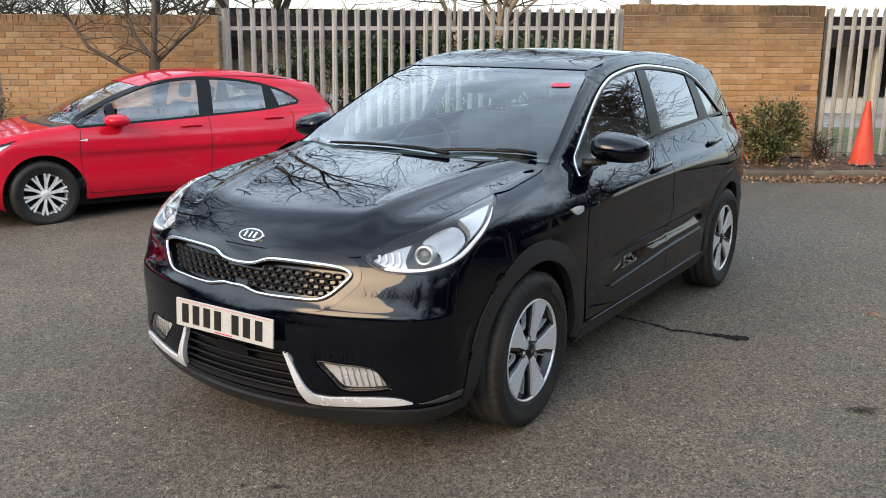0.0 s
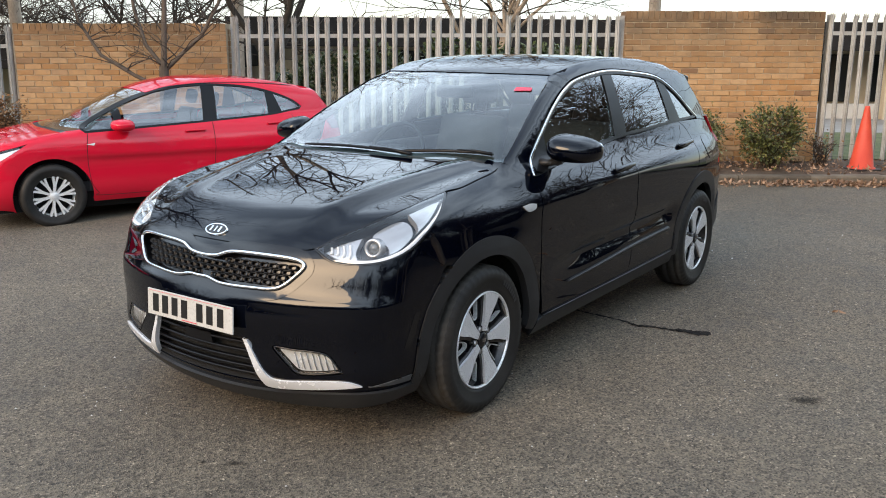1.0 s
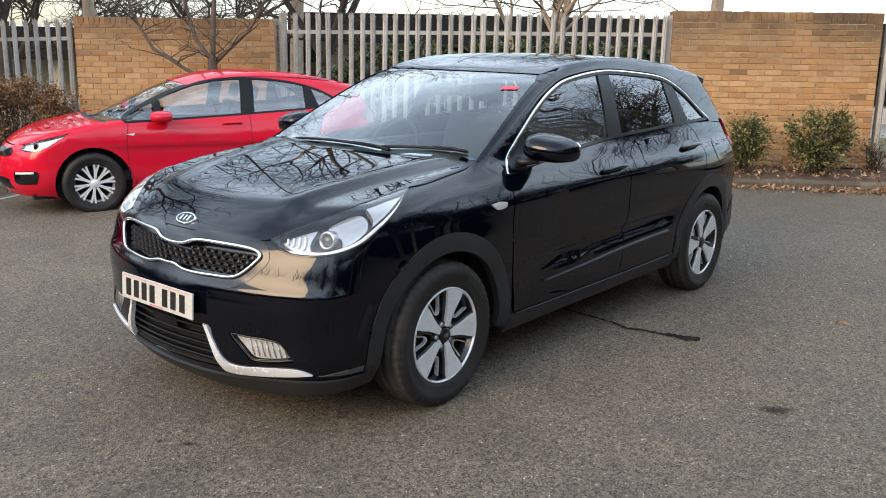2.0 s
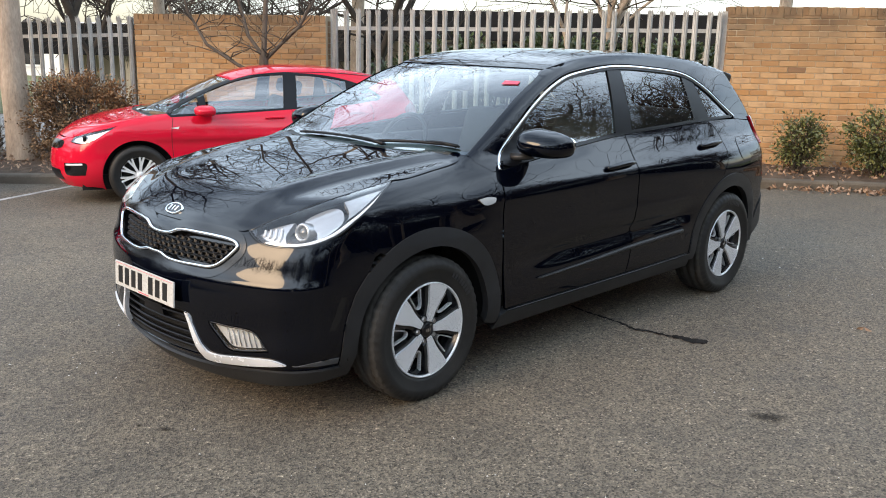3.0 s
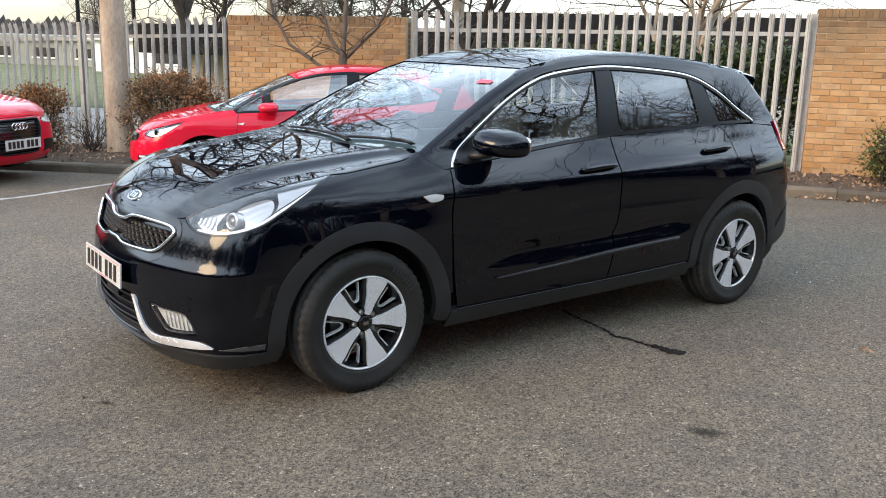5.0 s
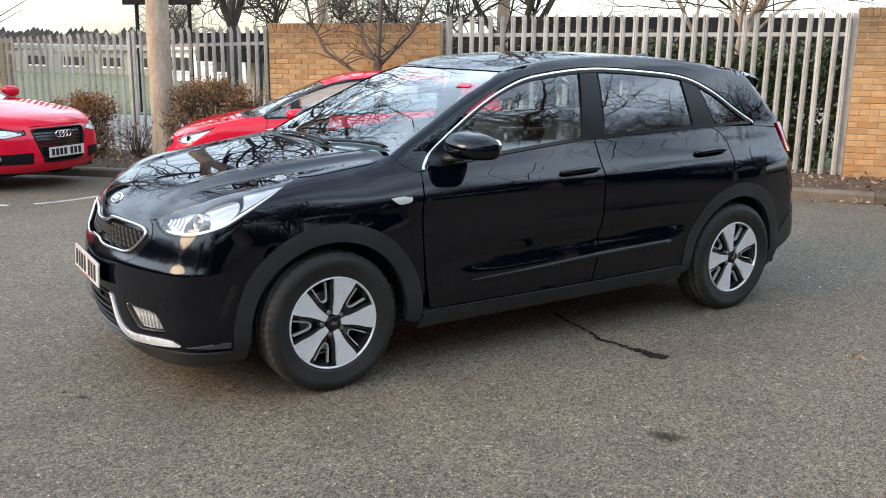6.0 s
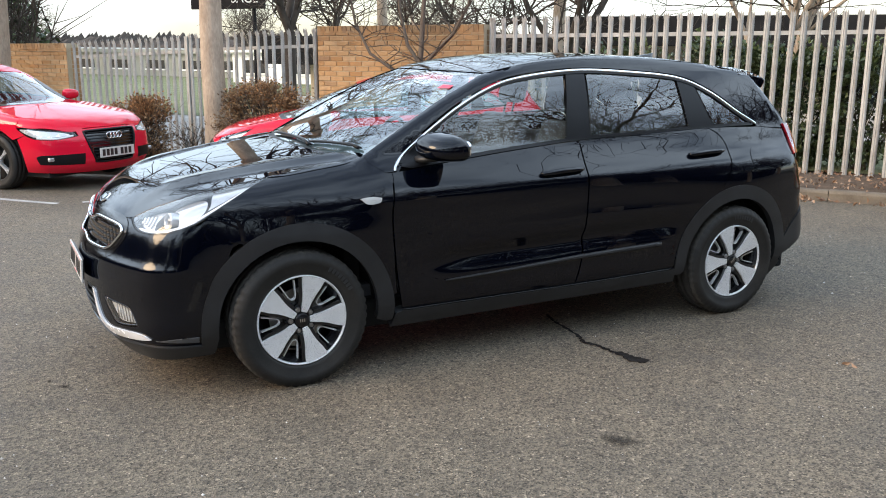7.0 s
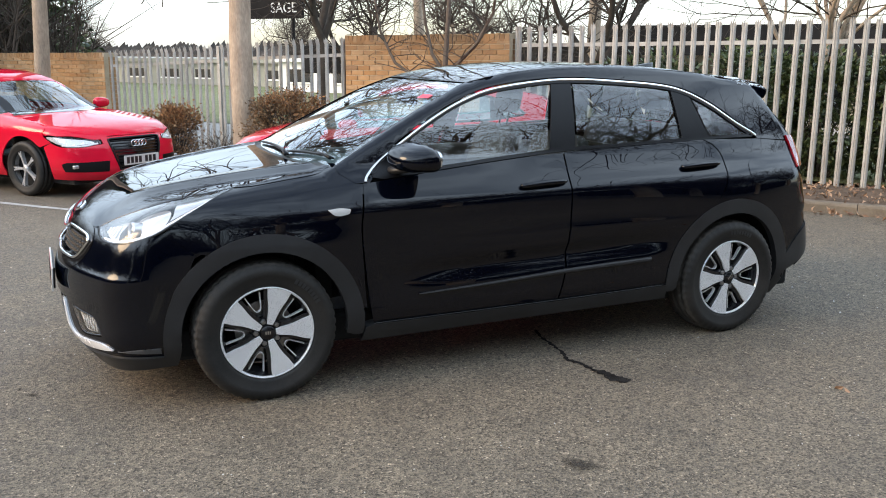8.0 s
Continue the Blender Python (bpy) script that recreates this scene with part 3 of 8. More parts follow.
def ground_sheet():
    near = np.concatenate([[-900, -400, -150, -60, -30], np.arange(-20, 14.1, 0.5), [20, 30, 60, 150, 400, 900]])
    far = np.concatenate([[-900, -300, -100, -40, -20], np.arange(-12, 7.6, 0.5), [9, 12, 18, 30, 60, 150, 400, 900]])
    s, d = np.meshgrid(near, far)
    z = ground_height(s.clip(-30, 14), d.clip(-12, 10))
    verts = np.stack([s, d, z], -1).reshape(-1, 3)
    w = len(near)
    faces = [(j * w + i, j * w + i + 1, (j + 1) * w + i + 1, (j + 1) * w + i) for j in range(len(far) - 1) for i in range(w - 1)]
    ob = mesh_object("ground", verts, faces, ASPHALT)
    ob.matrix_world = SITE
    return tagged(ob, "worn grey asphalt yard with chippings and stains", "ground", kind="structure")


ground_sheet()


def bed_height(s, d):
    return ground_height(np.asarray(s, float), np.asarray(d, float)) + 0.115


def soil_bed():
    ss, rows = np.arange(-16, 8.01, 0.12), np.linspace(0, 1, 14)
    verts = []
    for s in ss:
        d0 = float(kerb_line(s)) + 0.12
        for k, f in enumerate(rows):
            d = d0 + f * (BOUNDARY + 0.35 - d0)
            hump = 0.035 * math.sin(math.pi * f) + 0.03 * (noise.noise((s * 1.7, d * 1.7, 0.3)) + 0.5 * noise.noise((s * 6, d * 6, 2.0)))
            verts.append((s, d, float(bed_height(s, d0)) - 0.01 + (hump if 0 < k else 0)))
    n = len(rows)
    faces = [(i * n + j, (i + 1) * n + j, (i + 1) * n + j + 1, i * n + j + 1) for i in range(len(ss) - 1) for j in range(n - 1)]
    ob = mesh_object("soil_bed", verts, faces, SOIL)
    ob.matrix_world = SITE
    return tagged(ob, "bare brown soil bed with leaf litter behind the kerb", "soil", kind="structure")


soil_bed()


def kerbs():
    top = thing("kerb", SITE, "weathered concrete kerb stones along the planting bed", "kerb", kind="structure")
    s = -15.6
    while s < 7.6:
        a, b = s + 0.004, s + 0.911
        d0, d1 = float(kerb_line(a)), float(kerb_line(b))
        za, zb = float(ground_height(a, d0)), float(ground_height(b, d1))
        bm = bmesh.new()
        vs = []
        for q, d, z in ((a, d0, za), (b, d1, zb)):
            h = 0.115 + random.uniform(-0.006, 0.006)
            vs.append([bm.verts.new((q, d + y, z + v)) for y, v in ((0, -0.1), (0.0, h - 0.03), (0.012, h - 0.008), (0.03, h), (0.125, h), (0.125, -0.1))])
        for k in range(6):
            bm.faces.new((vs[0][k], vs[0][(k + 1) % 6], vs[1][(k + 1) % 6], vs[1][k]))
        bm.faces.new(vs[0])
        bm.faces.new(vs[1][::-1])
        part("kerb_stone", bm, CONCRETE, top)
        s += 0.915
    return top


kerbs()


# brick walls: pieces in stretcher bond over a mortar core
BRICK_L, BRICK_H, JOINT = 0.225, 0.075, 0.010


def brick_piece(length):
    """A brick with slightly knocked edges; its face looks towards -y."""
    bm = box((0, 0, 0), (length, 0.1, BRICK_H - JOINT), 0.004)
    me = bpy.data.meshes.new("brick")
    bm.to_mesh(me)
    bm.free()
    me.materials.append(BRICK)
    return me


BRICKS = [brick_piece(BRICK_L - JOINT), brick_piece(BRICK_L / 2 - JOINT)]
rng = random.Random(4)


def brick_wall(name, s0, s1, base, height, slope, parts, label):
    """A wall along the boundary from s0 to s1. parts: how many courses, from the top, have bricks of their own."""
    courses = int(round(height / BRICK_H))
    length = s1 - s0
    shear = Matrix(((1, 0, 0, 0), (0, 1, 0, 0), (slope, 0, 1, 0), (0, 0, 0, 1)))
    core = part(name, box((0.006, 0.012, 0), (length - 0.006, 0.33, courses * BRICK_H - 0.012)), MORTAR)
    core.matrix_world = SITE @ Matrix.Translation((s0, BOUNDARY, base)) @ shear
    tagged(core, label, "wall", kind="structure")
    stuff, count = bmesh.new(), 0
    for c in range(courses):
        z = c * BRICK_H
        if c == courses - 1:
            k = 0.0
            while k < length - 0.05:
                w = 0.075
                add_box(stuff, (k, -0.004, z - BRICK_H * 0.55), (k + w - 0.008, 0.335, z + BRICK_H - JOINT + rng.uniform(-0.006, 0.004)), 0.004)
                k += w
            continue
        x = 0.0 if c % 2 else -BRICK_L / 2
        while x < length - 0.01:
            a, b = max(x, 0.0), min(x + BRICK_L, length)
            if b - a > 0.06:
                own = courses - 1 - c <= parts and count < 300
                if own and abs(b - a - BRICK_L) < 0.01 or own and abs(b - a - BRICK_L / 2) < 0.02:
                    ob = new("brick", BRICKS[0 if b - a > 0.2 else 1])
                    ob.parent = core
                    ob.location = (a, rng.uniform(-0.003, 0.003), z + rng.uniform(-0.0015, 0.0015))
                    count += 1
                else:
                    y = rng.uniform(-0.003, 0.003)
                    add_box(stuff, (a, y, z), (b - JOINT, 0.1, z + BRICK_H - JOINT))
            x += BRICK_L
        for e in (0.0, length - 0.02):
            add_box(stuff, (e - 0.004 if e == 0 else e + 0.004, 0.11, z), (e + 0.02 if e == 0 else length + 0.002, 0.325, z + BRICK_H - JOINT))
    rest = part("brickwork", stuff, BRICK, core)
    tagged(rest, kind="stuff")
    return core


WALL_BRICKS = "buff-orange brick wall with dark weathered coping course"
brick_wall("wall_middle", -5.66, -2.88, -0.10, 1.95, 0.017, 18, WALL_BRICKS)
brick_wall("wall_right", 2.43, 5.13, 0.06, 2.025, 0.014, 24, "warm orange brick wall with sooty brick-on-edge top")
brick_wall("wall_left", -15.5, -11.04, -0.42, 1.95, 0.016, 0, "sunlit brick wall panel at the end of the fence")


# palisade fence: pressed steel pales with three-pointed heads, bolted to rails
def pale_mesh(height):
    """A W-section pale: a shallow folded strip whose head is split into three points."""
    bm = bmesh.new()
    xs = [(-0.034, 0.010), (-0.022, -0.004), (-0.009, -0.010), (0.0, -0.003), (0.009, -0.010), (0.022, -0.004), (0.034, 0.010)]
    tops = [height - 0.07, height - 0.015, height - 0.05, height, height - 0.05, height - 0.015, height - 0.07]
    bend = [0.02, 0.015, 0.004, 0.0, 0.004, 0.015, 0.02]
    rows = []
    for back in (0.0, 0.003):
        low = [bm.verts.new((x, y + back, 0)) for x, y in xs]
        neck = [bm.verts.new((x, y + back, height - 0.11)) for x, y in xs]
        head = [bm.verts.new((x * 1.15, y + back - b, t)) for (x, y), t, b in zip(xs, tops, bend)]
        rows.append((low, neck, head))
    for k in range(6):
        for r, flip in ((rows[0], False), (rows[1], True)):
            for a, b in ((r[0], r[1]), (r[1], r[2])):
                q = (a[k], a[k + 1], b[k + 1], b[k])
                bm.faces.new(q[::-1] if flip else q)
        bm.faces.new((rows[0][2][k], rows[0][2][k + 1], rows[1][2][k + 1], rows[1][2][k]))
    for k in (0, 6):
        for i in (0, 1):
            bm.faces.new((rows[0][i][k], rows[0][i + 1][k], rows[1][i + 1][k], rows[1][i][k]))
    bmesh.ops.recalc_face_normals(bm, faces=bm.faces)
    me = bpy.data.meshes.new("pale")
    bm.to_mesh(me)
    bm.free()
    me.materials.append(GALVANISED)
    return me


PALE = pale_mesh(2.0)


def palisade(s0, s1, base0, base1, pitch, posts, rails=(1.72,), height=2.0, depth=0.05):
    fence = thing("palisade_fence", SITE, "grey galvanised steel palisade fence with pointed pales", "fence", kind="structure")
    at = lambda s: base0 + (base1 - base0) * (s - s0) / (s1 - s0)
    n = int((s1 - s0) / pitch)
    for k in range(n + 1):
        s = s0 + (s1 - s0) * (k + 0.25) / (n + 0.5)
        ob = new("pale", PALE)
        ob.parent = fence
        ob.matrix_local = Matrix.Translation((s + rng.uniform(-0.004, 0.004), BOUNDARY + depth, at(s) + rng.uniform(-0.008, 0.008))) @ pose(0, 0, 0, rng.uniform(-0.5, 0.5), rng.uniform(-0.5, 0.5), 0) @ Matrix.Diagonal((1, 1, height / 2.0, 1))
    for r in rails:
        bm = bmesh.new()
        for dy, dz in (((0.0, 0.006), (-0.025, 0.025)), ((0.006, 0.05), (0.019, 0.025))):
            vs = [[bm.verts.new((s, BOUNDARY + depth + 0.014 + y, at(s) + r + z)) for y in dy for z in dz] for s in (s0, s1)]
            for q in ((0, 1, 3, 2),):
                bm.faces.new([vs[0][i] for i in q])
                bm.faces.new([vs[1][i] for i in reversed(q)])
            for a, b in ((0, 1), (1, 3), (3, 2), (2, 0)):
                bm.faces.new((vs[0][a], vs[0][b], vs[1][b], vs[1][a]))
        part("rail", bm, GALVANISED, fence)
    for s in posts:
        bm = bmesh.new()
        z = at(s)
        for x0, x1, y0, y1 in ((-0.03, 0.03, 0.06, 0.066), (-0.03, 0.03, 0.13, 0.136), (-0.003, 0.003, 0.066, 0.13)):
            add_box(bm, (s + x0, BOUNDARY + depth + y0, z - 0.1), (s + x1, BOUNDARY + depth + y1, z + height - 0.03))
        part("post", bm, GALVANISED, fence)
    return fence


palisade(-2.80, 2.36, -0.02, 0.045, 0.15, (-2.83, -0.1, 2.39))
palisade(5.20, 9.0, 0.09, 0.12, 0.152, (5.24, 7.9))
palisade(-8.27, -5.72, -0.26, -0.17, 0.155, (-5.80,))
palisade(-10.95, -8.45, -0.40, -0.29, 0.145, (-8.38,))

# ---------------------------------------------------------------- the black crossover
car = thing("car", pose(0, 0, 0), "glossy black compact crossover with chrome window trim, parked on asphalt", "car")
C = CROSSOVER
FRONT_HUB, REAR_HUB, HUB_Z = -1.35, 1.35, 0.325


def both(make):
    """Builds a part on the near side and its mirror image on the far side."""
    make(False)
    make(True)


def lip_line(degrees_list, z):
    p = C.onto([(a, z) for a in degrees_list], "front")
    return [(float(q[0]), float(q[1])) for q in p]


# outlines, side view (y, z)
GLASS_TOP = [(-0.835, 1.012, 1), (-0.770, 1.066), (-0.640, 1.155), (-0.440, 1.273), (-0.245, 1.361), (-0.050, 1.413), (0.320, 1.450), (0.709, 1.436), (1.035, 1.402), (1.250, 1.322), (1.440, 1.208), (1.572, 1.134, 1)]
BELT = [(1.565, 1.122, 1), (1.175, 1.118), (0.63, 1.100), (0.27, 1.088), (-0.072, 1.062), (-0.423, 1.030), (-0.76, 0.998, 1)]
dlo = np.concatenate([loop(GLASS_TOP, closed=False), loop(BELT, closed=False)])

# shared edges: lamp outline (degrees, z), bonnet side, windscreen and roof edge (x, y)
LAMP_TOP = [(28.6, 0.806), (33.5, 0.850), (39, 0.886), (47, 0.932), (54, 0.957), (59.5, 0.972), (64.0, 0.982)]
LAMP_LOW = [(28.6, 0.806), (33.4, 0.762), (41.6, 0.766), (48.0, 0.800), (52.5, 0.852), (56.6, 0.905), (60.5, 0.952), (64.0, 0.982)]
BONNET_SIDE = [(0.742, -1.36), (0.736, -1.22), (0.730, -1.08), (0.725, -0.985)]
SCREEN_SIDE = [(0.722, -0.975), (0.688, -0.80), (0.652, -0.64), (0.614, -0.47), (0.576, -0.300), (0.548, -0.205)]
ROOF_SIDE = [(0.568, -0.05), (0.580, 0.3), (0.580, 0.9), (0.552, 1.4), (0.515, 1.655)]


def seen_above(body, points):
    """Surface points (x, y, z) under plan points."""
    return [tuple(map(float, p)) for p in body.onto(points, "top")]


def seen_ahead(body, points):
    return [tuple(map(float, p)) for p in body.onto(points, "front")]


def side_line(points):
    return [(p[1], p[2]) for p in points]


def plan_line(points):
    return [(p[0], p[1]) for p in points]


A_LINE = side_line(seen_above(C, SCREEN_SIDE + ROOF_SIDE))


def body_side(flip):
    rail = [(-0.862, 0.988, 1), (-0.79, 1.060), (-0.655, 1.164), (-0.45, 1.287), (-0.25, 1.375), (-0.055, 1.428), (0.32, 1.464), (0.709, 1.450), (1.044, 1.416), (1.262, 1.336), (1.455, 1.220), (1.592, 1.136, 1)]
    outline = np.concatenate([np.array([(-0.965, 1.028)]), loop(A_LINE, closed=False), loop([(1.74, 1.30), (1.83, 1.18), (1.90, 1.09, 1)], closed=False), [(1.60, 1.112)], loop(rail[::-1], closed=False), [(-0.90, 0.985)]])
    sheet("body_side", C, "side", outline, BLACK_PAINT, car, gap=0.0, flip=flip, grid=0.03)


both(body_side)


def front_wing(flip):
    low = side_line(seen_ahead(C, LAMP_LOW[3:]))
    edge = side_line(seen_above(C, BONNET_SIDE))
    outline = np.concatenate([
        loop([(-1.66, 0.722, 1), (-1.785, 0.806, 1), *low[1:-1], (*low[-1], 1), *edge, (-0.965, 1.028, 1), (-0.90, 0.985, 1), (-0.872, 0.984, 1), (-0.899, 0.79), (-0.885, 0.574), (-0.872, 0.40, 1)], closed=False),
        ring(FRONT_HUB, HUB_Z, 0.440, 40, 9, 121),
    ])
    sheet("front_wing", C, "side", outline, BLACK_PAINT, car, flip=flip)


both(front_wing)


def shut_lines(flip):
    """Inner flanges that show in the shut lines round the lamp and along the bonnet."""
    ledge = [(0.60, -1.52, 1), (0.66, -1.52), (0.735, -1.40), (0.755, -1.22), (0.765, -1.02), (0.76, -0.92, 1), (0.64, -0.985, 1), (0.64, -1.2)]
    sheet("wing_flange", C, "top", loop([(x * (-1 if flip else 1), *r) for x, *r in ledge]), BLACK_PAINT, car, lift=-0.005, thick=0.004, gap=0.0, grid=0.03)
    flange = [(42.0, 0.72, 1), (50, 0.69), (57, 0.70), (63, 0.80), (67, 0.93), (66.5, 0.985, 1), (64.4, 0.984), (61.2, 0.950), (57.4, 0.903), (53.3, 0.848), (48.4, 0.794), (42.0, 0.760, 1)]
    sheet("lamp_flange", C, "front", loop(flange), BLACK_PAINT, car, lift=-0.005, thick=0.004, gap=0.0, grid=0.03, flip=flip)
    pillar = [(-1.02, 0.96, 1), (-1.0, 1.045), (-0.93, 1.055), (-0.80, 1.13, 1), (-0.78, 1.05), (-0.84, 0.98), (-0.86, 0.94, 1)]
    sheet("pillar_foot", C, "side", loop(pillar), BLACK_PAINT, car, lift=-0.005, thick=0.004, gap=0.0, grid=0.03, flip=flip)


both(shut_lines)
sheet("bonnet_landing", C, "front", loop(mirrored([(0, 0.770), (14, 0.772), (28.5, 0.780), (30.5, 0.800), (29.0, 0.818), (20, 0.815), (0, 0.815)])), BLACK_PAINT, car, holes=(), lift=-0.005, thick=0.004, gap=0.0, grid=0.03)


def front_door(flip):
    outline = np.concatenate([
        loop([(-0.868, 0.985, 1), (-0.895, 0.79), (-0.879, 0.574), (-0.850, 0.36), (-0.838, 0.318, 1), (0.19, 0.322, 1), (0.232, 0.50), (0.243, 0.75), (0.247, 0.913), (0.257, 1.085, 1)], closed=False),
        loop([(0.257, 1.085, 1), (-0.072, 1.060), (-0.423, 1.028), (-0.76, 0.996, 1)], closed=False),
    ])
    sheet("front_door", C, "side", outline, BLACK_PAINT, car, flip=flip)


def rear_door(flip):
    outline = np.concatenate([
        loop([(0.262, 1.086, 1), (0.252, 0.913), (0.248, 0.75), (0.237, 0.50), (0.195, 0.322, 1), (0.888, 0.336, 1)], closed=False),
        ring(REAR_HUB, HUB_Z, 0.440, 30, 178, 113),
        loop([(1.20, 0.775), (1.262, 0.87), (1.285, 0.95), (1.287, 1.028), (1.245, 1.085), (1.18, 1.119, 1), (0.63, 1.099, 1)], closed=False),
    ])
    sheet("rear_door", C, "side", outline, BLACK_PAINT, car, flip=flip)


def rear_quarter(flip):
    outline = np.concatenate([
        loop([(1.184, 1.119, 1), (1.250, 1.087), (1.292, 1.028), (1.290, 0.95), (1.267, 0.87), (1.19, 0.765, 1)], closed=False),
        ring(REAR_HUB, HUB_Z, 0.440, 40, 108, 12),
        loop([(1.79, 0.42, 1), (1.88, 0.52), (1.97, 0.62), (1.96, 0.80), (1.86, 0.93, 1), (1.86, 1.085, 1), (1.60, 1.110, 1)], closed=False),
    ])
    sheet("rear_quarter", C, "side", outline, BLACK_PAINT, car, flip=flip, gap=0.001)


def rear_corner(flip):
    """The dark lower corner of the rear bumper."""
    line = loop([(1.79, 0.415, 1), (1.76, 0.305, 1), (1.85, 0.33), (1.98, 0.39, 1), (2.03, 0.44), (2.0, 0.60, 1), (1.90, 0.53)])
    sheet("bumper_corner", C, "side", line, PLASTIC, car, flip=flip, lift=0.006, thick=0.03)


both(rear_corner)
both(front_door)
both(rear_door)
both(rear_quarter)

# bonnet, windscreen, roof (x, y)
half = [*lip_line((0, 6, 12, 18, 24), 0.796), *plan_line(seen_ahead(C, LAMP_TOP)), *BONNET_SIDE[:-1], (0.725, -0.985, 1), (0.57, -1.055), (0.30, -1.105), (0.0, -1.118)]
sheet("bonnet", C, "top", loop(mirrored(half)), BLACK_PAINT, car, grid=0.03)
half = [(0.0, -1.10), (0.35, -1.075), (0.57, -1.02), (0.722, -0.975, 1), *SCREEN_SIDE[1:-1], (0.548, -0.205, 1), (0.30, -0.255), (0.0, -0.275)]
windscreen = sheet("windscreen", C, "top", loop(mirrored(half)), SCREEN_GLASS, car, lift=-0.004, thick=0.006)
half = [(0.0, -0.268), (0.30, -0.248), (0.548, -0.205, 1), *ROOF_SIDE[:-1], (0.515, 1.655, 1), (0.30, 1.70), (0.0, 1.73)]
sheet("roof", C, "top", loop(mirrored(half)), BLACK_PAINT, car, grid=0.04, gap=0.001)

# nose and tail
bumper = [(0.0, 0.195), (14, 0.20), (28, 0.215), (38, 0.235), (48.6, 0.240, 1), (50.9, 0.40), (54.2, 0.57), (57.4, 0.715, 1), (50.2, 0.808, 1), *[(a, z - 0.002) for a, z in LAMP_LOW[3:0:-1]], (28.4, 0.800, 1), (18, 0.794), (8, 0.793), (0.0, 0.793)]
grille_half = [(0.0, 0.742), (4.2, 0.748), (8.3, 0.769), (16.5, 0.773), (24.5, 0.768), (27.0, 0.748), (26.2, 0.716), (21.4, 0.648), (14.9, 0.637), (7.1, 0.636), (3.0, 0.650), (0.0, 0.650)]
grille_line = loop(mirrored(grille_half))
intake = loop(mirrored([(0.0, 0.44), (14.0, 0.438), (15.2, 0.37), (16.8, 0.30), (18.0, 0.26), (12, 0.25), (0.0, 0.247)]))
fog_line = loop([(20.2, 0.420), (25, 0.421), (29.9, 0.418), (32.4, 0.400), (34.9, 0.335, 1), (30, 0.318), (25.6, 0.315), (23.2, 0.352)])
fog_far = fog_line * (-1, 1)
sheet("front_bumper", C, "front", loop(mirrored(bumper)), BLACK_PAINT, car, holes=(grille_line, intake, fog_line, fog_far), grid=0.03, gap=0.0015)
sheet("tailgate", C, "rear", loop(mirrored([(0.0, 0.62), (0.70, 0.62, 1), (0.735, 0.9), (0.72, 1.08), (0.63, 1.22), (0.545, 1.36, 1), (0.0, 1.40)])), BLACK_PAINT, car, gap=0.001)
sheet("rear_bumper", C, "rear", loop(mirrored([(0.0, 0.30), (0.70, 0.30, 1), (0.78, 0.44), (0.78, 0.61, 1), (0.0, 0.615)])), PLASTIC, car, gap=0.001)


# glazing and pillars
def side_glass(flip):
    lo = dlo.copy()

    def cut(y0, y1, z_lo=0.0, lean=0.0):
        """The glass outline between two slanted lines y = y0 + lean * (z - 1.1)."""
        out = []
        pts = resample(lo, 0.012)
        for p in pts:
            a, b = y0(p[1]), y1(p[1])
            out.append((min(max(p[0], a), b), p[1]))
        return np.array(out)

    front = cut(lambda z: -0.60, lambda z: 0.178 + 0.22 * (z - 1.08))
    rear = cut(lambda z: 0.335 + 0.12 * (z - 1.08), lambda z: 1.045 - 0.08 * (z - 1.11))
    quarter = cut(lambda z: 1.235 - 0.40 * (z - 1.13), lambda z: 9.0)
    sheet("front_window", C, "side", shrink(front, 0.012), GLASS, car, flip=flip, lift=-0.008, thick=0.003)
    sheet("rear_window", C, "side", shrink(rear, 0.012), DARK_GLASS, car, flip=flip, lift=-0.008, thick=0.003)
    sheet("quarter_window", C, "side", shrink(quarter, 0.012), DARK_GLASS, car, flip=flip, lift=-0.008, thick=0.003)
    pillar = cut(lambda z: 0.178 + 0.22 * (z - 1.08), lambda z: 0.335 + 0.12 * (z - 1.08))
    sheet("door_pillar", C, "side", pillar, SATIN_BLACK, car, flip=flip, lift=-0.003, gap=0.0)
    pillar = cut(lambda z: 1.045 - 0.08 * (z - 1.11), lambda z: 1.235 - 0.40 * (z - 1.13))
    sheet("rear_pillar", C, "side", pillar, SATIN_BLACK, car, flip=flip, lift=-0.003, gap=0.0)
    pillar = loop([(-0.815, 1.018, 1), (-0.76, 1.066), (-0.66, 1.135), (-0.602, 1.172, 1), (-0.602, 1.016, 1), (-0.755, 1.001, 1)])
    sheet("mirror_sail", C, "side", pillar, SATIN_BLACK, car, flip=flip, lift=-0.002, gap=0.0)
    sheet("window_seal", C, "side", lo, SATIN_BLACK, car, holes=[shrink(lo, 0.016)], flip=flip, lift=0.001, gap=0.0, grid=0.02)
    line = loop([(-0.852, 0.990), (-0.835, 1.016), *[p[:2] for p in GLASS_TOP[1:-1]], (1.572, 1.140), (1.592, 1.128)], closed=False)
    ribbon("chrome_trim", C, "side", line, 0.015, 0.005, CHROME, car, flip, "bright chrome strip over the windows")


both(side_glass)

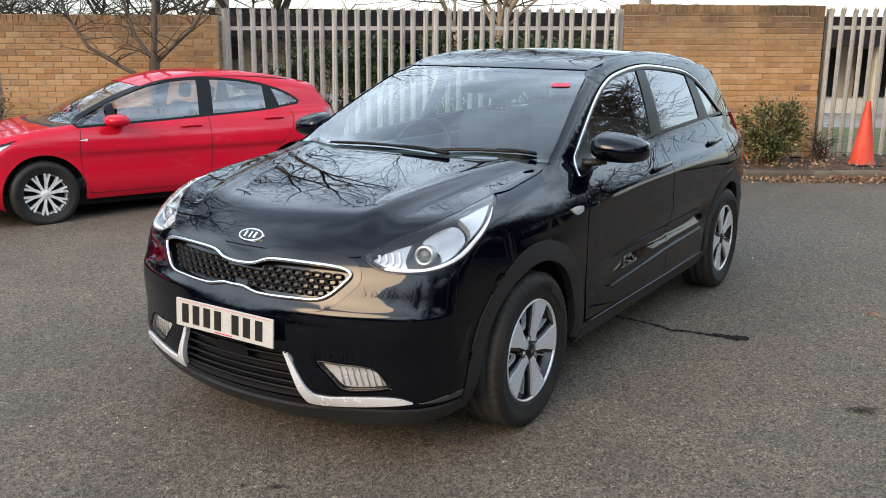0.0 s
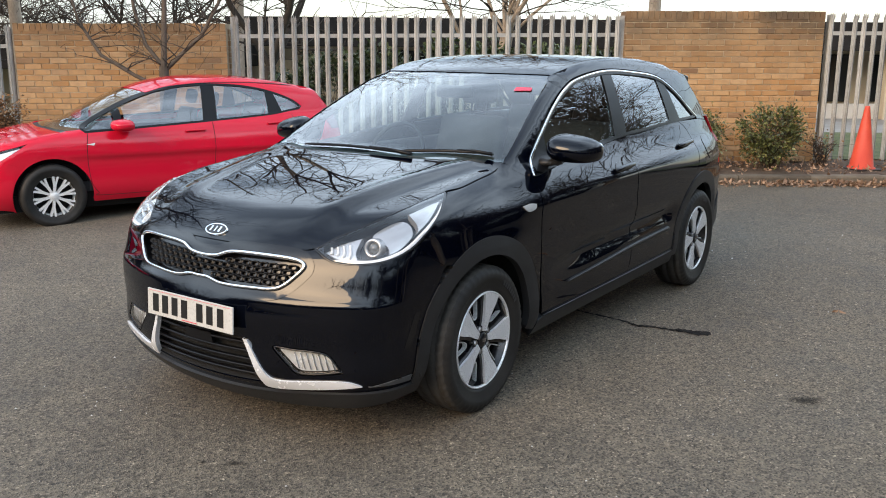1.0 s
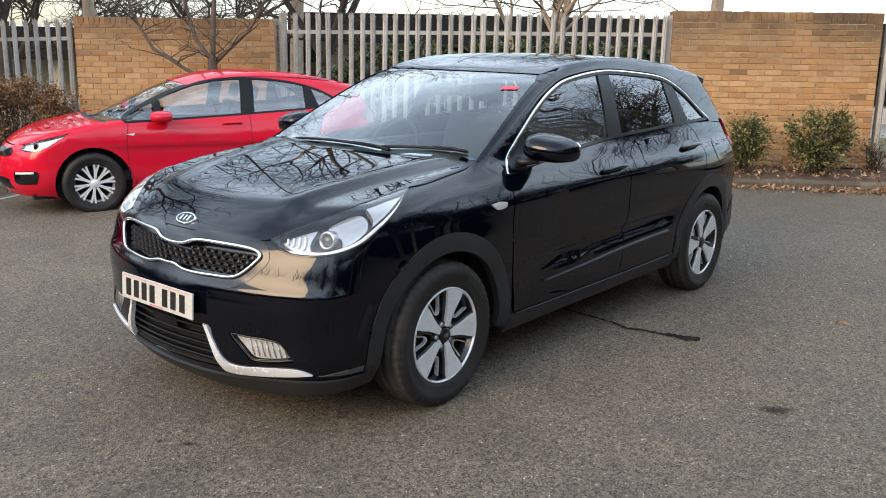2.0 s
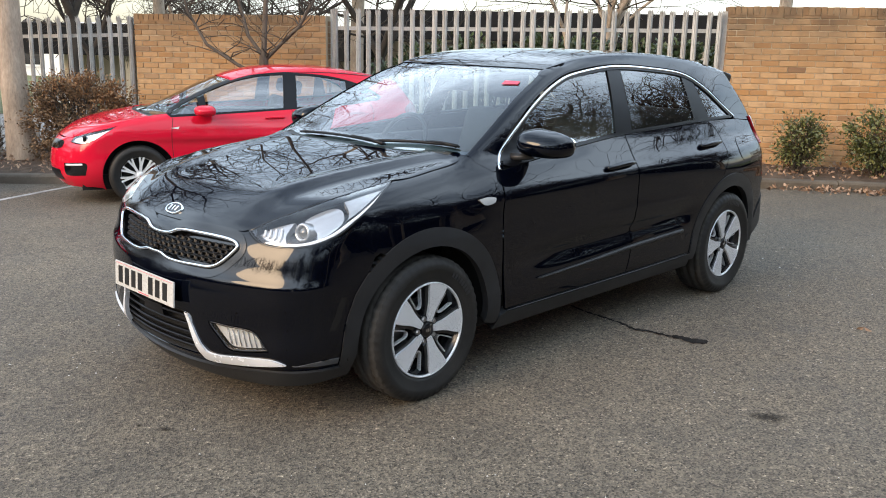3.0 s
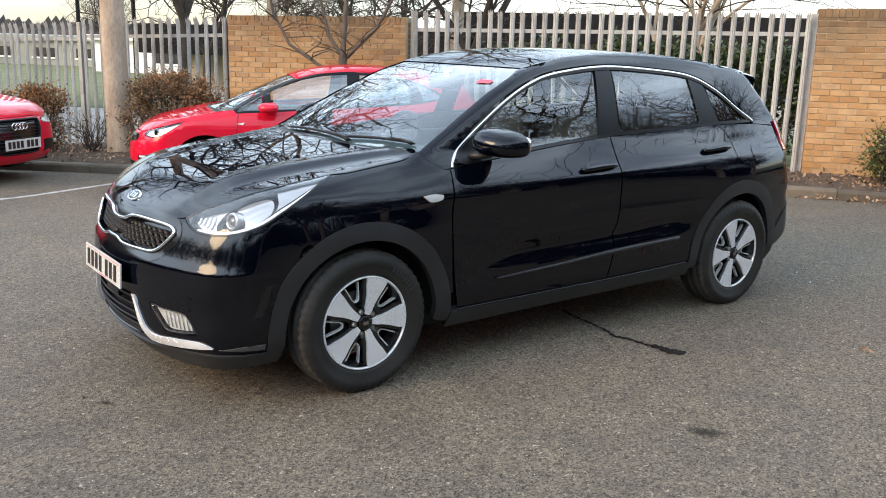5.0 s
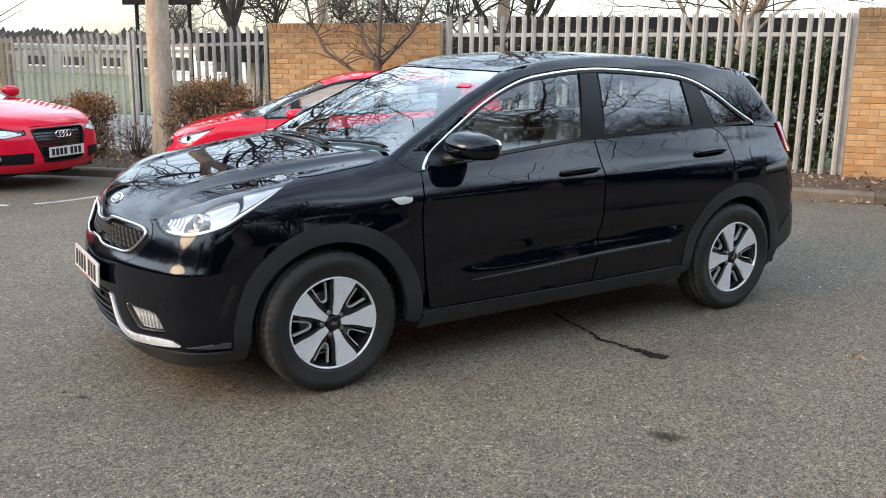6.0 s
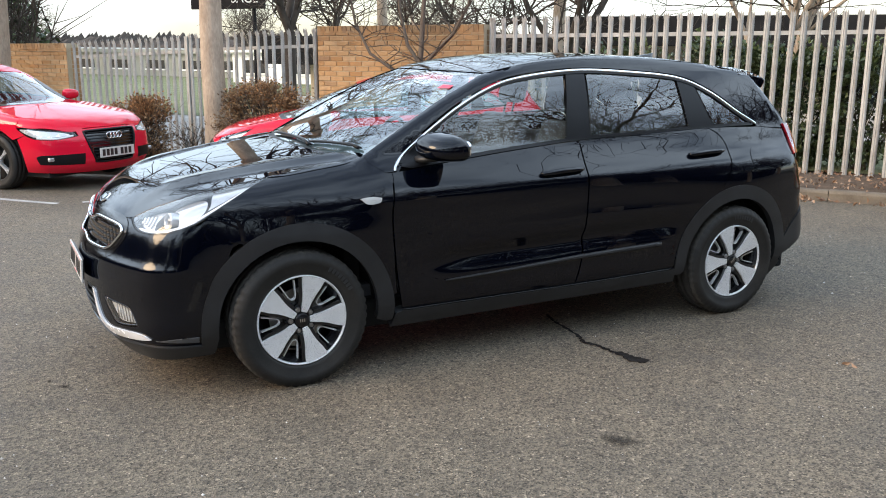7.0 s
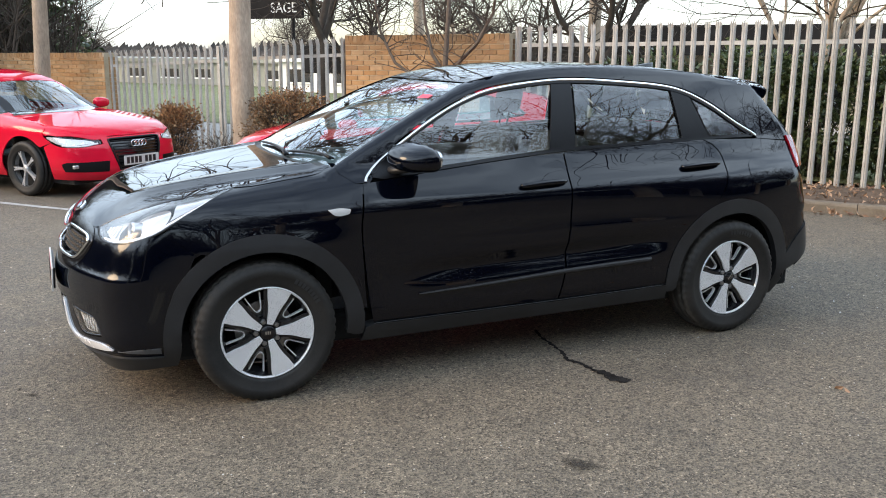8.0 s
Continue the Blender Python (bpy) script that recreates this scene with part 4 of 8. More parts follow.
# wheels
def tyre_bm(r, width, teeth=0):
    h = width / 2
    prof = [(r - 0.112, -h + 0.012), (r - 0.06, -h - 0.004), (r - 0.028, -h - 0.003), (r - 0.010, -h + 0.012)]
    prof += [(r - 0.003, -h + 0.022), (r - 0.0005, -0.060), (r - 0.007, -0.058), (r - 0.007, -0.050), (r, -0.048), (r, -0.006), (r - 0.007, -0.004), (r - 0.007, 0.004), (r, 0.006), (r, 0.048), (r - 0.007, 0.050), (r - 0.007, 0.058), (r - 0.0005, 0.060), (r - 0.003, h - 0.022)]
    prof += [(r - 0.010, h - 0.012), (r - 0.028, h + 0.003), (r - 0.045, h + 0.0055), (r - 0.060, h + 0.004), (r - 0.064, h + 0.001), (r - 0.095, h - 0.002), (r - 0.104, h - 0.006), (r - 0.112, h - 0.012), (r - 0.120, h - 0.03)]
    n = 150 if teeth else 72
    bm = revolve(prof, n)
    if teeth:
        for v in bm.verts:
            rr = math.hypot(v.co.y, v.co.z)
            if 0.03 < abs(v.co.x) and r - 0.035 < rr:
                k = round(math.atan2(v.co.z, v.co.y) / (2 * math.pi) * n)
                if k % 3 == 0:
                    f = (rr - 0.006) / rr
                    v.co.y, v.co.z = v.co.y * f, v.co.z * f
    return bm


def polar(r, deg, off=0.0):
    a = math.radians(deg)
    return (r * math.cos(a) - off * math.sin(a), r * math.sin(a) + off * math.cos(a))


def spoke_outline(deg, grow=0.0, r1=0.206):
    left = [(0.038, 0.014), (0.06, 0.018), (0.09, 0.022), (0.125, 0.031), (0.165, 0.046), (r1, 0.0575)]
    pts = [polar(r, deg, w + grow) for r, w in left]
    pts += [polar(r1 + 0.003, deg, 0.0)]
    return pts + [polar(r, deg, -w - grow) for r, w in reversed(left)]


def crossover_wheel(m, near):
    wheel = new("wheel")
    wheel.parent = car
    wheel.matrix_local = m
    tyre = part("tyre", tyre_bm(0.331, 0.205, teeth=1), RUBBER, wheel, "black road tyre", smooth=True)
    tyre.data.materials.append(TREAD)
    for f in tyre.data.polygons:
        if math.hypot(f.center.y, f.center.z) > 0.3165:
            f.material_index = 1
    barrel = revolve([(0.205, -0.095), (0.190, -0.08), (0.178, -0.02), (0.178, 0.03), (0.200, 0.075), (0.205, 0.088)], 64)
    rim = part("rim", barrel, DARK_ALLOY, wheel, "dark painted rim barrel", smooth=True)
    part("barrel_lip", revolve([(0.186, 0.020), (0.196, 0.040), (0.201, 0.066)], 64), BRIGHT, wheel, smooth=True)
    part("rim_flange", revolve([(0.206, 0.080), (0.209, 0.0915), (0.211, 0.0945), (0.214, 0.0955), (0.217, 0.0935), (0.2185, 0.086)], 72), BRIGHT, wheel, "bright machined rim edge", smooth=True)
    part("brake_disc", revolve([(0.05, 0.012), (0.135, 0.012), (0.135, 0.0), (0.05, 0.0)], 48), STEEL, wheel, "grey steel brake disc")
    cal = extrude_poly([polar(r, a) for a in (205, 225, 245, 265) for r in (0.142,)] + [polar(0.085, a) for a in (265, 245, 225, 205)], -0.03, 0.04, 0.006)
    part("brake_caliper", cal, STEEL, wheel)
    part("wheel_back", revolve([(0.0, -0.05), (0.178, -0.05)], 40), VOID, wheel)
    hub = revolve([(0.075, 0.02), (0.072, 0.060), (0.060, 0.074), (0.036, 0.082), (0.034, 0.076), (0.0, 0.076)], 48)
    part("hub", hub, DARK_ALLOY, wheel, smooth=True)
    for k in range(5):
        deg = 73 + 72 * k
        back = extrude_poly(spoke_outline(deg, 0.017, 0.203), 0.020, 0.070, 0.006)
        for v in back.verts:
            v.co.x += 0.012 * (math.hypot(v.co.y, v.co.z) / 0.2)
        part("spoke_flank", back, DARK_ALLOY, wheel)
        face = extrude_poly(spoke_outline(deg), 0.060, 0.0835, 0.0025)
        for v in face.verts:
            r = math.hypot(v.co.y, v.co.z)
            v.co.x += 0.010 * (r / 0.2)
        part("spoke", face, BRIGHT, wheel, "machined silver spoke")
        y, z = polar(0.0535, deg + 36)
        nut = revolve([(0.0135, 0.055), (0.0130, 0.080), (0.009, 0.086), (0.0, 0.086)], 6)
        bmesh.ops.translate(nut, vec=(0, y, z), verts=nut.verts)
        part("wheel_nut", nut, STEEL, wheel)
        lip = [(0.192, 11.5), (0.150, 10.5), (0.118, 9.0), (0.104, 5.5), (0.101, 0.0), (0.104, -5.5), (0.118, -9.0), (0.150, -10.5), (0.192, -11.5)]
        hem = [polar(r, deg + 36 + a) for r, a in lip] + [polar(r + (0.0045 if r < 0.11 else 0.001), deg + 36 + a * 0.84) for r, a in reversed(lip)]
        part("window_lip", extrude_poly(hem, 0.046, 0.066, 0.0), BRIGHT, wheel, "bright edge inside the spoke gap")
        pit = revolve([(0.0145, 0.078), (0.0185, 0.0815), (0.020, 0.078)], 16)
        bmesh.ops.translate(pit, vec=(0, y, z), verts=pit.verts)
        part("nut_seat", pit, DARK_ALLOY, wheel)
    part("hub_cap", revolve([(0.0335, 0.074), (0.0335, 0.086), (0.031, 0.089), (0.0, 0.091)], 40), GLOSS_BLACK, wheel, "black hub cap", smooth=True)
    mark = bmesh.new()
    for k, (w, o) in enumerate(((0.004, -0.010), (0.004, 0.0), (0.004, 0.010))):
        add_box(mark, (0.0895, o - w / 2, -0.008), (0.0918, o + w / 2, 0.008), m=None)
    part("cap_mark", mark, CHROME, wheel)
    if near:
        raised = bmesh.new()
        for base in (28,):
            for k in range(8):
                a = base + 4.3 * k
                q = [polar(0.281, a), polar(0.281, a + 3.0), polar(0.257, a + 3.0), polar(0.257, a)]
                f = [raised.verts.new((0.1075, y, z)) for y, z in q]
                g = [raised.verts.new((0.1055, y, z)) for y, z in q]
                raised.faces.new(f)
                for i in range(4):
                    raised.faces.new((f[i], f[(i + 1) % 4], g[(i + 1) % 4], g[i]))
        part("sidewall_mark", raised, PLASTIC, wheel)
    return wheel


TRACK = 0.778
crossover_wheel(Matrix.Translation((TRACK, FRONT_HUB, HUB_Z)) @ pose(0, 0, 0, 0, 0, 0), True)
crossover_wheel(Matrix.Translation((TRACK + 0.003, REAR_HUB, HUB_Z)) @ pose(0, 0, 0, 35, 0, 0), True)
crossover_wheel(Matrix.Translation((-TRACK, FRONT_HUB, HUB_Z)) @ pose(0, 0, 0, 0, 0, 180), False)
crossover_wheel(Matrix.Translation((-TRACK, REAR_HUB, HUB_Z)) @ pose(0, 0, 0, 20, 0, 180), False)


# wheel housings, arch cladding, sills, floor
def arch(flip, hub, front):
    sgn = -1 if flip else 1
    bm = bmesh.new()
    n = 28
    rows = []
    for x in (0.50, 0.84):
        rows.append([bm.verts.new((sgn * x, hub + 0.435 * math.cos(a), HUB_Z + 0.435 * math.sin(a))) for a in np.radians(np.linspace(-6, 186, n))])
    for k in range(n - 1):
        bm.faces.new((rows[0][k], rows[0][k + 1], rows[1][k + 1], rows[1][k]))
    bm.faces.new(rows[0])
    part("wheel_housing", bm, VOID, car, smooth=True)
    if front:
        outer = [*ring(hub, HUB_Z, 0.464, 44, -7, 150), *ring(hub, HUB_Z, 0.458, 10, 156, 184), (hub - 0.450, 0.215)]
        inner = [(hub - 0.390, 0.215), *ring(hub, HUB_Z, 0.382, 44, 187, -7)]
    else:
        outer = [*ring(hub, HUB_Z, 0.450, 8, -20, 0), *ring(hub, HUB_Z, 0.464, 40, 12, 184)]
        inner = [*ring(hub, HUB_Z, 0.382, 44, 184, -22)]
    sheet("arch_cladding", C, "side", np.array([*outer, *inner]), PLASTIC, car, flip=flip, lift=0.014, thick=0.035, gap=0.0, grid=0.025, label="matt black plastic wheel-arch trim", dish=lambda uv: 0.014 * step(0.418, 0.382, np.hypot(uv[:, 0] - hub, uv[:, 1] - HUB_Z)) + 0.007 * step(0.442, 0.462, np.hypot(uv[:, 0] - hub, uv[:, 1] - HUB_Z)))


for hub, front in ((FRONT_HUB, True), (REAR_HUB, False)):
    arch(False, hub, front)
    arch(True, hub, front)


def sill(flip):
    line = loop([(-0.895, 0.225, 1), (-0.878, 0.30, 1), (-0.838, 0.312, 1), (0.19, 0.317, 1), (0.888, 0.331, 1), (0.905, 0.25, 1)], 4)
    sheet("sill", C, "side", line, PLASTIC, car, flip=flip, lift=0.010, thick=0.05, gap=0.001, label="matt black plastic sill")
    ribbon("sill_edge", C, "side", loop([(-0.835, 0.316), (0.2, 0.321), (0.885, 0.335)], closed=False), 0.004, 0.006, GLOSS_BLACK, car, flip, lift=0.004)
    line = loop([(-0.605, 0.437), (-0.2, 0.451), (0.23, 0.472), (0.77, 0.489)], closed=False)
    ribbon("side_moulding", C, "side", line, (0.004, 0.016, 0.024, 0.026), 0.016, PLASTIC, car, flip, "black plastic rubbing strip")


both(sill)
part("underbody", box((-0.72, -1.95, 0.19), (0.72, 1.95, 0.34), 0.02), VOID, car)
# near-black filler boxes, added so the hollow nose and tail look shaded
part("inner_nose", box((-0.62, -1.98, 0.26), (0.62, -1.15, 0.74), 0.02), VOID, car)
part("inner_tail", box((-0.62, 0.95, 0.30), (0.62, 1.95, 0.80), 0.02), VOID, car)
for sgn in (-1, 1):
    part("door_lining", box((sgn * 0.66 - 0.035, -0.86, 0.33), (sgn * 0.66 + 0.035, 1.20, 1.0), 0.02), TRIM_GREY, car)


# head lamps
lamp_line = loop([(*LAMP_LOW[0], 1), *LAMP_LOW[1:-1], (*LAMP_LOW[-1], 1), *LAMP_TOP[-2:0:-1]])


def nose_frame(deg, z, depth):
    """A pose on the nose: x across, y inwards, z up, sunk by depth."""
    p = C.onto([(deg, z)], "front")[0]
    n = C.normal(p[None])[0]
    return Vector(p - n * depth), Vector(n)


def head_lamp(flip):
    lamp = sheet("headlight", C, "front", lamp_line, LAMP_DARK, car, lift=-0.060, thick=-0.056, gap=0.0, flip=flip, label="clear headlight with round projector and white light strip")
    sheet("lens", C, "front", lamp_line, LENS, lamp, lift=-0.0015, thick=0.004, flip=flip, gap=0.0006)
    inner = loop([(30.2, 0.806, 1), (33.6, 0.780), (37.6, 0.780, 1), (37.2, 0.815), (38.6, 0.866, 1), (34.0, 0.842)])
    sheet("indicator_bowl", C, "front", inner, REFLECTOR, lamp, lift=-0.030, thick=0.03, flip=flip, grid=0.015)
    for k in range(4):
        u = 31.6 + 1.35 * k
        ribbon("reflector_rib", C, "front", loop([(u, 0.786 + 0.006 * (3 - k)), (u + 0.4, 0.806), (u + 0.2, 0.824 + 0.004 * k)], closed=False), 0.010, 0.006, WHITE_PLASTIC, lamp, flip, lift=-0.028)
    outer = loop([(50.9, 0.866, 1), (54.8, 0.911), (58.8, 0.952), (61.8, 0.973, 1), (56.0, 0.960), (49.8, 0.938, 1), (51.2, 0.90)])
    sheet("reflector", C, "front", outer, REFLECTOR, lamp, lift=-0.020, thick=0.03, flip=flip, grid=0.02)
    bowl = loop([(40.6, 0.872), (43.6, 0.906), (47.8, 0.926), (50.0, 0.908), (50.0, 0.858), (47.4, 0.820), (44.4, 0.800, 1), (43.8, 0.838)])
    sheet("beam_bowl", C, "front", bowl, REFLECTOR, lamp, lift=-0.034, thick=0.03, flip=flip, grid=0.02)
    strip = loop([(33.2, 0.772), (37, 0.770), (41.6, 0.774), (47.6, 0.806), (52.2, 0.858), (56.2, 0.908), (60.3, 0.953)], closed=False)
    ribbon("light_strip", C, "front", strip, (0.008, 0.017, 0.018, 0.018, 0.015, 0.009), 0.010, STRIP_WHITE, lamp, flip, "white daytime light strip", lift=-0.013)
    ribbon("lamp_border", C, "front", lamp_line, 0.012, 0.006, GLOSS_BLACK, lamp, flip, closed=True, lift=-0.006)
    at, n = nose_frame(41.0, 0.838, 0.040)
    for name, prof, mat in (("projector_ring", [(0.024, -0.01), (0.0255, 0.014), (0.031, 0.020), (0.037, 0.016), (0.039, 0.008), (0.039, -0.03)], REFLECTOR), ("projector_lens", [(0.0245, -0.002), (0.022, 0.008), (0.014, 0.015), (0.0, 0.018)], PROJECTOR)):
        bm = revolve(prof, 40)
        way = Vector((n.x * 0.45, n.y, n.z * 0.15)).normalized()
        bmesh.ops.transform(bm, matrix=Matrix.Translation(at) @ way.to_track_quat("X", "Z").to_matrix().to_4x4(), verts=bm.verts)
        if flip:
            bmesh.ops.scale(bm, vec=(-1, 1, 1), verts=bm.verts)
        part(name, bm, mat, lamp, smooth=True)


both(head_lamp)


# grille with its chrome band and rows of small oval cells
grille = sheet("grille", C, "front", grille_line, GLOSS_BLACK, car, lift=-0.032, thick=-0.03, gap=0.002, label="black honeycomb grille in a chrome band")
ribbon("grille_band", C, "front", shrink(grille_line * (DEG, 1), 0.005) / (DEG, 1), 0.014, 0.012, CHROME, grille, label="polished chrome grille surround", closed=True, lift=0.002)
sheet("grille_surround", C, "front", shrink(grille_line * (DEG, 1), -0.034) / (DEG, 1), GLOSS_BLACK, car, holes=[shrink(grille_line * (DEG, 1), -0.004) / (DEG, 1)], lift=0.0022, thick=0.003, gap=0.0, grid=0.02)


def cell_mesh():
    """One flattened oval ring, open to -y."""
    bm = bmesh.new()
    rings = []
    for k in range(14):
        a = 2 * math.pi * k / 14
        ux, uz = math.copysign(abs(math.cos(a)) ** 0.7, math.cos(a)), math.copysign(abs(math.sin(a)) ** 0.7, math.sin(a))
        rings.append([bm.verts.new((ux * (0.019 + e), y, uz * (0.0095 + e))) for e, y in ((0.0035, 0.010), (0.0, -0.002), (-0.004, 0.012))])
    for k in range(14):
        a, b = rings[k], rings[(k + 1) % 14]
        for i in range(2):
            bm.faces.new((a[i], b[i], b[i + 1], a[i + 1]))
    bmesh.ops.recalc_face_normals(bm, faces=bm.faces)
    me = bpy.data.meshes.new("grille_cell")
    bm.to_mesh(me)
    bm.free()
    me.materials.append(CELL_BLACK)
    me.polygons.foreach_set("use_smooth", [True] * len(me.polygons))
    return me


CELL = cell_mesh()
inside = shrink(grille_line * (DEG, 1), 0.020) / (DEG, 1)
for row in range(6):
    for col in range(-13, 14):
        u, v = (col + 0.5 * (row % 2)) * 2.35, 0.648 + 0.0215 * row
        if within_poly(np.array([(u, v)]), inside)[0]:
            at, n = nose_frame(u, v, 0.014)
            ob = new("grille_cell", CELL)
            ob.parent = grille
            ob.matrix_local = Matrix.Translation(at) @ (-n).to_track_quat("Y", "Z").to_matrix().to_4x4()

# lower intake
air = sheet("air_intake", C, "front", intake, VOID, car, lift=-0.06, thick=-0.055, gap=0.0, label="black lower air intake with slats")
for z in (0.275, 0.310, 0.345, 0.380, 0.415):
    w = 17.2 - 14 * (z - 0.26)
    ribbon("slat", C, "front", [(a, z) for a in np.linspace(-w, w, 24)], 0.011, 0.010, SATIN_BLACK, air, lift=-0.022)
sheet("radar_cover", C, "front", loop([(-4.5, 0.385, 1), (4.5, 0.385, 1), (4.0, 0.43, 1), (-4.0, 0.43, 1)], 2), SATIN_BLACK, air, lift=-0.012, thick=0.02)
sheet("front_lip", C, "front", loop(mirrored([(0.0, 0.142), (20, 0.150), (36, 0.176), (50.5, 0.205, 1), (50.5, 0.256, 1), (38, 0.252), (28, 0.236), (14, 0.214), (0.0, 0.210)])), PLASTIC, car, lift=0.012, thick=0.05, gap=0.0, label="matt black lower lip")


def front_trim(flip):
    blade = loop([(13.4, 0.440, 1), (15.3, 0.350), (17.0, 0.268), (19.1, 0.238), (28, 0.254), (38.6, 0.284, 1), (35.3, 0.302), (28, 0.292), (21.6, 0.279), (18.8, 0.294), (16.5, 0.36), (14.4, 0.437, 1)])
    sheet("chrome_blade", C, "front", blade, SATIN_CHROME, car, lift=0.008, thick=0.02, flip=flip, gap=0.0, grid=0.02, label="satin chrome bumper blade")
    lamp = sheet("fog_lamp", C, "front", fog_line, GLOSS_BLACK, car, lift=-0.035, thick=-0.033, flip=flip, gap=0.0, grid=0.02, label="wedge-shaped clear fog lamp")
    small = shrink(fog_line * (DEG, 1), 0.010) / (DEG, 1)
    sheet("reflector", C, "front", small, FOG_BOWL, lamp, lift=-0.022, thick=0.01, flip=flip, grid=0.015)
    for k in range(7):
        u = 24.6 + 1.25 * k
        ribbon("reflector_rib", C, "front", [(u, 0.400), (u + 0.5, 0.365), (u + 1.0, 0.335)], 0.003, 0.004, REFLECTOR, lamp, flip, lift=-0.018)
    ribbon("lamp_border", C, "front", shrink(fog_line * (DEG, 1), 0.006) / (DEG, 1), 0.007, 0.006, GLOSS_BLACK, lamp, flip, closed=True, lift=-0.006)
    sheet("lens", C, "front", small, LENS, lamp, lift=-0.003, thick=0.004, flip=flip, grid=0.02)
    sheet("corner_fin", C, "front", loop([(39.6, 0.278, 1), (44.5, 0.296), (49.0, 0.300, 1), (48.6, 0.270, 1)], 5), TRIM_GREY, car, lift=0.004, thick=0.012, flip=flip, grid=0.02)
    vent = loop([(48.6, 0.42, 1), (51.0, 0.56, 1), (49.4, 0.56, 1), (46.8, 0.42, 1)], 4)
    sheet("air_curtain", C, "front", vent, GLOSS_BLACK, car, lift=0.001, thick=0.004, flip=flip, grid=0.02)
    ind = loop([(-1.056, 0.876, 1), (-1.00, 0.882), (-0.950, 0.876, 1), (-0.962, 0.856), (-1.02, 0.850)])
    sheet("side_repeater", C, "side", ind, LAMP_WHITE, car, lift=0.006, thick=0.006, flip=flip, gap=0.0, grid=0.012, label="clear white side repeater lamp")
    sheet("tail_lamp", C, "side", loop([(1.865, 0.935, 1), (1.96, 0.94, 1), (1.985, 1.04), (1.95, 1.105), (1.835, 1.118, 1), (1.86, 1.03)]), RED_LENS, car, lift=0.012, thick=0.03, flip=flip, grid=0.02, label="red tail lamp")


both(front_trim)

# number plate and badge
plate = part("number_plate", box((-0.26, -0.004, -0.0555), (0.26, 0.004, 0.0555), 0.002), PLATE_WHITE, car, "white number plate with dark bars")
plate.matrix_local = Matrix.Translation((-0.005, -2.231, 0.518)) @ pose(0, 0, 0, -3, 0, 0)
for k, x in enumerate((-0.206, -0.146, -0.086, -0.026, 0.067, 0.127, 0.190)):
    part("bar", box((x - 0.018, -0.0062, -0.038), (x + 0.018, -0.0040, 0.038)), PLATE_BLACK, plate)
part("maker_line", box((-0.04, -0.0058, -0.0495), (0.05, -0.0040, -0.0465)), STICKER, plate)
part("plate_border", box((-0.247, -0.0052, 0.0485), (0.247, -0.0042, 0.0497)), STICKER, plate)
part("plate_mount", box((-0.22, 0.004, -0.05), (0.22, 0.014, 0.05)), PLASTIC, plate)

bp, bn = C.onto([(0.0, 0.829)], "front")[0], None
bn = C.normal(bp[None])[0]
badge_m = Matrix.Translation(Vector(bp)) @ Vector(bn).to_track_quat("Z", "Y").to_matrix().to_4x4()


def ellipse_bm(a, b, z0, z1, n=48):
    bm = bmesh.new()
    lo = [bm.verts.new((a * math.cos(t), b * math.sin(t), z0)) for t in np.linspace(0, 2 * math.pi, n, endpoint=False)]
    hi = [bm.verts.new((a * 0.96 * math.cos(t), b * 0.94 * math.sin(t), z1)) for t in np.linspace(0, 2 * math.pi, n, endpoint=False)]
    for k in range(n):
        bm.faces.new((lo[k], lo[(k + 1) % n], hi[(k + 1) % n], hi[k]))
    bm.faces.new(hi)
    return bm


badge = part("badge", ellipse_bm(0.064, 0.032, 0.0, 0.006), CHROME, car, "oval chrome badge")
badge.matrix_local = badge_m
part("badge_field", ellipse_bm(0.057, 0.026, 0.0055, 0.0068), GLOSS_BLACK, badge)
for x, w in ((-0.026, 0.010), (0.0, 0.008), (0.024, 0.012)):
    part("badge_mark", box((x - w / 2, -0.014, 0.006), (x + w / 2, 0.014, 0.0082), 0.001), CHROME, badge)


# mirrors, handles, wipers, fin, spoiler
def wing_mirror(flip):
    sgn = -1 if flip else 1
    bm = bmesh.new()
    bmesh.ops.create_uvsphere(bm, u_segments=36, v_segments=22, radius=1.0)
    for v in bm.verts:
        x, y, z = v.co
        e = 0.72
        x, y, z = [math.copysign(abs(q) ** e, q) for q in (x, y, z)]
        wide = 0.120
        high = 0.060 * (1.0 - 0.12 * x) * (1.0 + 0.05 * y)
        deep = 0.135 if y < 0 else 0.055
        v.co = (sgn * (0.918 + wide * x), -0.615 + deep * y + 0.028 * x, 1.098 + high * z - 0.010 * x + 0.012 * (1 - abs(y)) * (z > 0))
    house = part("wing_mirror", bm, BLACK_PAINT, car, "glossy black door mirror housing", smooth=True)
    glass = bmesh.new()
    pts = [(sgn * (0.92 + 0.108 * math.copysign(abs(math.cos(a)) ** 0.6, math.cos(a))), 1.098 + 0.044 * math.copysign(abs(math.sin(a)) ** 0.6, math.sin(a))) for a in np.linspace(0, 2 * math.pi, 28, endpoint=False)]
    f = [glass.verts.new((x, -0.5535 + 0.03 * (abs(x) - 0.92), z)) for x, z in pts]
    g = [glass.verts.new((x, -0.580, z)) for x, z in pts]
    glass.faces.new(f)
    for i in range(28):
        glass.faces.new((f[i], f[(i + 1) % 28], g[(i + 1) % 28], g[i]))
    part("mirror_glass", glass, CHROME, house)
    foot = bmesh.new()
    add_tube(foot, [(sgn * 0.752, -0.70, 1.030), (sgn * 0.80, -0.685, 1.036), (sgn * 0.86, -0.655, 1.050)], [0.036, 0.030, 0.026], 12)
    for v in foot.verts:
        v.co.z = 1.034 + (v.co.z - 1.034) * 0.62
    part("mirror_foot", foot, PLASTIC, house, smooth=True)


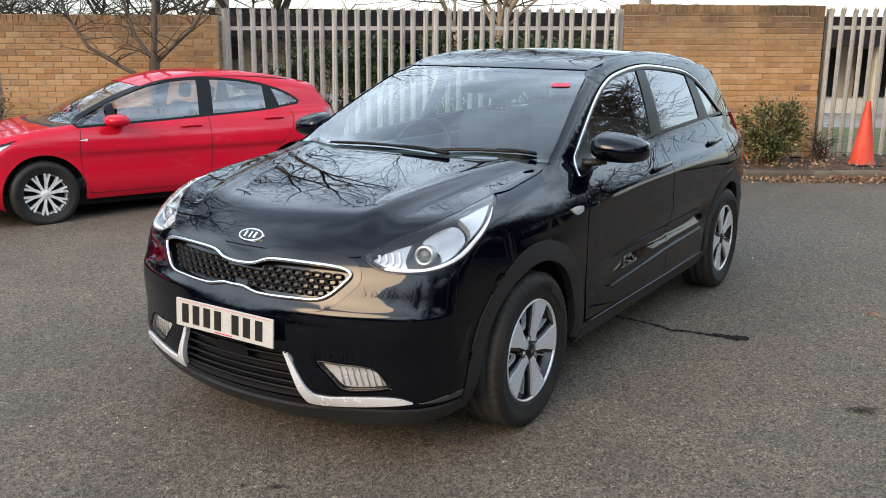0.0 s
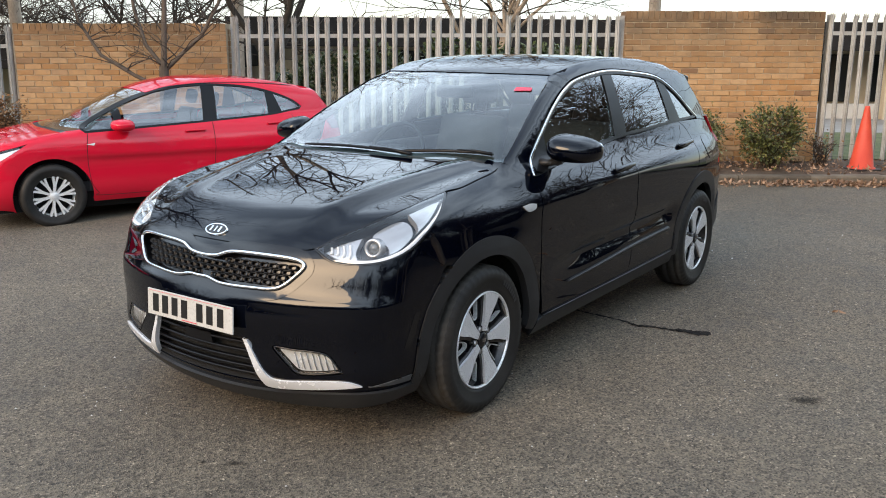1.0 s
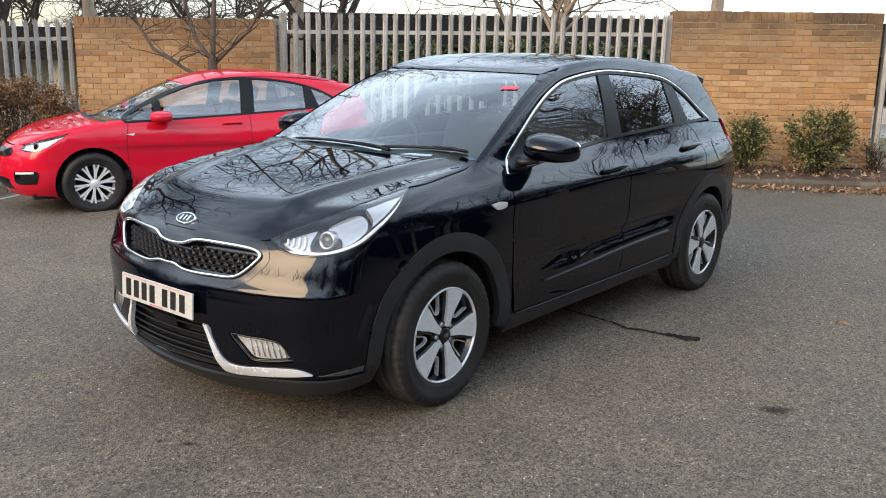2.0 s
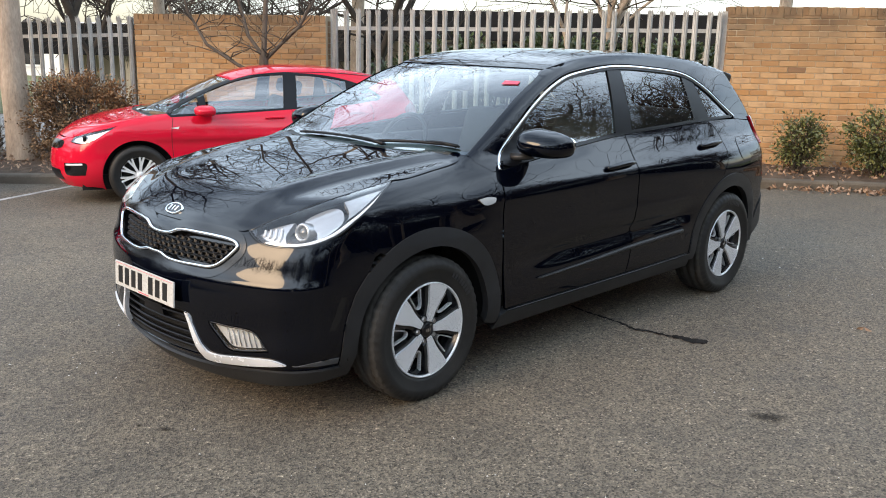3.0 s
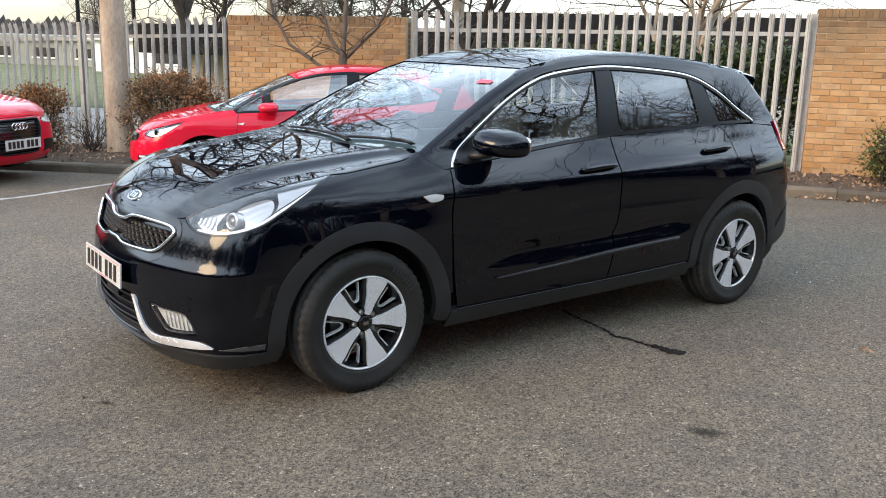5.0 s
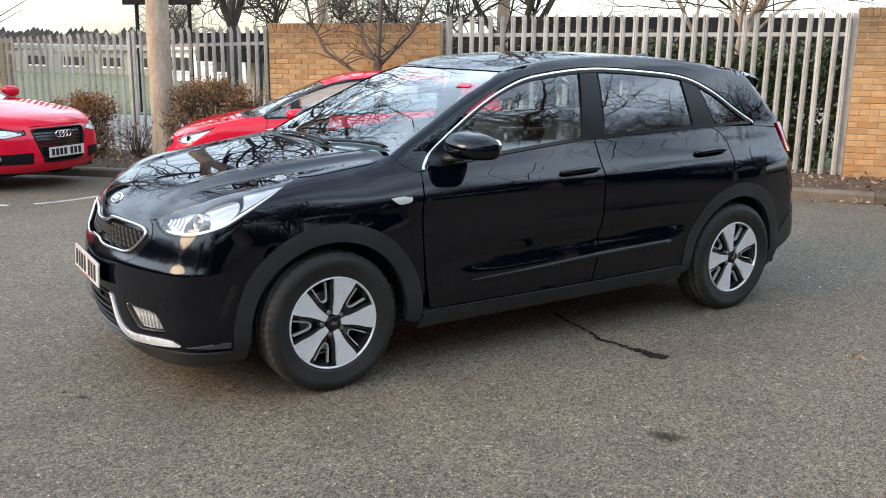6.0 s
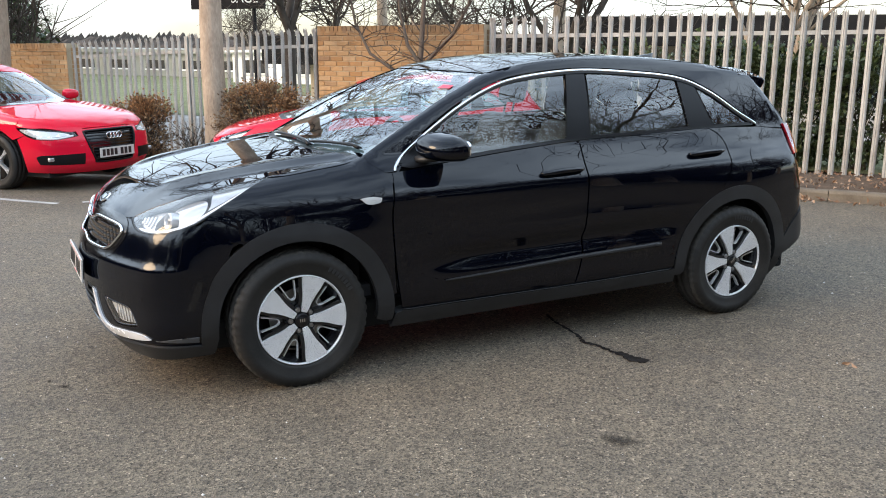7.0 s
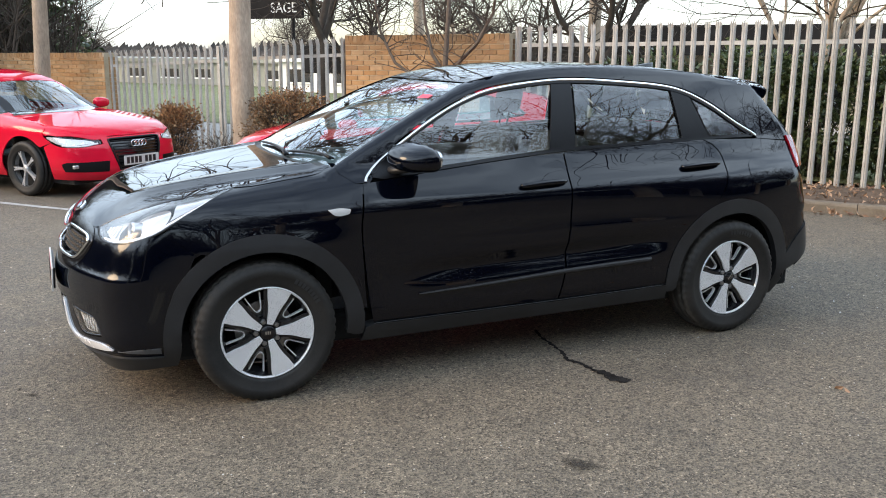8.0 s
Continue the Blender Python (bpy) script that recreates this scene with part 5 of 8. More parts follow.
both(wing_mirror)


def door_handles(flip):
    for y0, y1, z0, z1 in ((-0.046, 0.222, 0.934, 0.946), (0.978, 1.246, 0.981, 0.992)):
        mid = (y0 + y1) / 2
        cup = np.stack([mid - 0.01 + 0.085 * np.cos(np.linspace(0, 2 * np.pi, 32, endpoint=False)), (z0 + z1) / 2 - 0.004 + 0.034 * np.sin(np.linspace(0, 2 * np.pi, 32, endpoint=False))], 1)
        sheet("handle_cup", C, "side", cup, GLOSS_BLACK, car, flip=flip, lift=0.0025, thick=0.004, grid=0.012, gap=0.0, dish=lambda uv: 0.016 * np.exp(-(((uv[:, 0] - mid) / 0.05) ** 2) - ((uv[:, 1] - z0) / 0.022) ** 2))
        line = loop([(y0, z0), (mid, (z0 + z1) / 2 + 0.003), (y1, z1)], closed=False)
        grip = [Vector(q) * 1.0 for q in C.onto(line, "side")]
        grip = [Vector(((q.x + 0.024 - 0.012 * (2 * k / (len(grip) - 1) - 1) ** 4) * (-1 if flip else 1), q.y, q.z)) for k, q in enumerate(grip)]
        radii = [0.009 + 0.006 * math.sin(math.pi * k / (len(grip) - 1)) ** 0.5 for k in range(len(grip))]
        part("door_handle", add_tube(bmesh.new(), grip, radii, 12), BLACK_PAINT, car, "gloss black pull handle", smooth=True)
        for y, z in ((y0 + 0.02, z0), (y1 - 0.025, z1)):
            p = C.onto([(y, z)], "side")[0] * ((-1 if flip else 1), 1, 1)
            part("handle_stem", box(p - (0.014, 0.016, 0.008), p + (0.026, 0.016, 0.008), 0.004), BLACK_PAINT, car)


both(door_handles)
sheet("fuel_flap", C, "side", ring(1.53, 0.93, 0.075, 40), BLACK_PAINT, car, lift=0.0025, thick=0.003, gap=0.0)
cowl = [(0.0, -1.135), (0.35, -1.11), (0.60, -1.05), (0.735, -0.985, 1), (0.730, -0.935, 1), (0.58, -0.995), (0.35, -1.05), (0.0, -1.075)]
sheet("cowl", C, "top", loop(mirrored(cowl)), PLASTIC, car, lift=-0.010, thick=0.03, gap=0.0, grid=0.02)


def wiper(x0, y0, x1, y1):
    n = 14
    line = [(x0 + (x1 - x0) * f, y0 + (y1 - y0) * f + 0.008 * math.sin(math.pi * f)) for f in np.linspace(0, 1, n)]
    p = C.onto(line, "top") + (0, 0, 0.008)
    bm = add_tube(bmesh.new(), p, [0.005] + [0.008] * (n - 2) + [0.005], 6)
    arm = part("wiper", bm, SATIN_BLACK, car, "black windscreen wiper", smooth=True)
    m = n * 6 // 10
    q = C.onto([(p[m][0] + 0.05, p[m][1] - 0.05)], "top")[0]
    arm_bm = add_tube(bmesh.new(), [p[m] + (0, 0, 0.006), (p[m] + p[-1]) / 2 + (0, -0.004, 0.010), p[-1] + (0.005, -0.02, 0.004)], [0.005, 0.007, 0.010], 6)
    part("wiper_arm", arm_bm, SATIN_BLACK, arm, smooth=True)


wiper(-0.46, -1.045, 0.27, -1.075)
wiper(0.18, -1.055, 0.655, -0.955)
fin = bmesh.new()
rows = []
for f in np.linspace(0, 1, 9):
    y = 1.20 + 0.17 * f
    zb, h = 1.503 - 0.02 * f, 0.052 * f**0.8 + 0.003
    w = 0.026 * math.sin(math.pi * (0.15 + 0.6 * f))
    rows.append([fin.verts.new((x, y + dy, z)) for x, dy, z in ((-w, 0, zb), (-w * 0.35, 0.01 * f, zb + h * 0.8), (0, 0.016 * f, zb + h), (w * 0.35, 0.01 * f, zb + h * 0.8), (w, 0, zb))])
for a, b in zip(rows, rows[1:]):
    for k in range(4):
        fin.faces.new((a[k], a[k + 1], b[k + 1], b[k]))
fin.faces.new(rows[-1])
part("roof_fin", fin, BLACK_PAINT, car, smooth=True)
spo = bmesh.new()
rows = []
for x in np.linspace(-0.592, 0.592, 21):
    yb = 1.650 - 0.16 * x * x
    z0 = 1.468 - 0.05 * x * x - 0.034 * max(0.0, abs(x) - 0.44) / 0.15
    rows.append([spo.verts.new((x, yb + y, z0 + z)) for y, z in ((-0.20, -0.006), (-0.05, 0.002), (0.08, -0.008), (0.180, -0.024), (0.194, -0.034), (0.192, -0.056), (0.175, -0.084), (0.06, -0.100), (-0.18, -0.04))])
for a, b in zip(rows, rows[1:]):
    for k in range(9):
        spo.faces.new((a[k], a[(k + 1) % 9], b[(k + 1) % 9], b[k]))
ends = [spo.faces.new(rows[0]), spo.faces.new(rows[-1][::-1])]
bmesh.ops.bevel(spo, geom=[e for f in ends for e in f.edges], offset=0.008, segments=2, affect="EDGES", profile=0.5)
part("spoiler", spo, BLACK_PAINT, car, "glossy black roof spoiler", smooth=False)
sheet("sticker", C, "top", loop([(0.455, -0.440, 1), (0.545, -0.415, 1), (0.535, -0.385, 1), (0.450, -0.40, 1)], 3), STICKER, car, lift=0.001, thick=0.001, gap=0.0)


# cabin
def seat(x, y, z, wide, bench=False):
    s = part("seat", box((x - wide / 2, y - 0.27, z), (x + wide / 2, y + 0.24, z + 0.15), 0.05), SEAT, car, "dark cloth seat", smooth=True)
    back = box((-wide / 2, -0.055, 0.0), (wide / 2, 0.06, 0.60), 0.05)
    bmesh.ops.transform(back, matrix=Matrix.Translation((x, y + 0.24, z + 0.10)) @ pose(0, 0, 0, -20, 0, 0), verts=back.verts)
    part("backrest", back, SEAT, s, smooth=True)
    for hx in ((-0.42, 0.0, 0.42) if bench else (0.0,)):
        head = box((-0.13, -0.045, 0.0), (0.13, 0.045, 0.175), 0.045)
        bmesh.ops.transform(head, matrix=Matrix.Translation((x + hx, y + 0.475, z + 0.735)) @ pose(0, 0, 0, -12, 0, 0), verts=head.verts)
        part("headrest", head, SEAT, s, smooth=True)
        for px in (-0.05, 0.05):
            part("headrest_stem", add_tube(bmesh.new(), [(x + hx + px, y + 0.45, z + 0.64), (x + hx + px, y + 0.48, z + 0.77)], 0.007, 6), SATIN_BLACK, s)


seat(-0.37, 0.05, 0.48, 0.50)
seat(0.37, 0.05, 0.48, 0.50)
seat(0.0, 0.92, 0.50, 1.22, bench=True)
dash = bmesh.new()
rows = []
for x in np.linspace(-0.68, 0.68, 13):
    rows.append([dash.verts.new((x, y, z + 0.02 * math.cos(x * 4))) for y, z in ((-1.0, 0.94), (-0.72, 1.00), (-0.52, 0.985), (-0.46, 0.92), (-0.50, 0.62))])
for a, b in zip(rows, rows[1:]):
    for k in range(4):
        dash.faces.new((a[k], a[k + 1], b[k + 1], b[k]))
part("dashboard", dash, TRIM_GREY, car, smooth=True)
wheel_ring = bmesh.new()
pts = [(0.185 * math.cos(a), 0.185 * math.sin(a), 0) for a in np.linspace(0, 2 * math.pi, 37)]
add_tube(wheel_ring, pts, 0.014, 8, caps=False)
add_box(wheel_ring, (-0.17, -0.03, -0.02), (0.17, 0.03, 0.02), 0.01)
add_box(wheel_ring, (-0.07, -0.07, -0.03), (0.07, 0.05, 0.02), 0.015)
bmesh.ops.transform(wheel_ring, matrix=Matrix.Translation((-0.37, -0.37, 0.97)) @ pose(0, 0, 0, 65, 0, 0), verts=wheel_ring.verts)
part("steering_wheel", wheel_ring, SATIN_BLACK, car, smooth=True)
part("cabin_mirror", box((-0.12, -0.33, 1.30), (0.12, -0.29, 1.37), 0.015), SATIN_BLACK, car)
lining = [(0.0, -0.22), (0.46, -0.15), (0.52, 0.3), (0.52, 1.2), (0.45, 1.65), (0.0, 1.7)]
sheet("roof_lining", C, "top", loop(mirrored(lining)), LINING, car, lift=-0.03, thick=0.01, gap=0.0, grid=0.06)
part("cabin_floor", box((-0.66, -1.0, 0.34), (0.66, 1.6, 0.40)), TRIM_GREY, car)
part("bulkhead", box((-0.66, -1.06, 0.40), (0.66, -0.98, 0.94)), VOID, car)
part("parcel_shelf", box((-0.56, 1.22, 0.98), (0.56, 1.85, 1.0)), TRIM_GREY, car)

# ---------------------------------------------------------------- the two red cars
def spoked_wheel(parent, m, r, rim_r, spokes, face, twin=False, deep=0.0):
    wheel = new("wheel")
    wheel.parent = parent
    wheel.matrix_local = m
    part("tyre", tyre_bm(r, 0.205), RUBBER, wheel, smooth=True)
    part("rim", revolve([(rim_r, -0.09), (rim_r - 0.02, 0.02), (rim_r - 0.006, 0.075), (rim_r + 0.002, 0.09), (rim_r + 0.008, 0.094), (rim_r + 0.013, 0.086)], 48), face, wheel, smooth=True)
    part("wheel_back", revolve([(0.0, 0.0), (rim_r - 0.02, 0.0)], 32), VOID, wheel)
    part("hub", revolve([(0.05, 0.04), (0.05, 0.075), (0.036, 0.086), (0.0, 0.088)], 24), face, wheel, smooth=True)
    for k in range(spokes):
        a = 360 * k / spokes + 11
        lean = (3.5, -3.5) if twin else (0.0,)
        bm = bmesh.new()
        for l in lean:
            pts = [polar(0.035, a, -0.012), polar(rim_r * 0.55, a + l * 0.4, -0.011 if twin else -0.016), polar(rim_r, a + l * 1.8, -0.010 if twin else -0.022), polar(rim_r, a + l * 1.8, 0.010 if twin else 0.022), polar(rim_r * 0.55, a + l * 0.4, 0.011 if twin else 0.016), polar(0.035, a, 0.012)]
            lo = [bm.verts.new((0.045, y, z)) for y, z in pts]
            hi = [bm.verts.new((0.080 + 0.008 * math.hypot(y, z) / rim_r, y * 0.99, z * 0.99)) for y, z in pts]
            bm.faces.new(hi)
            for i in range(6):
                bm.faces.new((lo[i], lo[(i + 1) % 6], hi[(i + 1) % 6], hi[i]))
        part("spoke", bm, face, wheel)
    return wheel


def side_pair(make):
    make(False)
    make(True)


def plain_seat(parent, x, y, z, wide):
    s = part("seat", box((x - wide / 2, y - 0.25, z), (x + wide / 2, y + 0.22, z + 0.14), 0.05), SEAT, parent, smooth=True)
    back = box((-wide / 2, -0.05, 0.0), (wide / 2, 0.06, 0.58), 0.05)
    bmesh.ops.transform(back, matrix=Matrix.Translation((x, y + 0.22, z + 0.10)) @ pose(0, 0, 0, -20, 0, 0), verts=back.verts)
    part("backrest", back, SEAT, s, smooth=True)
    head = box((-0.125, -0.045, 0.0), (0.125, 0.045, 0.17), 0.045)
    bmesh.ops.transform(head, matrix=Matrix.Translation((x, y + 0.44, z + 0.69)) @ pose(0, 0, 0, -12, 0, 0), verts=head.verts)
    part("headrest", head, SEAT, s, smooth=True)


def mirror_shell(parent, flip, x, y, z, mat, size=(0.115, 0.085, 0.068)):
    sgn = -1 if flip else 1
    bm = bmesh.new()
    bmesh.ops.create_uvsphere(bm, u_segments=24, v_segments=14, radius=1.0)
    for v in bm.verts:
        q = [math.copysign(abs(c) ** 0.75, c) for c in v.co]
        v.co = (sgn * (x + size[0] * q[0]), y + (size[1] if q[1] < 0 else size[1] * 0.6) * q[1], z + size[2] * q[2] * (1 - 0.12 * q[0]))
    shell = part("wing_mirror", bm, mat, parent, "body-coloured door mirror", smooth=True)
    part("mirror_foot", box((min(sgn * (x - 0.16), sgn * (x - 0.03)), y - 0.03, z - 0.06), (max(sgn * (x - 0.16), sgn * (x - 0.03)), y + 0.03, z - 0.02), 0.01), PLASTIC, shell)


HATCH = Body(
    side=spline((0.16, 0.77), (0.28, 0.845), (0.45, 0.875), (0.62, 0.868), (0.76, 0.872), (0.86, 0.850), (0.95, 0.81), (1.05, 0.76)),
    plan=spline((-2.2, -0.16), (-1.8, -0.055), (-1.3, -0.006), (-0.5, 0.0), (0.6, 0.0), (1.3, -0.008), (1.75, -0.05), (2.1, -0.12)),
    nose=spline((0.16, -2.08), (0.28, -2.17), (0.42, -2.19), (0.55, -2.17), (0.65, -2.13), (0.75, -2.05), (0.85, -1.93)),
    nose_bow=spline((0.2, 0.42), (0.6, 0.42), (0.9, 0.42)),
    tail=spline((0.2, 2.0), (0.4, 2.11), (0.65, 2.11), (0.9, 2.05), (1.1, 1.98)),
    tail_bow=0.26,
    hood=spline((-2.15, 0.66), (-1.95, 0.785), (-1.7, 0.865), (-1.35, 0.94), (-1.0, 0.99), (-0.6, 1.01), (0.5, 1.03), (1.3, 1.07), (2.0, 1.08)),
    hood_drop=0.04,
    green=spline((0.85, 0.825), (1.0, 0.765), (1.2, 0.69), (1.34, 0.62), (1.44, 0.55)),
    green_plan=spline((-1.0, -0.02), (-0.4, 0.0), (0.8, 0.0), (1.4, -0.02), (1.9, -0.08)),
    roof=spline((-1.45, 0.86), (-1.15, 0.975), (-0.75, 1.165), (-0.35, 1.335), (0.0, 1.432), (0.4, 1.470), (0.85, 1.462), (1.25, 1.415), (1.6, 1.345), (1.85, 1.285)),
    roof_bow=0.24,
    roof_drop=0.10,
    back=spline((0.85, 2.08), (1.0, 2.03), (1.12, 1.93), (1.25, 1.83), (1.4, 1.76)),
    back_bow=0.28,
)


def red_hatchback(m):
    B, hub = HATCH, 1.325
    body = thing("car", m, "bright red five-door hatchback with silver wheel trims, parked on asphalt", "car")
    lo = np.concatenate([
        loop([(-1.02, 0.965, 1), (-0.80, 1.090), (-0.50, 1.235), (-0.20, 1.340), (0.15, 1.392), (0.55, 1.392), (0.90, 1.352), (1.16, 1.285), (1.35, 1.205), (1.46, 1.125, 1)], closed=False),
        loop([(1.42, 1.090, 1), (1.30, 1.075), (1.0, 1.035), (0.3, 0.992), (-0.4, 0.955), (-0.98, 0.928, 1)], closed=False),
    ])
    screen = [(0.735, -1.15), (0.70, -0.97), (0.66, -0.78), (0.60, -0.52), (0.53, -0.28)]
    rails = [(0.548, -0.05), (0.555, 0.3), (0.555, 0.9), (0.52, 1.4), (0.48, 1.68)]
    edge = side_line(seen_above(B, screen + rails))
    lamp_low = [(33, 0.665), (43, 0.655), (50, 0.690), (57, 0.775), (62.5, 0.845)]
    lamp_top = [(34.5, 0.720), (42, 0.752), (53, 0.800), (62.5, 0.845)]
    shut = [(0.790, -1.42), (0.785, -1.30), (0.765, -1.20)]

    def flank(flip):
        outer = np.concatenate([loop(edge, closed=False), loop([(1.80, 1.20), (1.88, 1.06), (1.90, 0.90), (1.93, 0.60), (1.88, 0.36, 1)], closed=False), ring(hub, 0.316, 0.372, 30, 6, 174), [(0.94, 0.25), (-0.94, 0.235)], ring(-hub, 0.316, 0.378, 30, -8, 130), loop([(-1.64, 0.635, 1), (*side_line(seen_ahead(B, lamp_low[2:3]))[0], 1), *side_line(seen_ahead(B, lamp_low[3:])), *side_line(seen_above(B, shut))], closed=False)])
        sheet("body_side", B, "side", outer, RED_PAINT, body, holes=[lo], gap=0.0, flip=flip, grid=0.05)
        for name, line in (("front_door_seam", [(-0.96, 0.925), (-0.985, 0.72), (-0.965, 0.45), (-0.90, 0.33), (-0.82, 0.295), (0.28, 0.30)]), ("rear_door_seam", [(0.355, 1.02), (0.35, 0.80), (0.335, 0.50), (0.29, 0.30)]), ("door_seam", [(0.29, 0.30), (0.86, 0.30), (0.98, 0.45), (1.12, 0.66), (1.27, 0.80), (1.33, 0.95), (1.30, 1.06)])):
            ribbon(name, B, "side", loop(line, closed=False), 0.006, 0.0012, VOID, body, flip)

        def cut(a, b):
            return np.array([(min(max(y, a(z)), b(z)), z) for y, z in resample(lo, 0.02)])

        for name, a, b in (("quarter_light", lambda z: -9, lambda z: -0.66), ("front_window", lambda z: -0.59, lambda z: 0.285 + 0.1 * (z - 1.05)), ("rear_window", lambda z: 0.40 + 0.08 * (z - 1.05), lambda z: 1.05 + 0.0 * z), ("rear_quarter_light", lambda z: 1.17 - 0.35 * (z - 1.07), lambda z: 9)):
            if name == "quarter_light":
                shape = loop([(-0.98, 0.945, 1), (-0.80, 1.066), (-0.67, 1.135, 1), (-0.67, 0.947, 1)], 4)
            else:
                shape = cut(a, b)
            sheet(name, B, "side", shrink(shape, 0.018), CLEAR_GLASS, body, flip=flip, lift=-0.006, thick=0.003, grid=0.05)
        sheet("window_seal", B, "side", lo, SATIN_BLACK, body, holes=[shrink(lo, 0.022)], flip=flip, lift=-0.001, gap=0.0, grid=0.03)
        sheet("door_pillar", B, "side", cut(lambda z: 0.265 + 0.1 * (z - 1.05), lambda z: 0.42 + 0.08 * (z - 1.05)), SATIN_BLACK, body, flip=flip, lift=-0.002, gap=0.0, grid=0.04)
        sheet("rear_pillar", B, "side", cut(lambda z: 1.03, lambda z: 1.20 - 0.35 * (z - 1.07)), SATIN_BLACK, body, flip=flip, lift=-0.003, gap=0.0, grid=0.04)
        sheet("sail_pillar", B, "side", np.array([(-0.675, 0.945), (-0.595, 0.950), (-0.595, 1.17), (-0.675, 1.13)]), SATIN_BLACK, body, flip=flip, lift=-0.0025, gap=0.0, grid=0.04)
        lamp = loop([(33, 0.665, 1), *lamp_low[1:-1], (62.5, 0.845, 1), *lamp_top[-2:0:-1], (34.5, 0.720, 1)])
        bowl = sheet("headlight", B, "front", lamp, GLOSS_BLACK, body, lift=-0.05, thick=-0.045, flip=flip, gap=0.0, grid=0.04, label="swept clear headlight")
        sheet("reflector", B, "front", shrink(lamp * (DEG, 1), 0.010) / (DEG, 1), FOG_BOWL, bowl, lift=-0.02, thick=0.02, flip=flip, grid=0.03)
        sheet("lens", B, "front", lamp, LENS, bowl, lift=-0.002, thick=0.003, flip=flip, grid=0.04)
        at = B.onto([(43, 0.705)], "front")[0] * ((-1 if flip else 1), 1, 1)
        part("projector", box(at + (-0.045, 0.0, -0.028), at + (0.035, 0.035, 0.035), 0.012), GLOSS_BLACK, bowl)
        fog = loop([(30, 0.44, 1), (44, 0.462), (47, 0.43), (45.5, 0.33, 1), (34, 0.315), (30.5, 0.34)])
        pod = sheet("fog_pod", B, "front", fog, GLOSS_BLACK, body, lift=0.002, thick=0.004, flip=flip, gap=0.0, grid=0.04, label="black fog-lamp surround")
        ribbon("light_strip", B, "front", loop([(32, 0.425), (38, 0.435), (44.5, 0.445)], closed=False), 0.022, 0.006, WHITE_PLASTIC, pod, flip, lift=0.003)
        mirror_shell(body, flip, 0.925, -0.61, 1.0, RED_PAINT, (0.135, 0.14, 0.060))
        for y0, y1, z in ((0.035, 0.255, 0.905), (0.98, 1.20, 0.950)):
            ribbon("door_handle", B, "side", loop([(y0, z), ((y0 + y1) / 2, z + 0.004), (y1, z + 0.004)], closed=False), 0.026, 0.012, RED_PAINT, body, flip, lift=0.016)
        sheet("side_repeater", B, "side", loop([(-0.99, 0.818, 1), (-0.90, 0.831, 1), (-0.915, 0.806, 1)], 3), WHITE_PLASTIC, body, flip=flip, lift=0.004, thick=0.004, gap=0.0)
        sheet("tail_lamp", B, "side", loop([(1.80, 0.86, 1), (1.92, 0.86, 1), (1.92, 1.0, 1), (1.84, 1.06, 1), (1.74, 0.98)]), RED_LENS, body, flip=flip, lift=0.006, thick=0.02)
        sheet("roof_gutter", B, "side", np.concatenate([loop([(y, z - 0.006) for y, z in edge[5:9]], closed=False), loop([(y, z - 0.012) for y, z in edge[8:4:-1]], closed=False)]), SATIN_BLACK, body, flip=flip, lift=0.001, thick=0.003, gap=0.0)

    def corner(flip):
        sheet("wing_corner", B, "side", np.array([*ring(-hub, 0.316, 0.376, 14, 205, 130), (-1.62, 0.70), (-1.80, 0.70), (-1.95, 0.60), (-1.95, 0.22), (-1.70, 0.18)]), RED_PAINT, body, flip=flip, lift=-0.004, thick=0.004, gap=0.0, grid=0.05)

    side_pair(corner)
    side_pair(flank)
    lip = B.onto([(a, 0.70) for a in (0, 10, 20, 28)], "front")
    half = [(float(q[0]), float(q[1])) for q in lip] + plan_line(seen_ahead(B, lamp_top)) + [*shut[:-1], (0.765, -1.20, 1), (0.50, -1.245), (0.0, -1.29)]
    sheet("bonnet", B, "top", loop(mirrored(half)), RED_PAINT, body, grid=0.05)
    sheet("windscreen", B, "top", loop(mirrored([(0.0, -1.25), (0.45, -1.20), (0.735, -1.14, 1), *screen[1:-1], (0.53, -0.28, 1), (0.3, -0.32), (0.0, -0.345)])), SCREEN_GLASS, body, lift=-0.004, thick=0.004, grid=0.05)
    sheet("cowl", B, "top", loop(mirrored([(0.0, -1.31), (0.5, -1.27), (0.78, -1.19, 1), (0.74, -1.10, 1), (0.45, -1.19), (0.0, -1.235)])), PLASTIC, body, lift=-0.012, thick=0.02, gap=0.0)
    sheet("roof", B, "top", loop(mirrored([(0.0, -0.335), (0.3, -0.31), (0.53, -0.28, 1), *rails[:-1], (0.48, 1.68, 1), (0.0, 1.80)])), RED_PAINT, body, grid=0.05, gap=0.0)
    nose_half = [(0.0, 0.17), (20, 0.175), (38, 0.19), (52.5, 0.20, 1), (54.5, 0.40), (57.5, 0.635, 1), (50, 0.690, 1), (43, 0.653), (32.8, 0.663, 1), (34.2, 0.712, 1), (20, 0.695), (0.0, 0.695)]
    sheet("front_bumper", B, "front", loop(mirrored(nose_half)), RED_PAINT, body, grid=0.05)
    sheet("grille", B, "front", loop(mirrored([(0.0, 0.655), (14, 0.668), (25, 0.66), (24, 0.59), (12, 0.565), (0.0, 0.575)])), GLOSS_BLACK, body, lift=0.004, thick=0.006, label="black mesh grille")
    sheet("air_intake", B, "front", loop(mirrored([(0.0, 0.36), (24, 0.36, 1), (26, 0.25, 1), (0.0, 0.24)])), SATIN_BLACK, body, lift=0.003, thick=0.006)
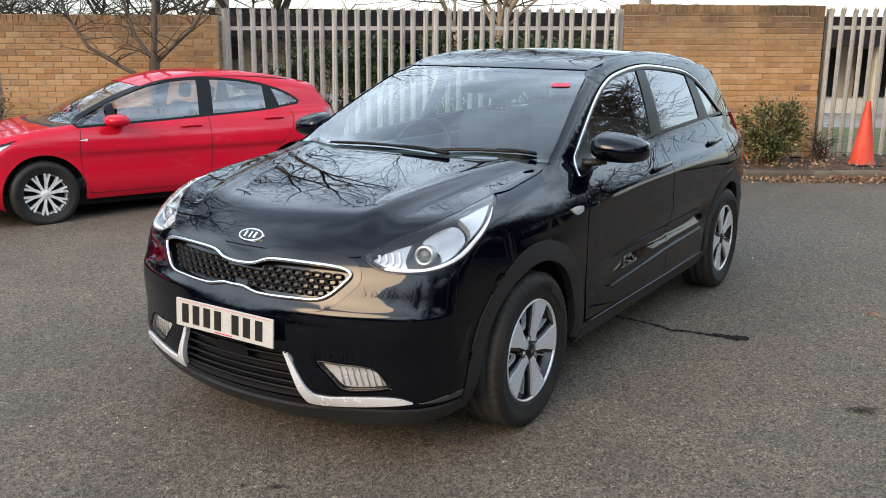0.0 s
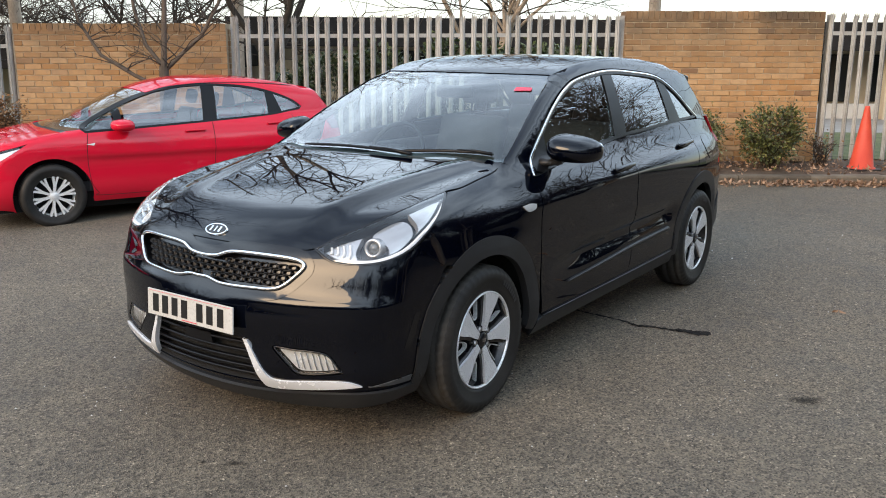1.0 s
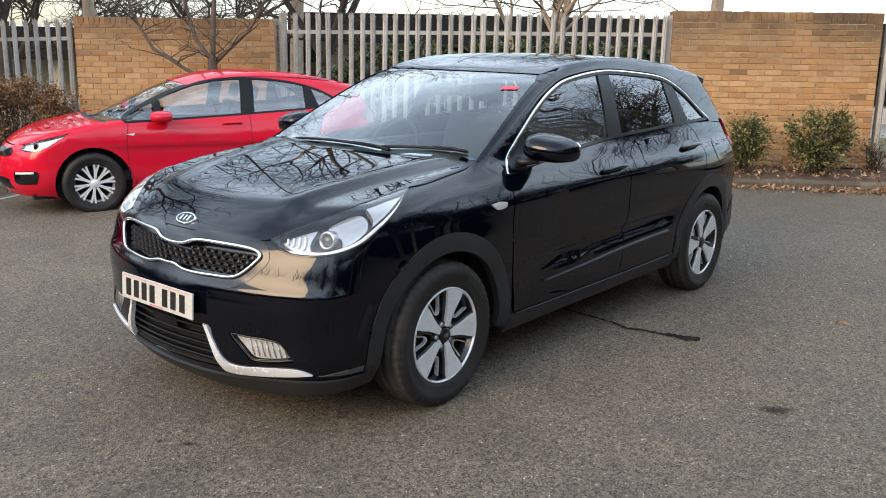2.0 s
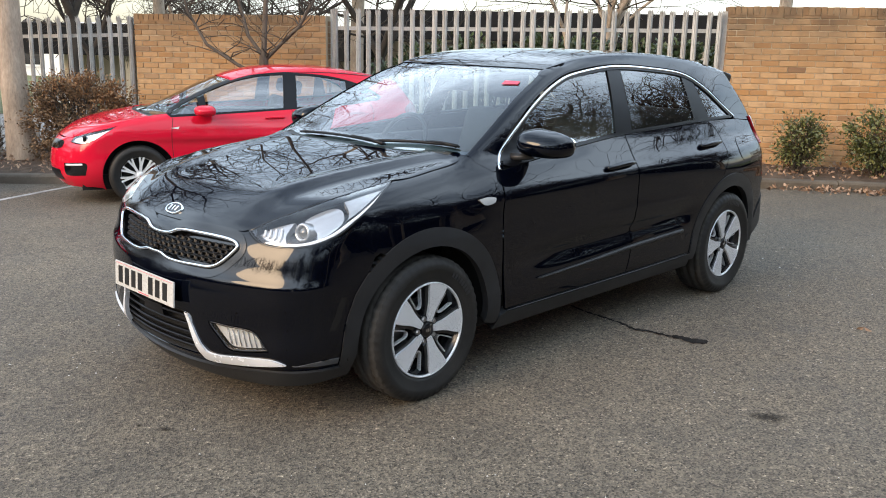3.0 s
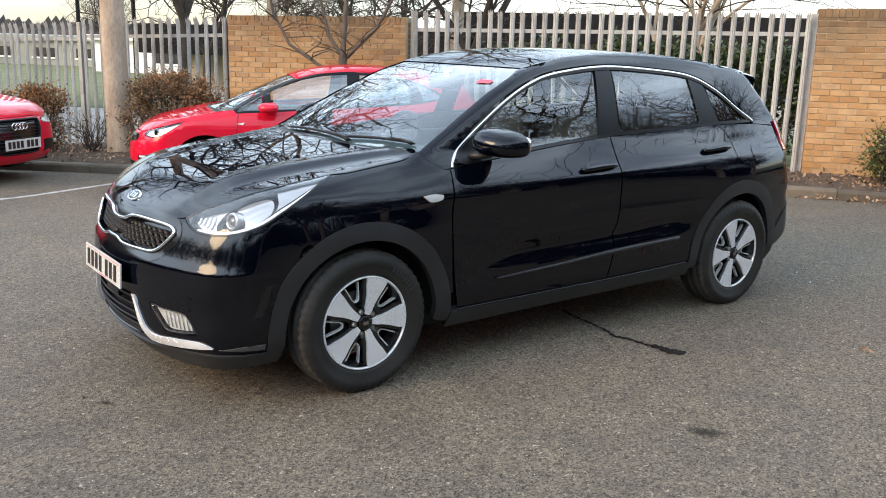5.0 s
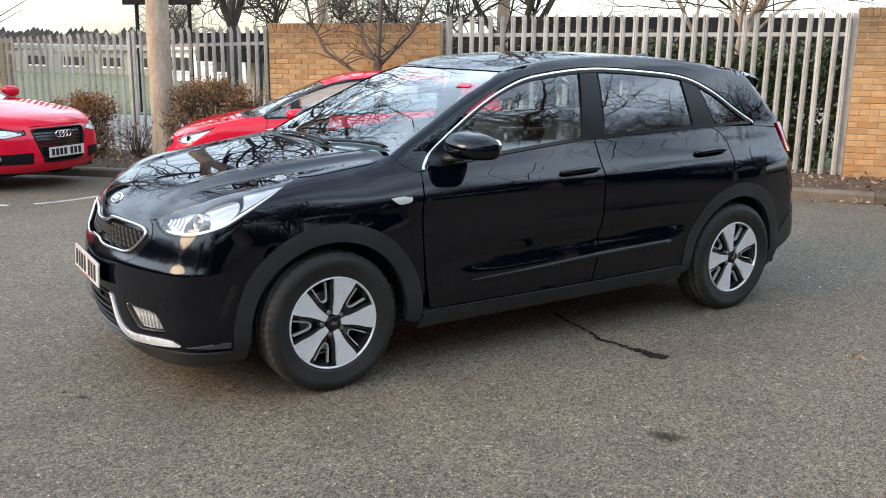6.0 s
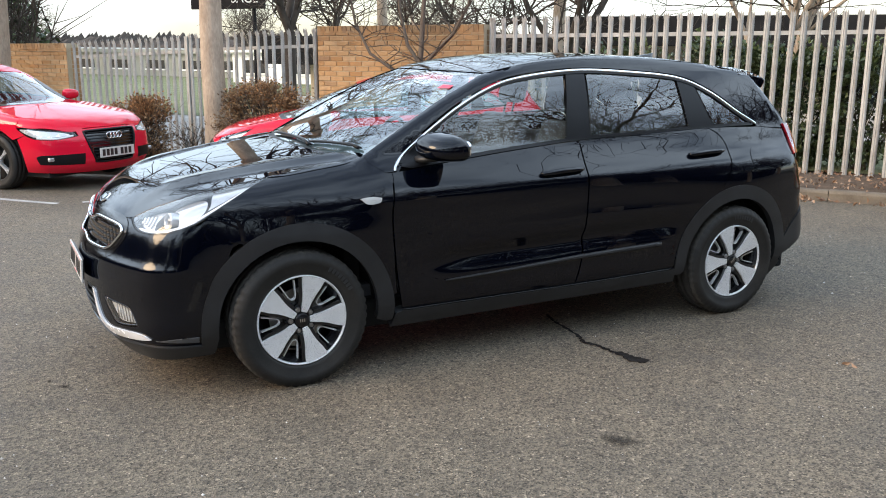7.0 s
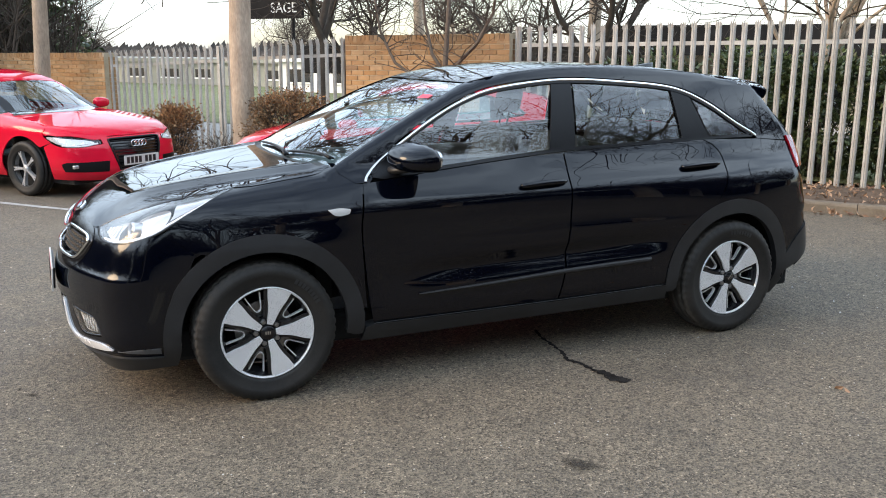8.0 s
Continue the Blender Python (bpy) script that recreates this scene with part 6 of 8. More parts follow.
    sheet("tailgate", B, "rear", loop(mirrored([(0.0, 0.30), (0.66, 0.30, 1), (0.74, 0.6), (0.70, 0.98), (0.58, 1.16), (0.50, 1.27, 1), (0.0, 1.30)])), RED_PAINT, body, grid=0.06, gap=0.0)
    sheet("rear_screen", B, "rear", loop(mirrored([(0.0, 0.98), (0.54, 1.0, 1), (0.45, 1.20, 1), (0.0, 1.22)])), DARK_GLASS, body, lift=0.004, thick=0.003, grid=0.06)
    sheet("roof_lining", B, "top", loop(mirrored([(0.0, -0.30), (0.50, -0.22), (0.53, 0.3), (0.52, 1.0), (0.44, 1.6), (0.0, 1.7)])), LINING, body, lift=-0.03, thick=0.01, gap=0.0, grid=0.08)
    part("underbody", box((-0.70, -1.9, 0.16), (0.70, 1.9, 0.32)), VOID, body)
    part("inner_nose", box((-0.58, -1.9, 0.3), (0.58, -1.2, 0.66)), VOID, body)
    part("dashboard", box((-0.68, -1.12, 0.75), (0.68, -0.62, 0.94), 0.05), TRIM_GREY, body, smooth=True)
    part("cabin_floor", box((-0.68, -1.0, 0.32), (0.68, 1.6, 0.42)), TRIM_GREY, body)
    for sgn in (-1, 1):
        part("door_lining", box((sgn * 0.68 - 0.03, -0.95, 0.32), (sgn * 0.68 + 0.03, 1.3, 0.93), 0.02), TRIM_GREY, body)
        part("wheel_housing", box((sgn * 0.62 - 0.10, -hub - 0.36, 0.25), (sgn * 0.62 + 0.03, -hub + 0.36, 0.70)), VOID, body)
        part("wheel_housing", box((sgn * 0.62 - 0.10, hub - 0.36, 0.25), (sgn * 0.62 + 0.03, hub + 0.36, 0.70)), VOID, body)
        spoked_wheel(body, Matrix.Translation((sgn * 0.765, -hub, 0.316)) @ pose(0, 0, 0, 0, 0, 0 if sgn > 0 else 180), 0.316, 0.205, 10, ALLOY_GREY, twin=True)
        spoked_wheel(body, Matrix.Translation((sgn * 0.765, hub, 0.316)) @ pose(0, 0, 0, 15, 0, 0 if sgn > 0 else 180), 0.316, 0.205, 10, ALLOY_GREY, twin=True)
        plain_seat(body, sgn * 0.36, 0.06, 0.44, 0.48)
        plain_seat(body, sgn * 0.36, 0.90, 0.46, 0.52)
    part("aerial", add_tube(bmesh.new(), [(0, 1.45, 1.37), (0, 1.52, 1.47)], [0.008, 0.004], 6), SATIN_BLACK, body)
    return body


red_hatchback(pose(-5.29, 1.772, -0.145, 0, 0, -21.5) @ Matrix.Diagonal((0.955, 0.955, 0.955, 1)))

SALOON = Body(
    side=spline((0.16, 0.79), (0.28, 0.87), (0.45, 0.905), (0.62, 0.900), (0.74, 0.898), (0.82, 0.875), (0.92, 0.82), (1.02, 0.76)),
    plan=spline((-2.35, -0.17), (-1.9, -0.055), (-1.4, -0.006), (-0.5, 0.0), (0.7, 0.0), (1.4, -0.01), (2.0, -0.06), (2.35, -0.13)),
    nose=spline((0.16, -2.22), (0.28, -2.33), (0.45, -2.35), (0.6, -2.33), (0.70, -2.27), (0.80, -2.15)),
    nose_bow=spline((0.2, 0.36), (0.6, 0.38), (0.9, 0.40)),
    tail=spline((0.2, 2.2), (0.4, 2.34), (0.7, 2.33), (0.95, 2.28)),
    tail_bow=0.25,
    hood=spline((-2.3, 0.70), (-2.1, 0.785), (-1.8, 0.850), (-1.4, 0.905), (-1.05, 0.94), (-0.6, 0.955), (0.5, 0.98), (1.4, 1.02), (2.3, 1.03)),
    hood_drop=0.05,
    green=spline((0.82, 0.81), (0.97, 0.755), (1.15, 0.68), (1.30, 0.61), (1.40, 0.54)),
    green_plan=spline((-1.0, -0.02), (-0.4, 0.0), (0.6, 0.0), (1.4, -0.05), (1.9, -0.12)),
    roof=spline((-1.3, 0.84), (-1.0, 0.965), (-0.6, 1.155), (-0.25, 1.31), (0.1, 1.40), (0.5, 1.43), (0.9, 1.405), (1.3, 1.31), (1.7, 1.15), (2.0, 1.03)),
    roof_bow=0.22,
    roof_drop=0.10,
    back=spline((0.8, 2.2), (1.0, 2.1), (1.2, 2.0), (1.4, 1.9)),
    back_bow=0.2,
)


def red_saloon(m):
    B, hub = SALOON, 1.405
    body = thing("car", m, "bright red saloon with black grille, parked on asphalt", "car")
    lo = np.concatenate([
        loop([(-0.90, 0.945, 1), (-0.62, 1.09), (-0.30, 1.225), (0.05, 1.315), (0.5, 1.345), (0.95, 1.305), (1.35, 1.18), (1.62, 1.06, 1)], closed=False),
        loop([(1.55, 1.02, 1), (0.8, 0.985), (0.0, 0.955), (-0.84, 0.918, 1)], closed=False),
    ])
    screen = [(0.70, -1.03), (0.655, -0.85), (0.60, -0.60), (0.56, -0.42), (0.52, -0.24)]
    rails = [(0.54, -0.05), (0.55, 0.25), (0.54, 0.8), (0.50, 1.2)]
    edge = side_line(seen_above(B, screen + rails)) + [(1.6, 1.09), (1.85, 1.03)]
    lamp_low = [(21.5, 0.625), (32, 0.595), (42, 0.600), (48, 0.640), (52.5, 0.715)]
    lamp_top = [(22.5, 0.668), (30, 0.688), (43, 0.714), (52.5, 0.715)]
    shut = [(0.80, -1.75), (0.80, -1.55), (0.785, -1.30), (0.74, -1.08)]

    def flank(flip):
        outer = np.concatenate([loop(edge, closed=False), loop([(2.05, 0.99), (2.12, 0.80), (2.12, 0.55), (2.05, 0.32, 1)], closed=False), ring(hub, 0.32, 0.372, 30, 4, 176), [(1.0, 0.22), (-1.0, 0.21)], ring(-hub, 0.32, 0.382, 30, -10, 128), loop([(-1.70, 0.585, 1), (*side_line(seen_ahead(B, lamp_low[3:4]))[0], 1), *side_line(seen_ahead(B, lamp_low[4:])), *side_line(seen_above(B, shut))], closed=False)])
        sheet("body_side", B, "side", outer, RED_PAINT, body, holes=[lo], gap=0.0, flip=flip, grid=0.06)
        sheet("side_window", B, "side", shrink(lo, 0.02), DARK_GLASS, body, flip=flip, lift=-0.006, thick=0.003, grid=0.06)
        sheet("window_seal", B, "side", lo, SATIN_BLACK, body, holes=[shrink(lo, 0.024)], flip=flip, lift=0.0, gap=0.0, grid=0.03)
        for line in ([(-0.92, 0.90), (-0.95, 0.6), (-0.92, 0.35)], [(0.25, 0.96), (0.24, 0.6), (0.2, 0.30)]):
            ribbon("door_seam", B, "side", loop(line, closed=False), 0.006, 0.0012, VOID, body, flip)
        lamp = loop([(21.5, 0.625, 1), *lamp_low[1:-1], (52.5, 0.715, 1), *lamp_top[-2:0:-1], (22.5, 0.668, 1)])
        bowl = sheet("headlight", B, "front", lamp, GLOSS_BLACK, body, lift=-0.05, thick=-0.045, flip=flip, gap=0.0, grid=0.04, label="clear xenon headlight")
        sheet("reflector", B, "front", loop([(25, 0.640), (32, 0.622), (41, 0.612), (47.5, 0.65), (51, 0.704), (42, 0.70), (30, 0.676)]), FOG_BOWL, bowl, lift=-0.014, thick=0.02, flip=flip, grid=0.03)
        ribbon("light_strip", B, "front", loop([(23.5, 0.632), (32, 0.606), (42, 0.611)], closed=False), 0.022, 0.008, WHITE_PLASTIC, bowl, flip, lift=-0.012)
        sheet("lens", B, "front", lamp, LENS, bowl, lift=-0.002, thick=0.003, flip=flip, grid=0.04)
        fog = loop([(18.5, 0.425, 1), (40, 0.42, 1), (42.5, 0.395), (41, 0.315, 1), (19, 0.30, 1)], 4)
        pod = sheet("side_intake", B, "front", fog, SATIN_BLACK, body, lift=0.003, thick=0.006, flip=flip, gap=0.0, grid=0.04)
        at = B.onto([(35, 0.372)], "front")[0] * ((-1 if flip else 1), 1, 1)
        part("fog_lamp", box(at + (-0.05, -0.012, -0.022), at + (0.05, 0.03, 0.022), 0.01), REFLECTOR, pod)
        mirror_shell(body, flip, 0.93, -0.60, 0.985, RED_PAINT)

    side_pair(flank)
    lip = B.onto([(a, 0.70) for a in (0, 8, 16)], "front")
    half = [(float(q[0]), float(q[1])) for q in lip] + plan_line(seen_ahead(B, lamp_top)) + [*shut[:-1], (0.74, -1.08, 1), (0.45, -1.13), (0.0, -1.17)]
    sheet("bonnet", B, "top", loop(mirrored(half)), RED_PAINT, body, grid=0.05)
    sheet("windscreen", B, "top", loop(mirrored([(0.0, -1.12), (0.42, -1.08), (0.70, -1.02, 1), *screen[1:-1], (0.52, -0.24, 1), (0.3, -0.275), (0.0, -0.295)])), SCREEN_GLASS, body, lift=-0.003, thick=0.004, grid=0.05)
    sheet("cowl", B, "top", loop(mirrored([(0.0, -1.19), (0.5, -1.15), (0.76, -1.07, 1), (0.70, -0.98, 1), (0.42, -1.07), (0.0, -1.105)])), PLASTIC, body, lift=-0.012, thick=0.02, gap=0.0)
    sheet("roof", B, "top", loop(mirrored([(0.0, -0.285), (0.3, -0.265), (0.52, -0.24, 1), *rails[:-1], (0.50, 1.2, 1), (0.0, 1.3)])), RED_PAINT, body, grid=0.06, gap=0.0)
    sheet("boot", B, "top", loop(mirrored([(0.0, 1.31), (0.49, 1.21, 1), (0.62, 1.9), (0.62, 2.15, 1), (0.0, 2.2)])), RED_PAINT, body, grid=0.08, gap=0.0)
    grille_half = [(0.0, 0.682), (12, 0.680), (17.5, 0.672), (18.2, 0.64), (16.2, 0.50), (13.5, 0.345), (12, 0.305), (0.0, 0.30)]
    nose_half = [(0.0, 0.19), (20, 0.195), (38, 0.21), (48.5, 0.215, 1), (50, 0.42), (52.8, 0.59, 1), (48, 0.638, 1), (42, 0.597), (32, 0.592), (21.0, 0.622, 1), (22.0, 0.690, 1), (10, 0.697), (0.0, 0.697)]
    front = loop(mirrored(grille_half))
    sheet("front_bumper", B, "front", loop(mirrored(nose_half)), RED_PAINT, body, holes=[front], grid=0.05)
    grill = sheet("grille", B, "front", front, GLOSS_BLACK, body, lift=-0.02, thick=-0.02, gap=0.0, grid=0.04, label="black trapezoid grille")
    ribbon("grille_frame", B, "front", shrink(front * (DEG, 1), 0.008) / (DEG, 1), 0.02, 0.008, SATIN_BLACK, grill, closed=True)
    for z in np.arange(0.37, 0.67, 0.035):
        w = 11.5 + 18 * (z - 0.36)
        ribbon("slat", B, "front", [(a, z) for a in np.linspace(-w, w, 12)], 0.010, 0.008, SATIN_BLACK, grill, lift=-0.014)
    for k in range(4):
        p = B.onto([((k - 1.5) * 2.35, 0.605)], "front")[0]
        bm = bmesh.new()
        add_tube(bm, [(p[0] + 0.036 * math.cos(a), p[1] - 0.012, p[2] + 0.036 * math.sin(a)) for a in np.linspace(0, 2 * math.pi, 25)], 0.006, 6, caps=False)
        part("badge_ring", bm, CHROME, grill, smooth=True)
    pl = part("number_plate", box((-0.26, -0.005, -0.0555), (0.26, 0.005, 0.0555), 0.002), PLATE_WHITE, body, "white number plate with dark bars")
    pl.matrix_local = Matrix.Translation((0.0, -2.372, 0.415))
    for x in (-0.206, -0.146, -0.086, -0.026, 0.067, 0.127, 0.190):
        part("bar", box((x - 0.021, -0.0072, -0.038), (x + 0.021, -0.005, 0.038)), PLATE_BLACK, pl)
    part("plate_mount", box((-0.2, 0.005, -0.05), (0.2, 0.04, 0.05)), SATIN_BLACK, pl)
    sheet("roof_lining", B, "top", loop(mirrored([(0.0, -0.25), (0.49, -0.18), (0.52, 0.3), (0.50, 0.9), (0.46, 1.1), (0.0, 1.2)])), TRIM_GREY, body, lift=-0.03, thick=0.01, gap=0.0, grid=0.08)
    part("underbody", box((-0.72, -2.05, 0.16), (0.72, 2.0, 0.32)), VOID, body)
    part("inner_nose", box((-0.58, -2.05, 0.3), (0.58, -1.2, 0.64)), VOID, body)
    part("dashboard", box((-0.68, -1.02, 0.72), (0.68, -0.55, 0.90), 0.05), TRIM_GREY, body, smooth=True)
    part("cabin_floor", box((-0.68, -1.0, 0.32), (0.68, 1.6, 0.42)), TRIM_GREY, body)
    for sgn in (-1, 1):
        for y in (-hub, hub):
            part("wheel_housing", box((sgn * 0.62 - 0.10, y - 0.37, 0.25), (sgn * 0.62 + 0.03, y + 0.37, 0.72)), VOID, body)
            spoked_wheel(body, Matrix.Translation((sgn * 0.79, y, 0.32)) @ pose(0, 0, 0, 28, 0, 0 if sgn > 0 else 180), 0.32, 0.248, 5, DARK_ROTOR, twin=True)
        plain_seat(body, sgn * 0.36, 0.10, 0.42, 0.48)
    return body


DARK_ROTOR = varied("grey_alloy", (0.40, 0.40, 0.41), (0.55, 0.55, 0.56), 0.3, 9, 120, 0.05, 0.0005, metal=0.5)
_at = SITE.inverted() @ Vector((-7.6, -2.2, 0))
red_saloon(pose(-9.127, -2.538, float(ground_height(_at.x, _at.y)), 0, 0, 126) @ Matrix.Diagonal((1.06, 1.06, 1.06, 1)))

# ---------------------------------------------------------------- trees, bushes, hedges
class Tubes:
    """Collects tapered tubes into one mesh."""

    def __init__(self):
        self.verts, self.faces = [], []

    def tube(self, pts, radii, sides):
        base = len(self.verts)
        side = None
        for i, p in enumerate(pts):
            t = (pts[min(i + 1, len(pts) - 1)] - pts[max(i - 1, 0)])
            if t.length < 1e-6:
                t = Vector((0, 0, 1))
            t.normalize()
            if side is None:
                side = t.orthogonal().normalized()
            side = (side - t * side.dot(t)).normalized()
            up = t.cross(side)
            for k in range(sides):
                a = 2 * math.pi * k / sides
                self.verts.append(p + radii[i] * (math.cos(a) * side + math.sin(a) * up))
        for i in range(len(pts) - 1):
            for k in range(sides):
                a, b = base + i * sides + k, base + i * sides + (k + 1) % sides
                self.faces.append((a, b, b + sides, a + sides))


def tree_meshes(seed, height, r0, fork, spread=0.6, levels=6, lean=(0, 0), density=1.0, droop=0.0, kids=3):
    """Wood and twigs of a bare tree that forks first at a height."""
    g = random.Random(seed)
    wood, twigs = Tubes(), Tubes()

    def grow(p, way, length, r, level):
        n = 5 if level == 0 else 4
        pts, radii = [p.copy()], [r * (1.25 if level == 0 else 1.0)]
        taper = 0.72 if level else 0.80
        for k in range(n):
            bend = Vector((g.gauss(0, 1), g.gauss(0, 1), g.gauss(0, 0.6))) * (0.02 if level == 0 else 0.20)
            lift = Vector((0, 0, 0.06 if level < 3 else 0.02 - droop))
            way = (way + bend + lift).normalized()
            p = p + way * length / n
            pts.append(p.copy())
            radii.append(r * (1 - (1 - taper) * (k + 1) / n))
        (wood if level < 2 else twigs).tube(pts, radii, (10, 8, 5, 4, 3, 3, 3)[level])
        if level == levels - 1:
            return
        ends = kids if level < 2 else 2
        for c in range(ends):
            turn = g.uniform(0, 2 * math.pi) if c == 0 else turn + 2 * math.pi / ends + g.uniform(-0.5, 0.5)
            side = way.orthogonal().normalized()
            out = (side * math.cos(turn) + way.cross(side) * math.sin(turn)).normalized()
            a = g.uniform(0.5, 1.1) * spread
            grow(p, (way * math.cos(a) + out * math.sin(a)).normalized(), length * g.uniform(0.62, 0.86) if level else (height - fork) * g.uniform(0.30, 0.40), radii[-1] * g.uniform(0.62, 0.82), level + 1)
        shoots = int((0, 2, 3, 3, 2, 0, 0)[level] * density + g.random())
        for c in range(shoots):
            i = g.randint(1, n - 1)
            side = way.orthogonal().normalized()
            turn = g.uniform(0, 2 * math.pi)
            out = (side * math.cos(turn) + way.cross(side) * math.sin(turn)).normalized()
            grow(pts[i].copy(), (way * 0.5 + out).normalized(), length * g.uniform(0.45, 0.75), radii[i] * g.uniform(0.4, 0.6), min(level + 2, levels - 1))

    grow(Vector((0, 0, -0.15)), Vector((lean[0], lean[1], 1)).normalized(), fork + 0.15, r0, 0)
    return wood, twigs


def bare_tree(m, label, seed, height, r0, fork, bark=None, **more):
    wood, twigs = tree_meshes(seed, height, r0, fork, **more)
    tree = thing("tree", m, label, "tree")
    mesh_object("trunk", wood.verts, wood.faces, bark or BARK, tree)
    mesh_object("crown", twigs.verts, twigs.faces, TWIG, tree)
    return tree


def site(s, d, z=None, turn=0.0):
    z = float(bed_height(s, d)) - 0.1 if z is None else z
    return SITE @ Matrix.Translation((s, d, z)) @ pose(0, 0, 0, 0, 0, turn)


bare_tree(site(-6.95, 6.05, -0.16), "tall bare tree with smooth grey-brown trunk in the bed", 3, 9.8, 0.19, 3.4, lean=(-0.10, 0.02), spread=0.60, density=2.0, levels=7)
bare_tree(site(-8.3, 9.8, -0.4), "dark bare tree with gnarled branches behind the fence", 21, 6.8, 0.14, 2.2, spread=0.85, density=1.6, bark=TWIG)
bare_tree(site(-12.15, 6.35, -0.42), "bare tree with pale straight trunk before the wall", 5, 10.0, 0.15, 4.1, density=1.8, spread=0.56, lean=(0.15, 0), levels=7)
twig_tree = bare_tree(site(-2.9, 10.2, -0.1), "bare twiggy tree with dense crown behind the fence", 8, 6.0, 0.12, 1.35, spread=0.95, density=1.7, bark=TWIG)
for s, d, turn, k in ((-5.2, 12.8, 140, 0.8), (-9.9, 13.2, 30, 0.9)):
    copy_thing(twig_tree, site(s, d, -0.15, turn) @ Matrix.Diagonal((k, k, k, 1)))


def many_stemmed(m, label, seed):
    """Slim pale stems that fan out from one root."""
    g = random.Random(seed)
    top = thing("tree", m, label, "tree")
    for _ in range(6):
        a = g.uniform(0, 2 * math.pi)
        w, t = tree_meshes(g.randint(0, 999), 6.5, 0.045, 1.9, spread=0.5, levels=6, lean=(0.22 * math.cos(a), 0.22 * math.sin(a)), density=1.2)
        mesh_object("stem", w.verts, w.faces, BARK, top)
        mesh_object("crown", t.verts, t.faces, TWIG, top)
    return top


many_stemmed(site(0.75, 9.2, -0.1), "bare tree of several slim pale stems behind the fence", 15)


def small_tree(m, label, seed):
    """A slim tree whose trunk splits low, one limb reaching out to the side."""
    g = random.Random(seed)
    top = thing("tree", m, label, "tree")
    t = Tubes()
    V = Vector
    t.tube([V((0, 0, -0.1)), V((0.01, 0, 0.5)), V((-0.01, 0, 1.0)), V((0.0, 0, 1.42))], [0.085, 0.075, 0.068, 0.060], 10)
    mesh_object("trunk", t.verts, t.faces, SLIM_BARK, top)
    limbs = (
        ([(0, 0, 1.12), (-0.35, -0.05, 1.30), (-0.75, -0.08, 1.55), (-1.0, -0.05, 1.95), (-1.15, 0.0, 2.5), (-1.4, 0.1, 3.3), (-1.5, 0.0, 4.2)], 0.034),
        ([(0, 0, 1.42), (0.03, 0, 1.9), (0.06, 0.02, 2.5), (0.0, 0.05, 3.2), (0.1, -0.1, 4.1), (0.0, 0.0, 5.2)], 0.050),
        ([(0, 0, 1.40), (-0.22, 0.03, 1.68), (-0.34, 0.05, 2.1), (-0.42, 0.05, 2.8), (-0.65, 0.2, 3.7), (-0.6, 0.3, 4.6)], 0.036),
        ([(0.01, 0, 1.36), (0.25, -0.03, 1.58), (0.50, -0.05, 1.80), (0.72, 0, 2.2), (0.8, 0.02, 2.8), (1.1, -0.1, 3.6), (1.15, -0.2, 4.5)], 0.038),
    )
    fine = Tubes()
    for pts, r in limbs:
        limb = Tubes()
        q = [V(p) for p in pts]
        radii = [0.78 * r * (1 - 0.6 * k / (len(q) - 1)) for k in range(len(q))]
        limb.tube(q, radii, 7)
        mesh_object("limb", limb.verts, limb.faces, SLIM_BARK, top)
        for k in range(1, len(q)):
            for _ in range(4 if k < 3 else 9):
                p = q[k - 1].lerp(q[k], g.random())
                way = (V((g.gauss(0, 1), g.gauss(0, 0.6), g.uniform(0.1, 1.2)))).normalized()
                for level in range(3):
                    n = p + way * g.uniform(0.25, 0.5)
                    fine.tube([p, p.lerp(n, 0.5) + V((g.gauss(0, 0.03), g.gauss(0, 0.03), 0.02)), n], [0.010 / (level + 1), 0.007 / (level + 1), 0.004 / (level + 1)], 4)
                    p, way = n, (way + V((g.gauss(0, 0.6), g.gauss(0, 0.5), g.gauss(0.2, 0.4)))).normalized()
    mesh_object("crown", fine.verts, fine.faces, TWIG, top)
    return top


small_tree(site(-3.56, 6.25, -0.10), "slim bare tree forking before the brick wall", 4)

# the yard's other side: a row of tall bare trees that the car's paint and glass mirror
tall = bare_tree(pose(11.5, -2.5, -0.1), "tall bare tree with wide crown across the yard", 31, 9.0, 0.20, 2.0, spread=0.80, density=3.0, levels=7)
tall_b = bare_tree(pose(12.5, 4.0, -0.1), "tall bare tree with forked crown across the yard", 47, 9.2, 0.21, 2.2, spread=0.76, density=3.0, levels=7)
for _t in (tall, tall_b):
    tagged(_t, group="tall bare trees")
for src, x, y, turn, k in ((tall_b, 11.0, -8.5, 120, 0.95), (tall, 13.0, 9.5, 200, 1.05), (tall, 12.0, -19.0, 70, 1.0), (tall_b, 4.0, -30.0, 250, 0.95), (tall, 9.6, 0.4, 130, 0.95), (tall_b, 10.4, 8.8, 215, 1.0), (tall, 7.6, 14.6, 330, 1.0), (tall_b, 17.0, 0.5, 20, 1.1), (tall, 15.5, 15.0, 160, 1.0), (tall_b, 9.0, 6.6, 80, 0.95), (tall, 8.6, 3.2, 15, 0.85), (tall_b, 8.2, 11.0, 265, 0.95)):
    copy_thing(src, pose(x, y, -0.1, 0, 0, turn) @ Matrix.Diagonal((k, k, k, 1)))
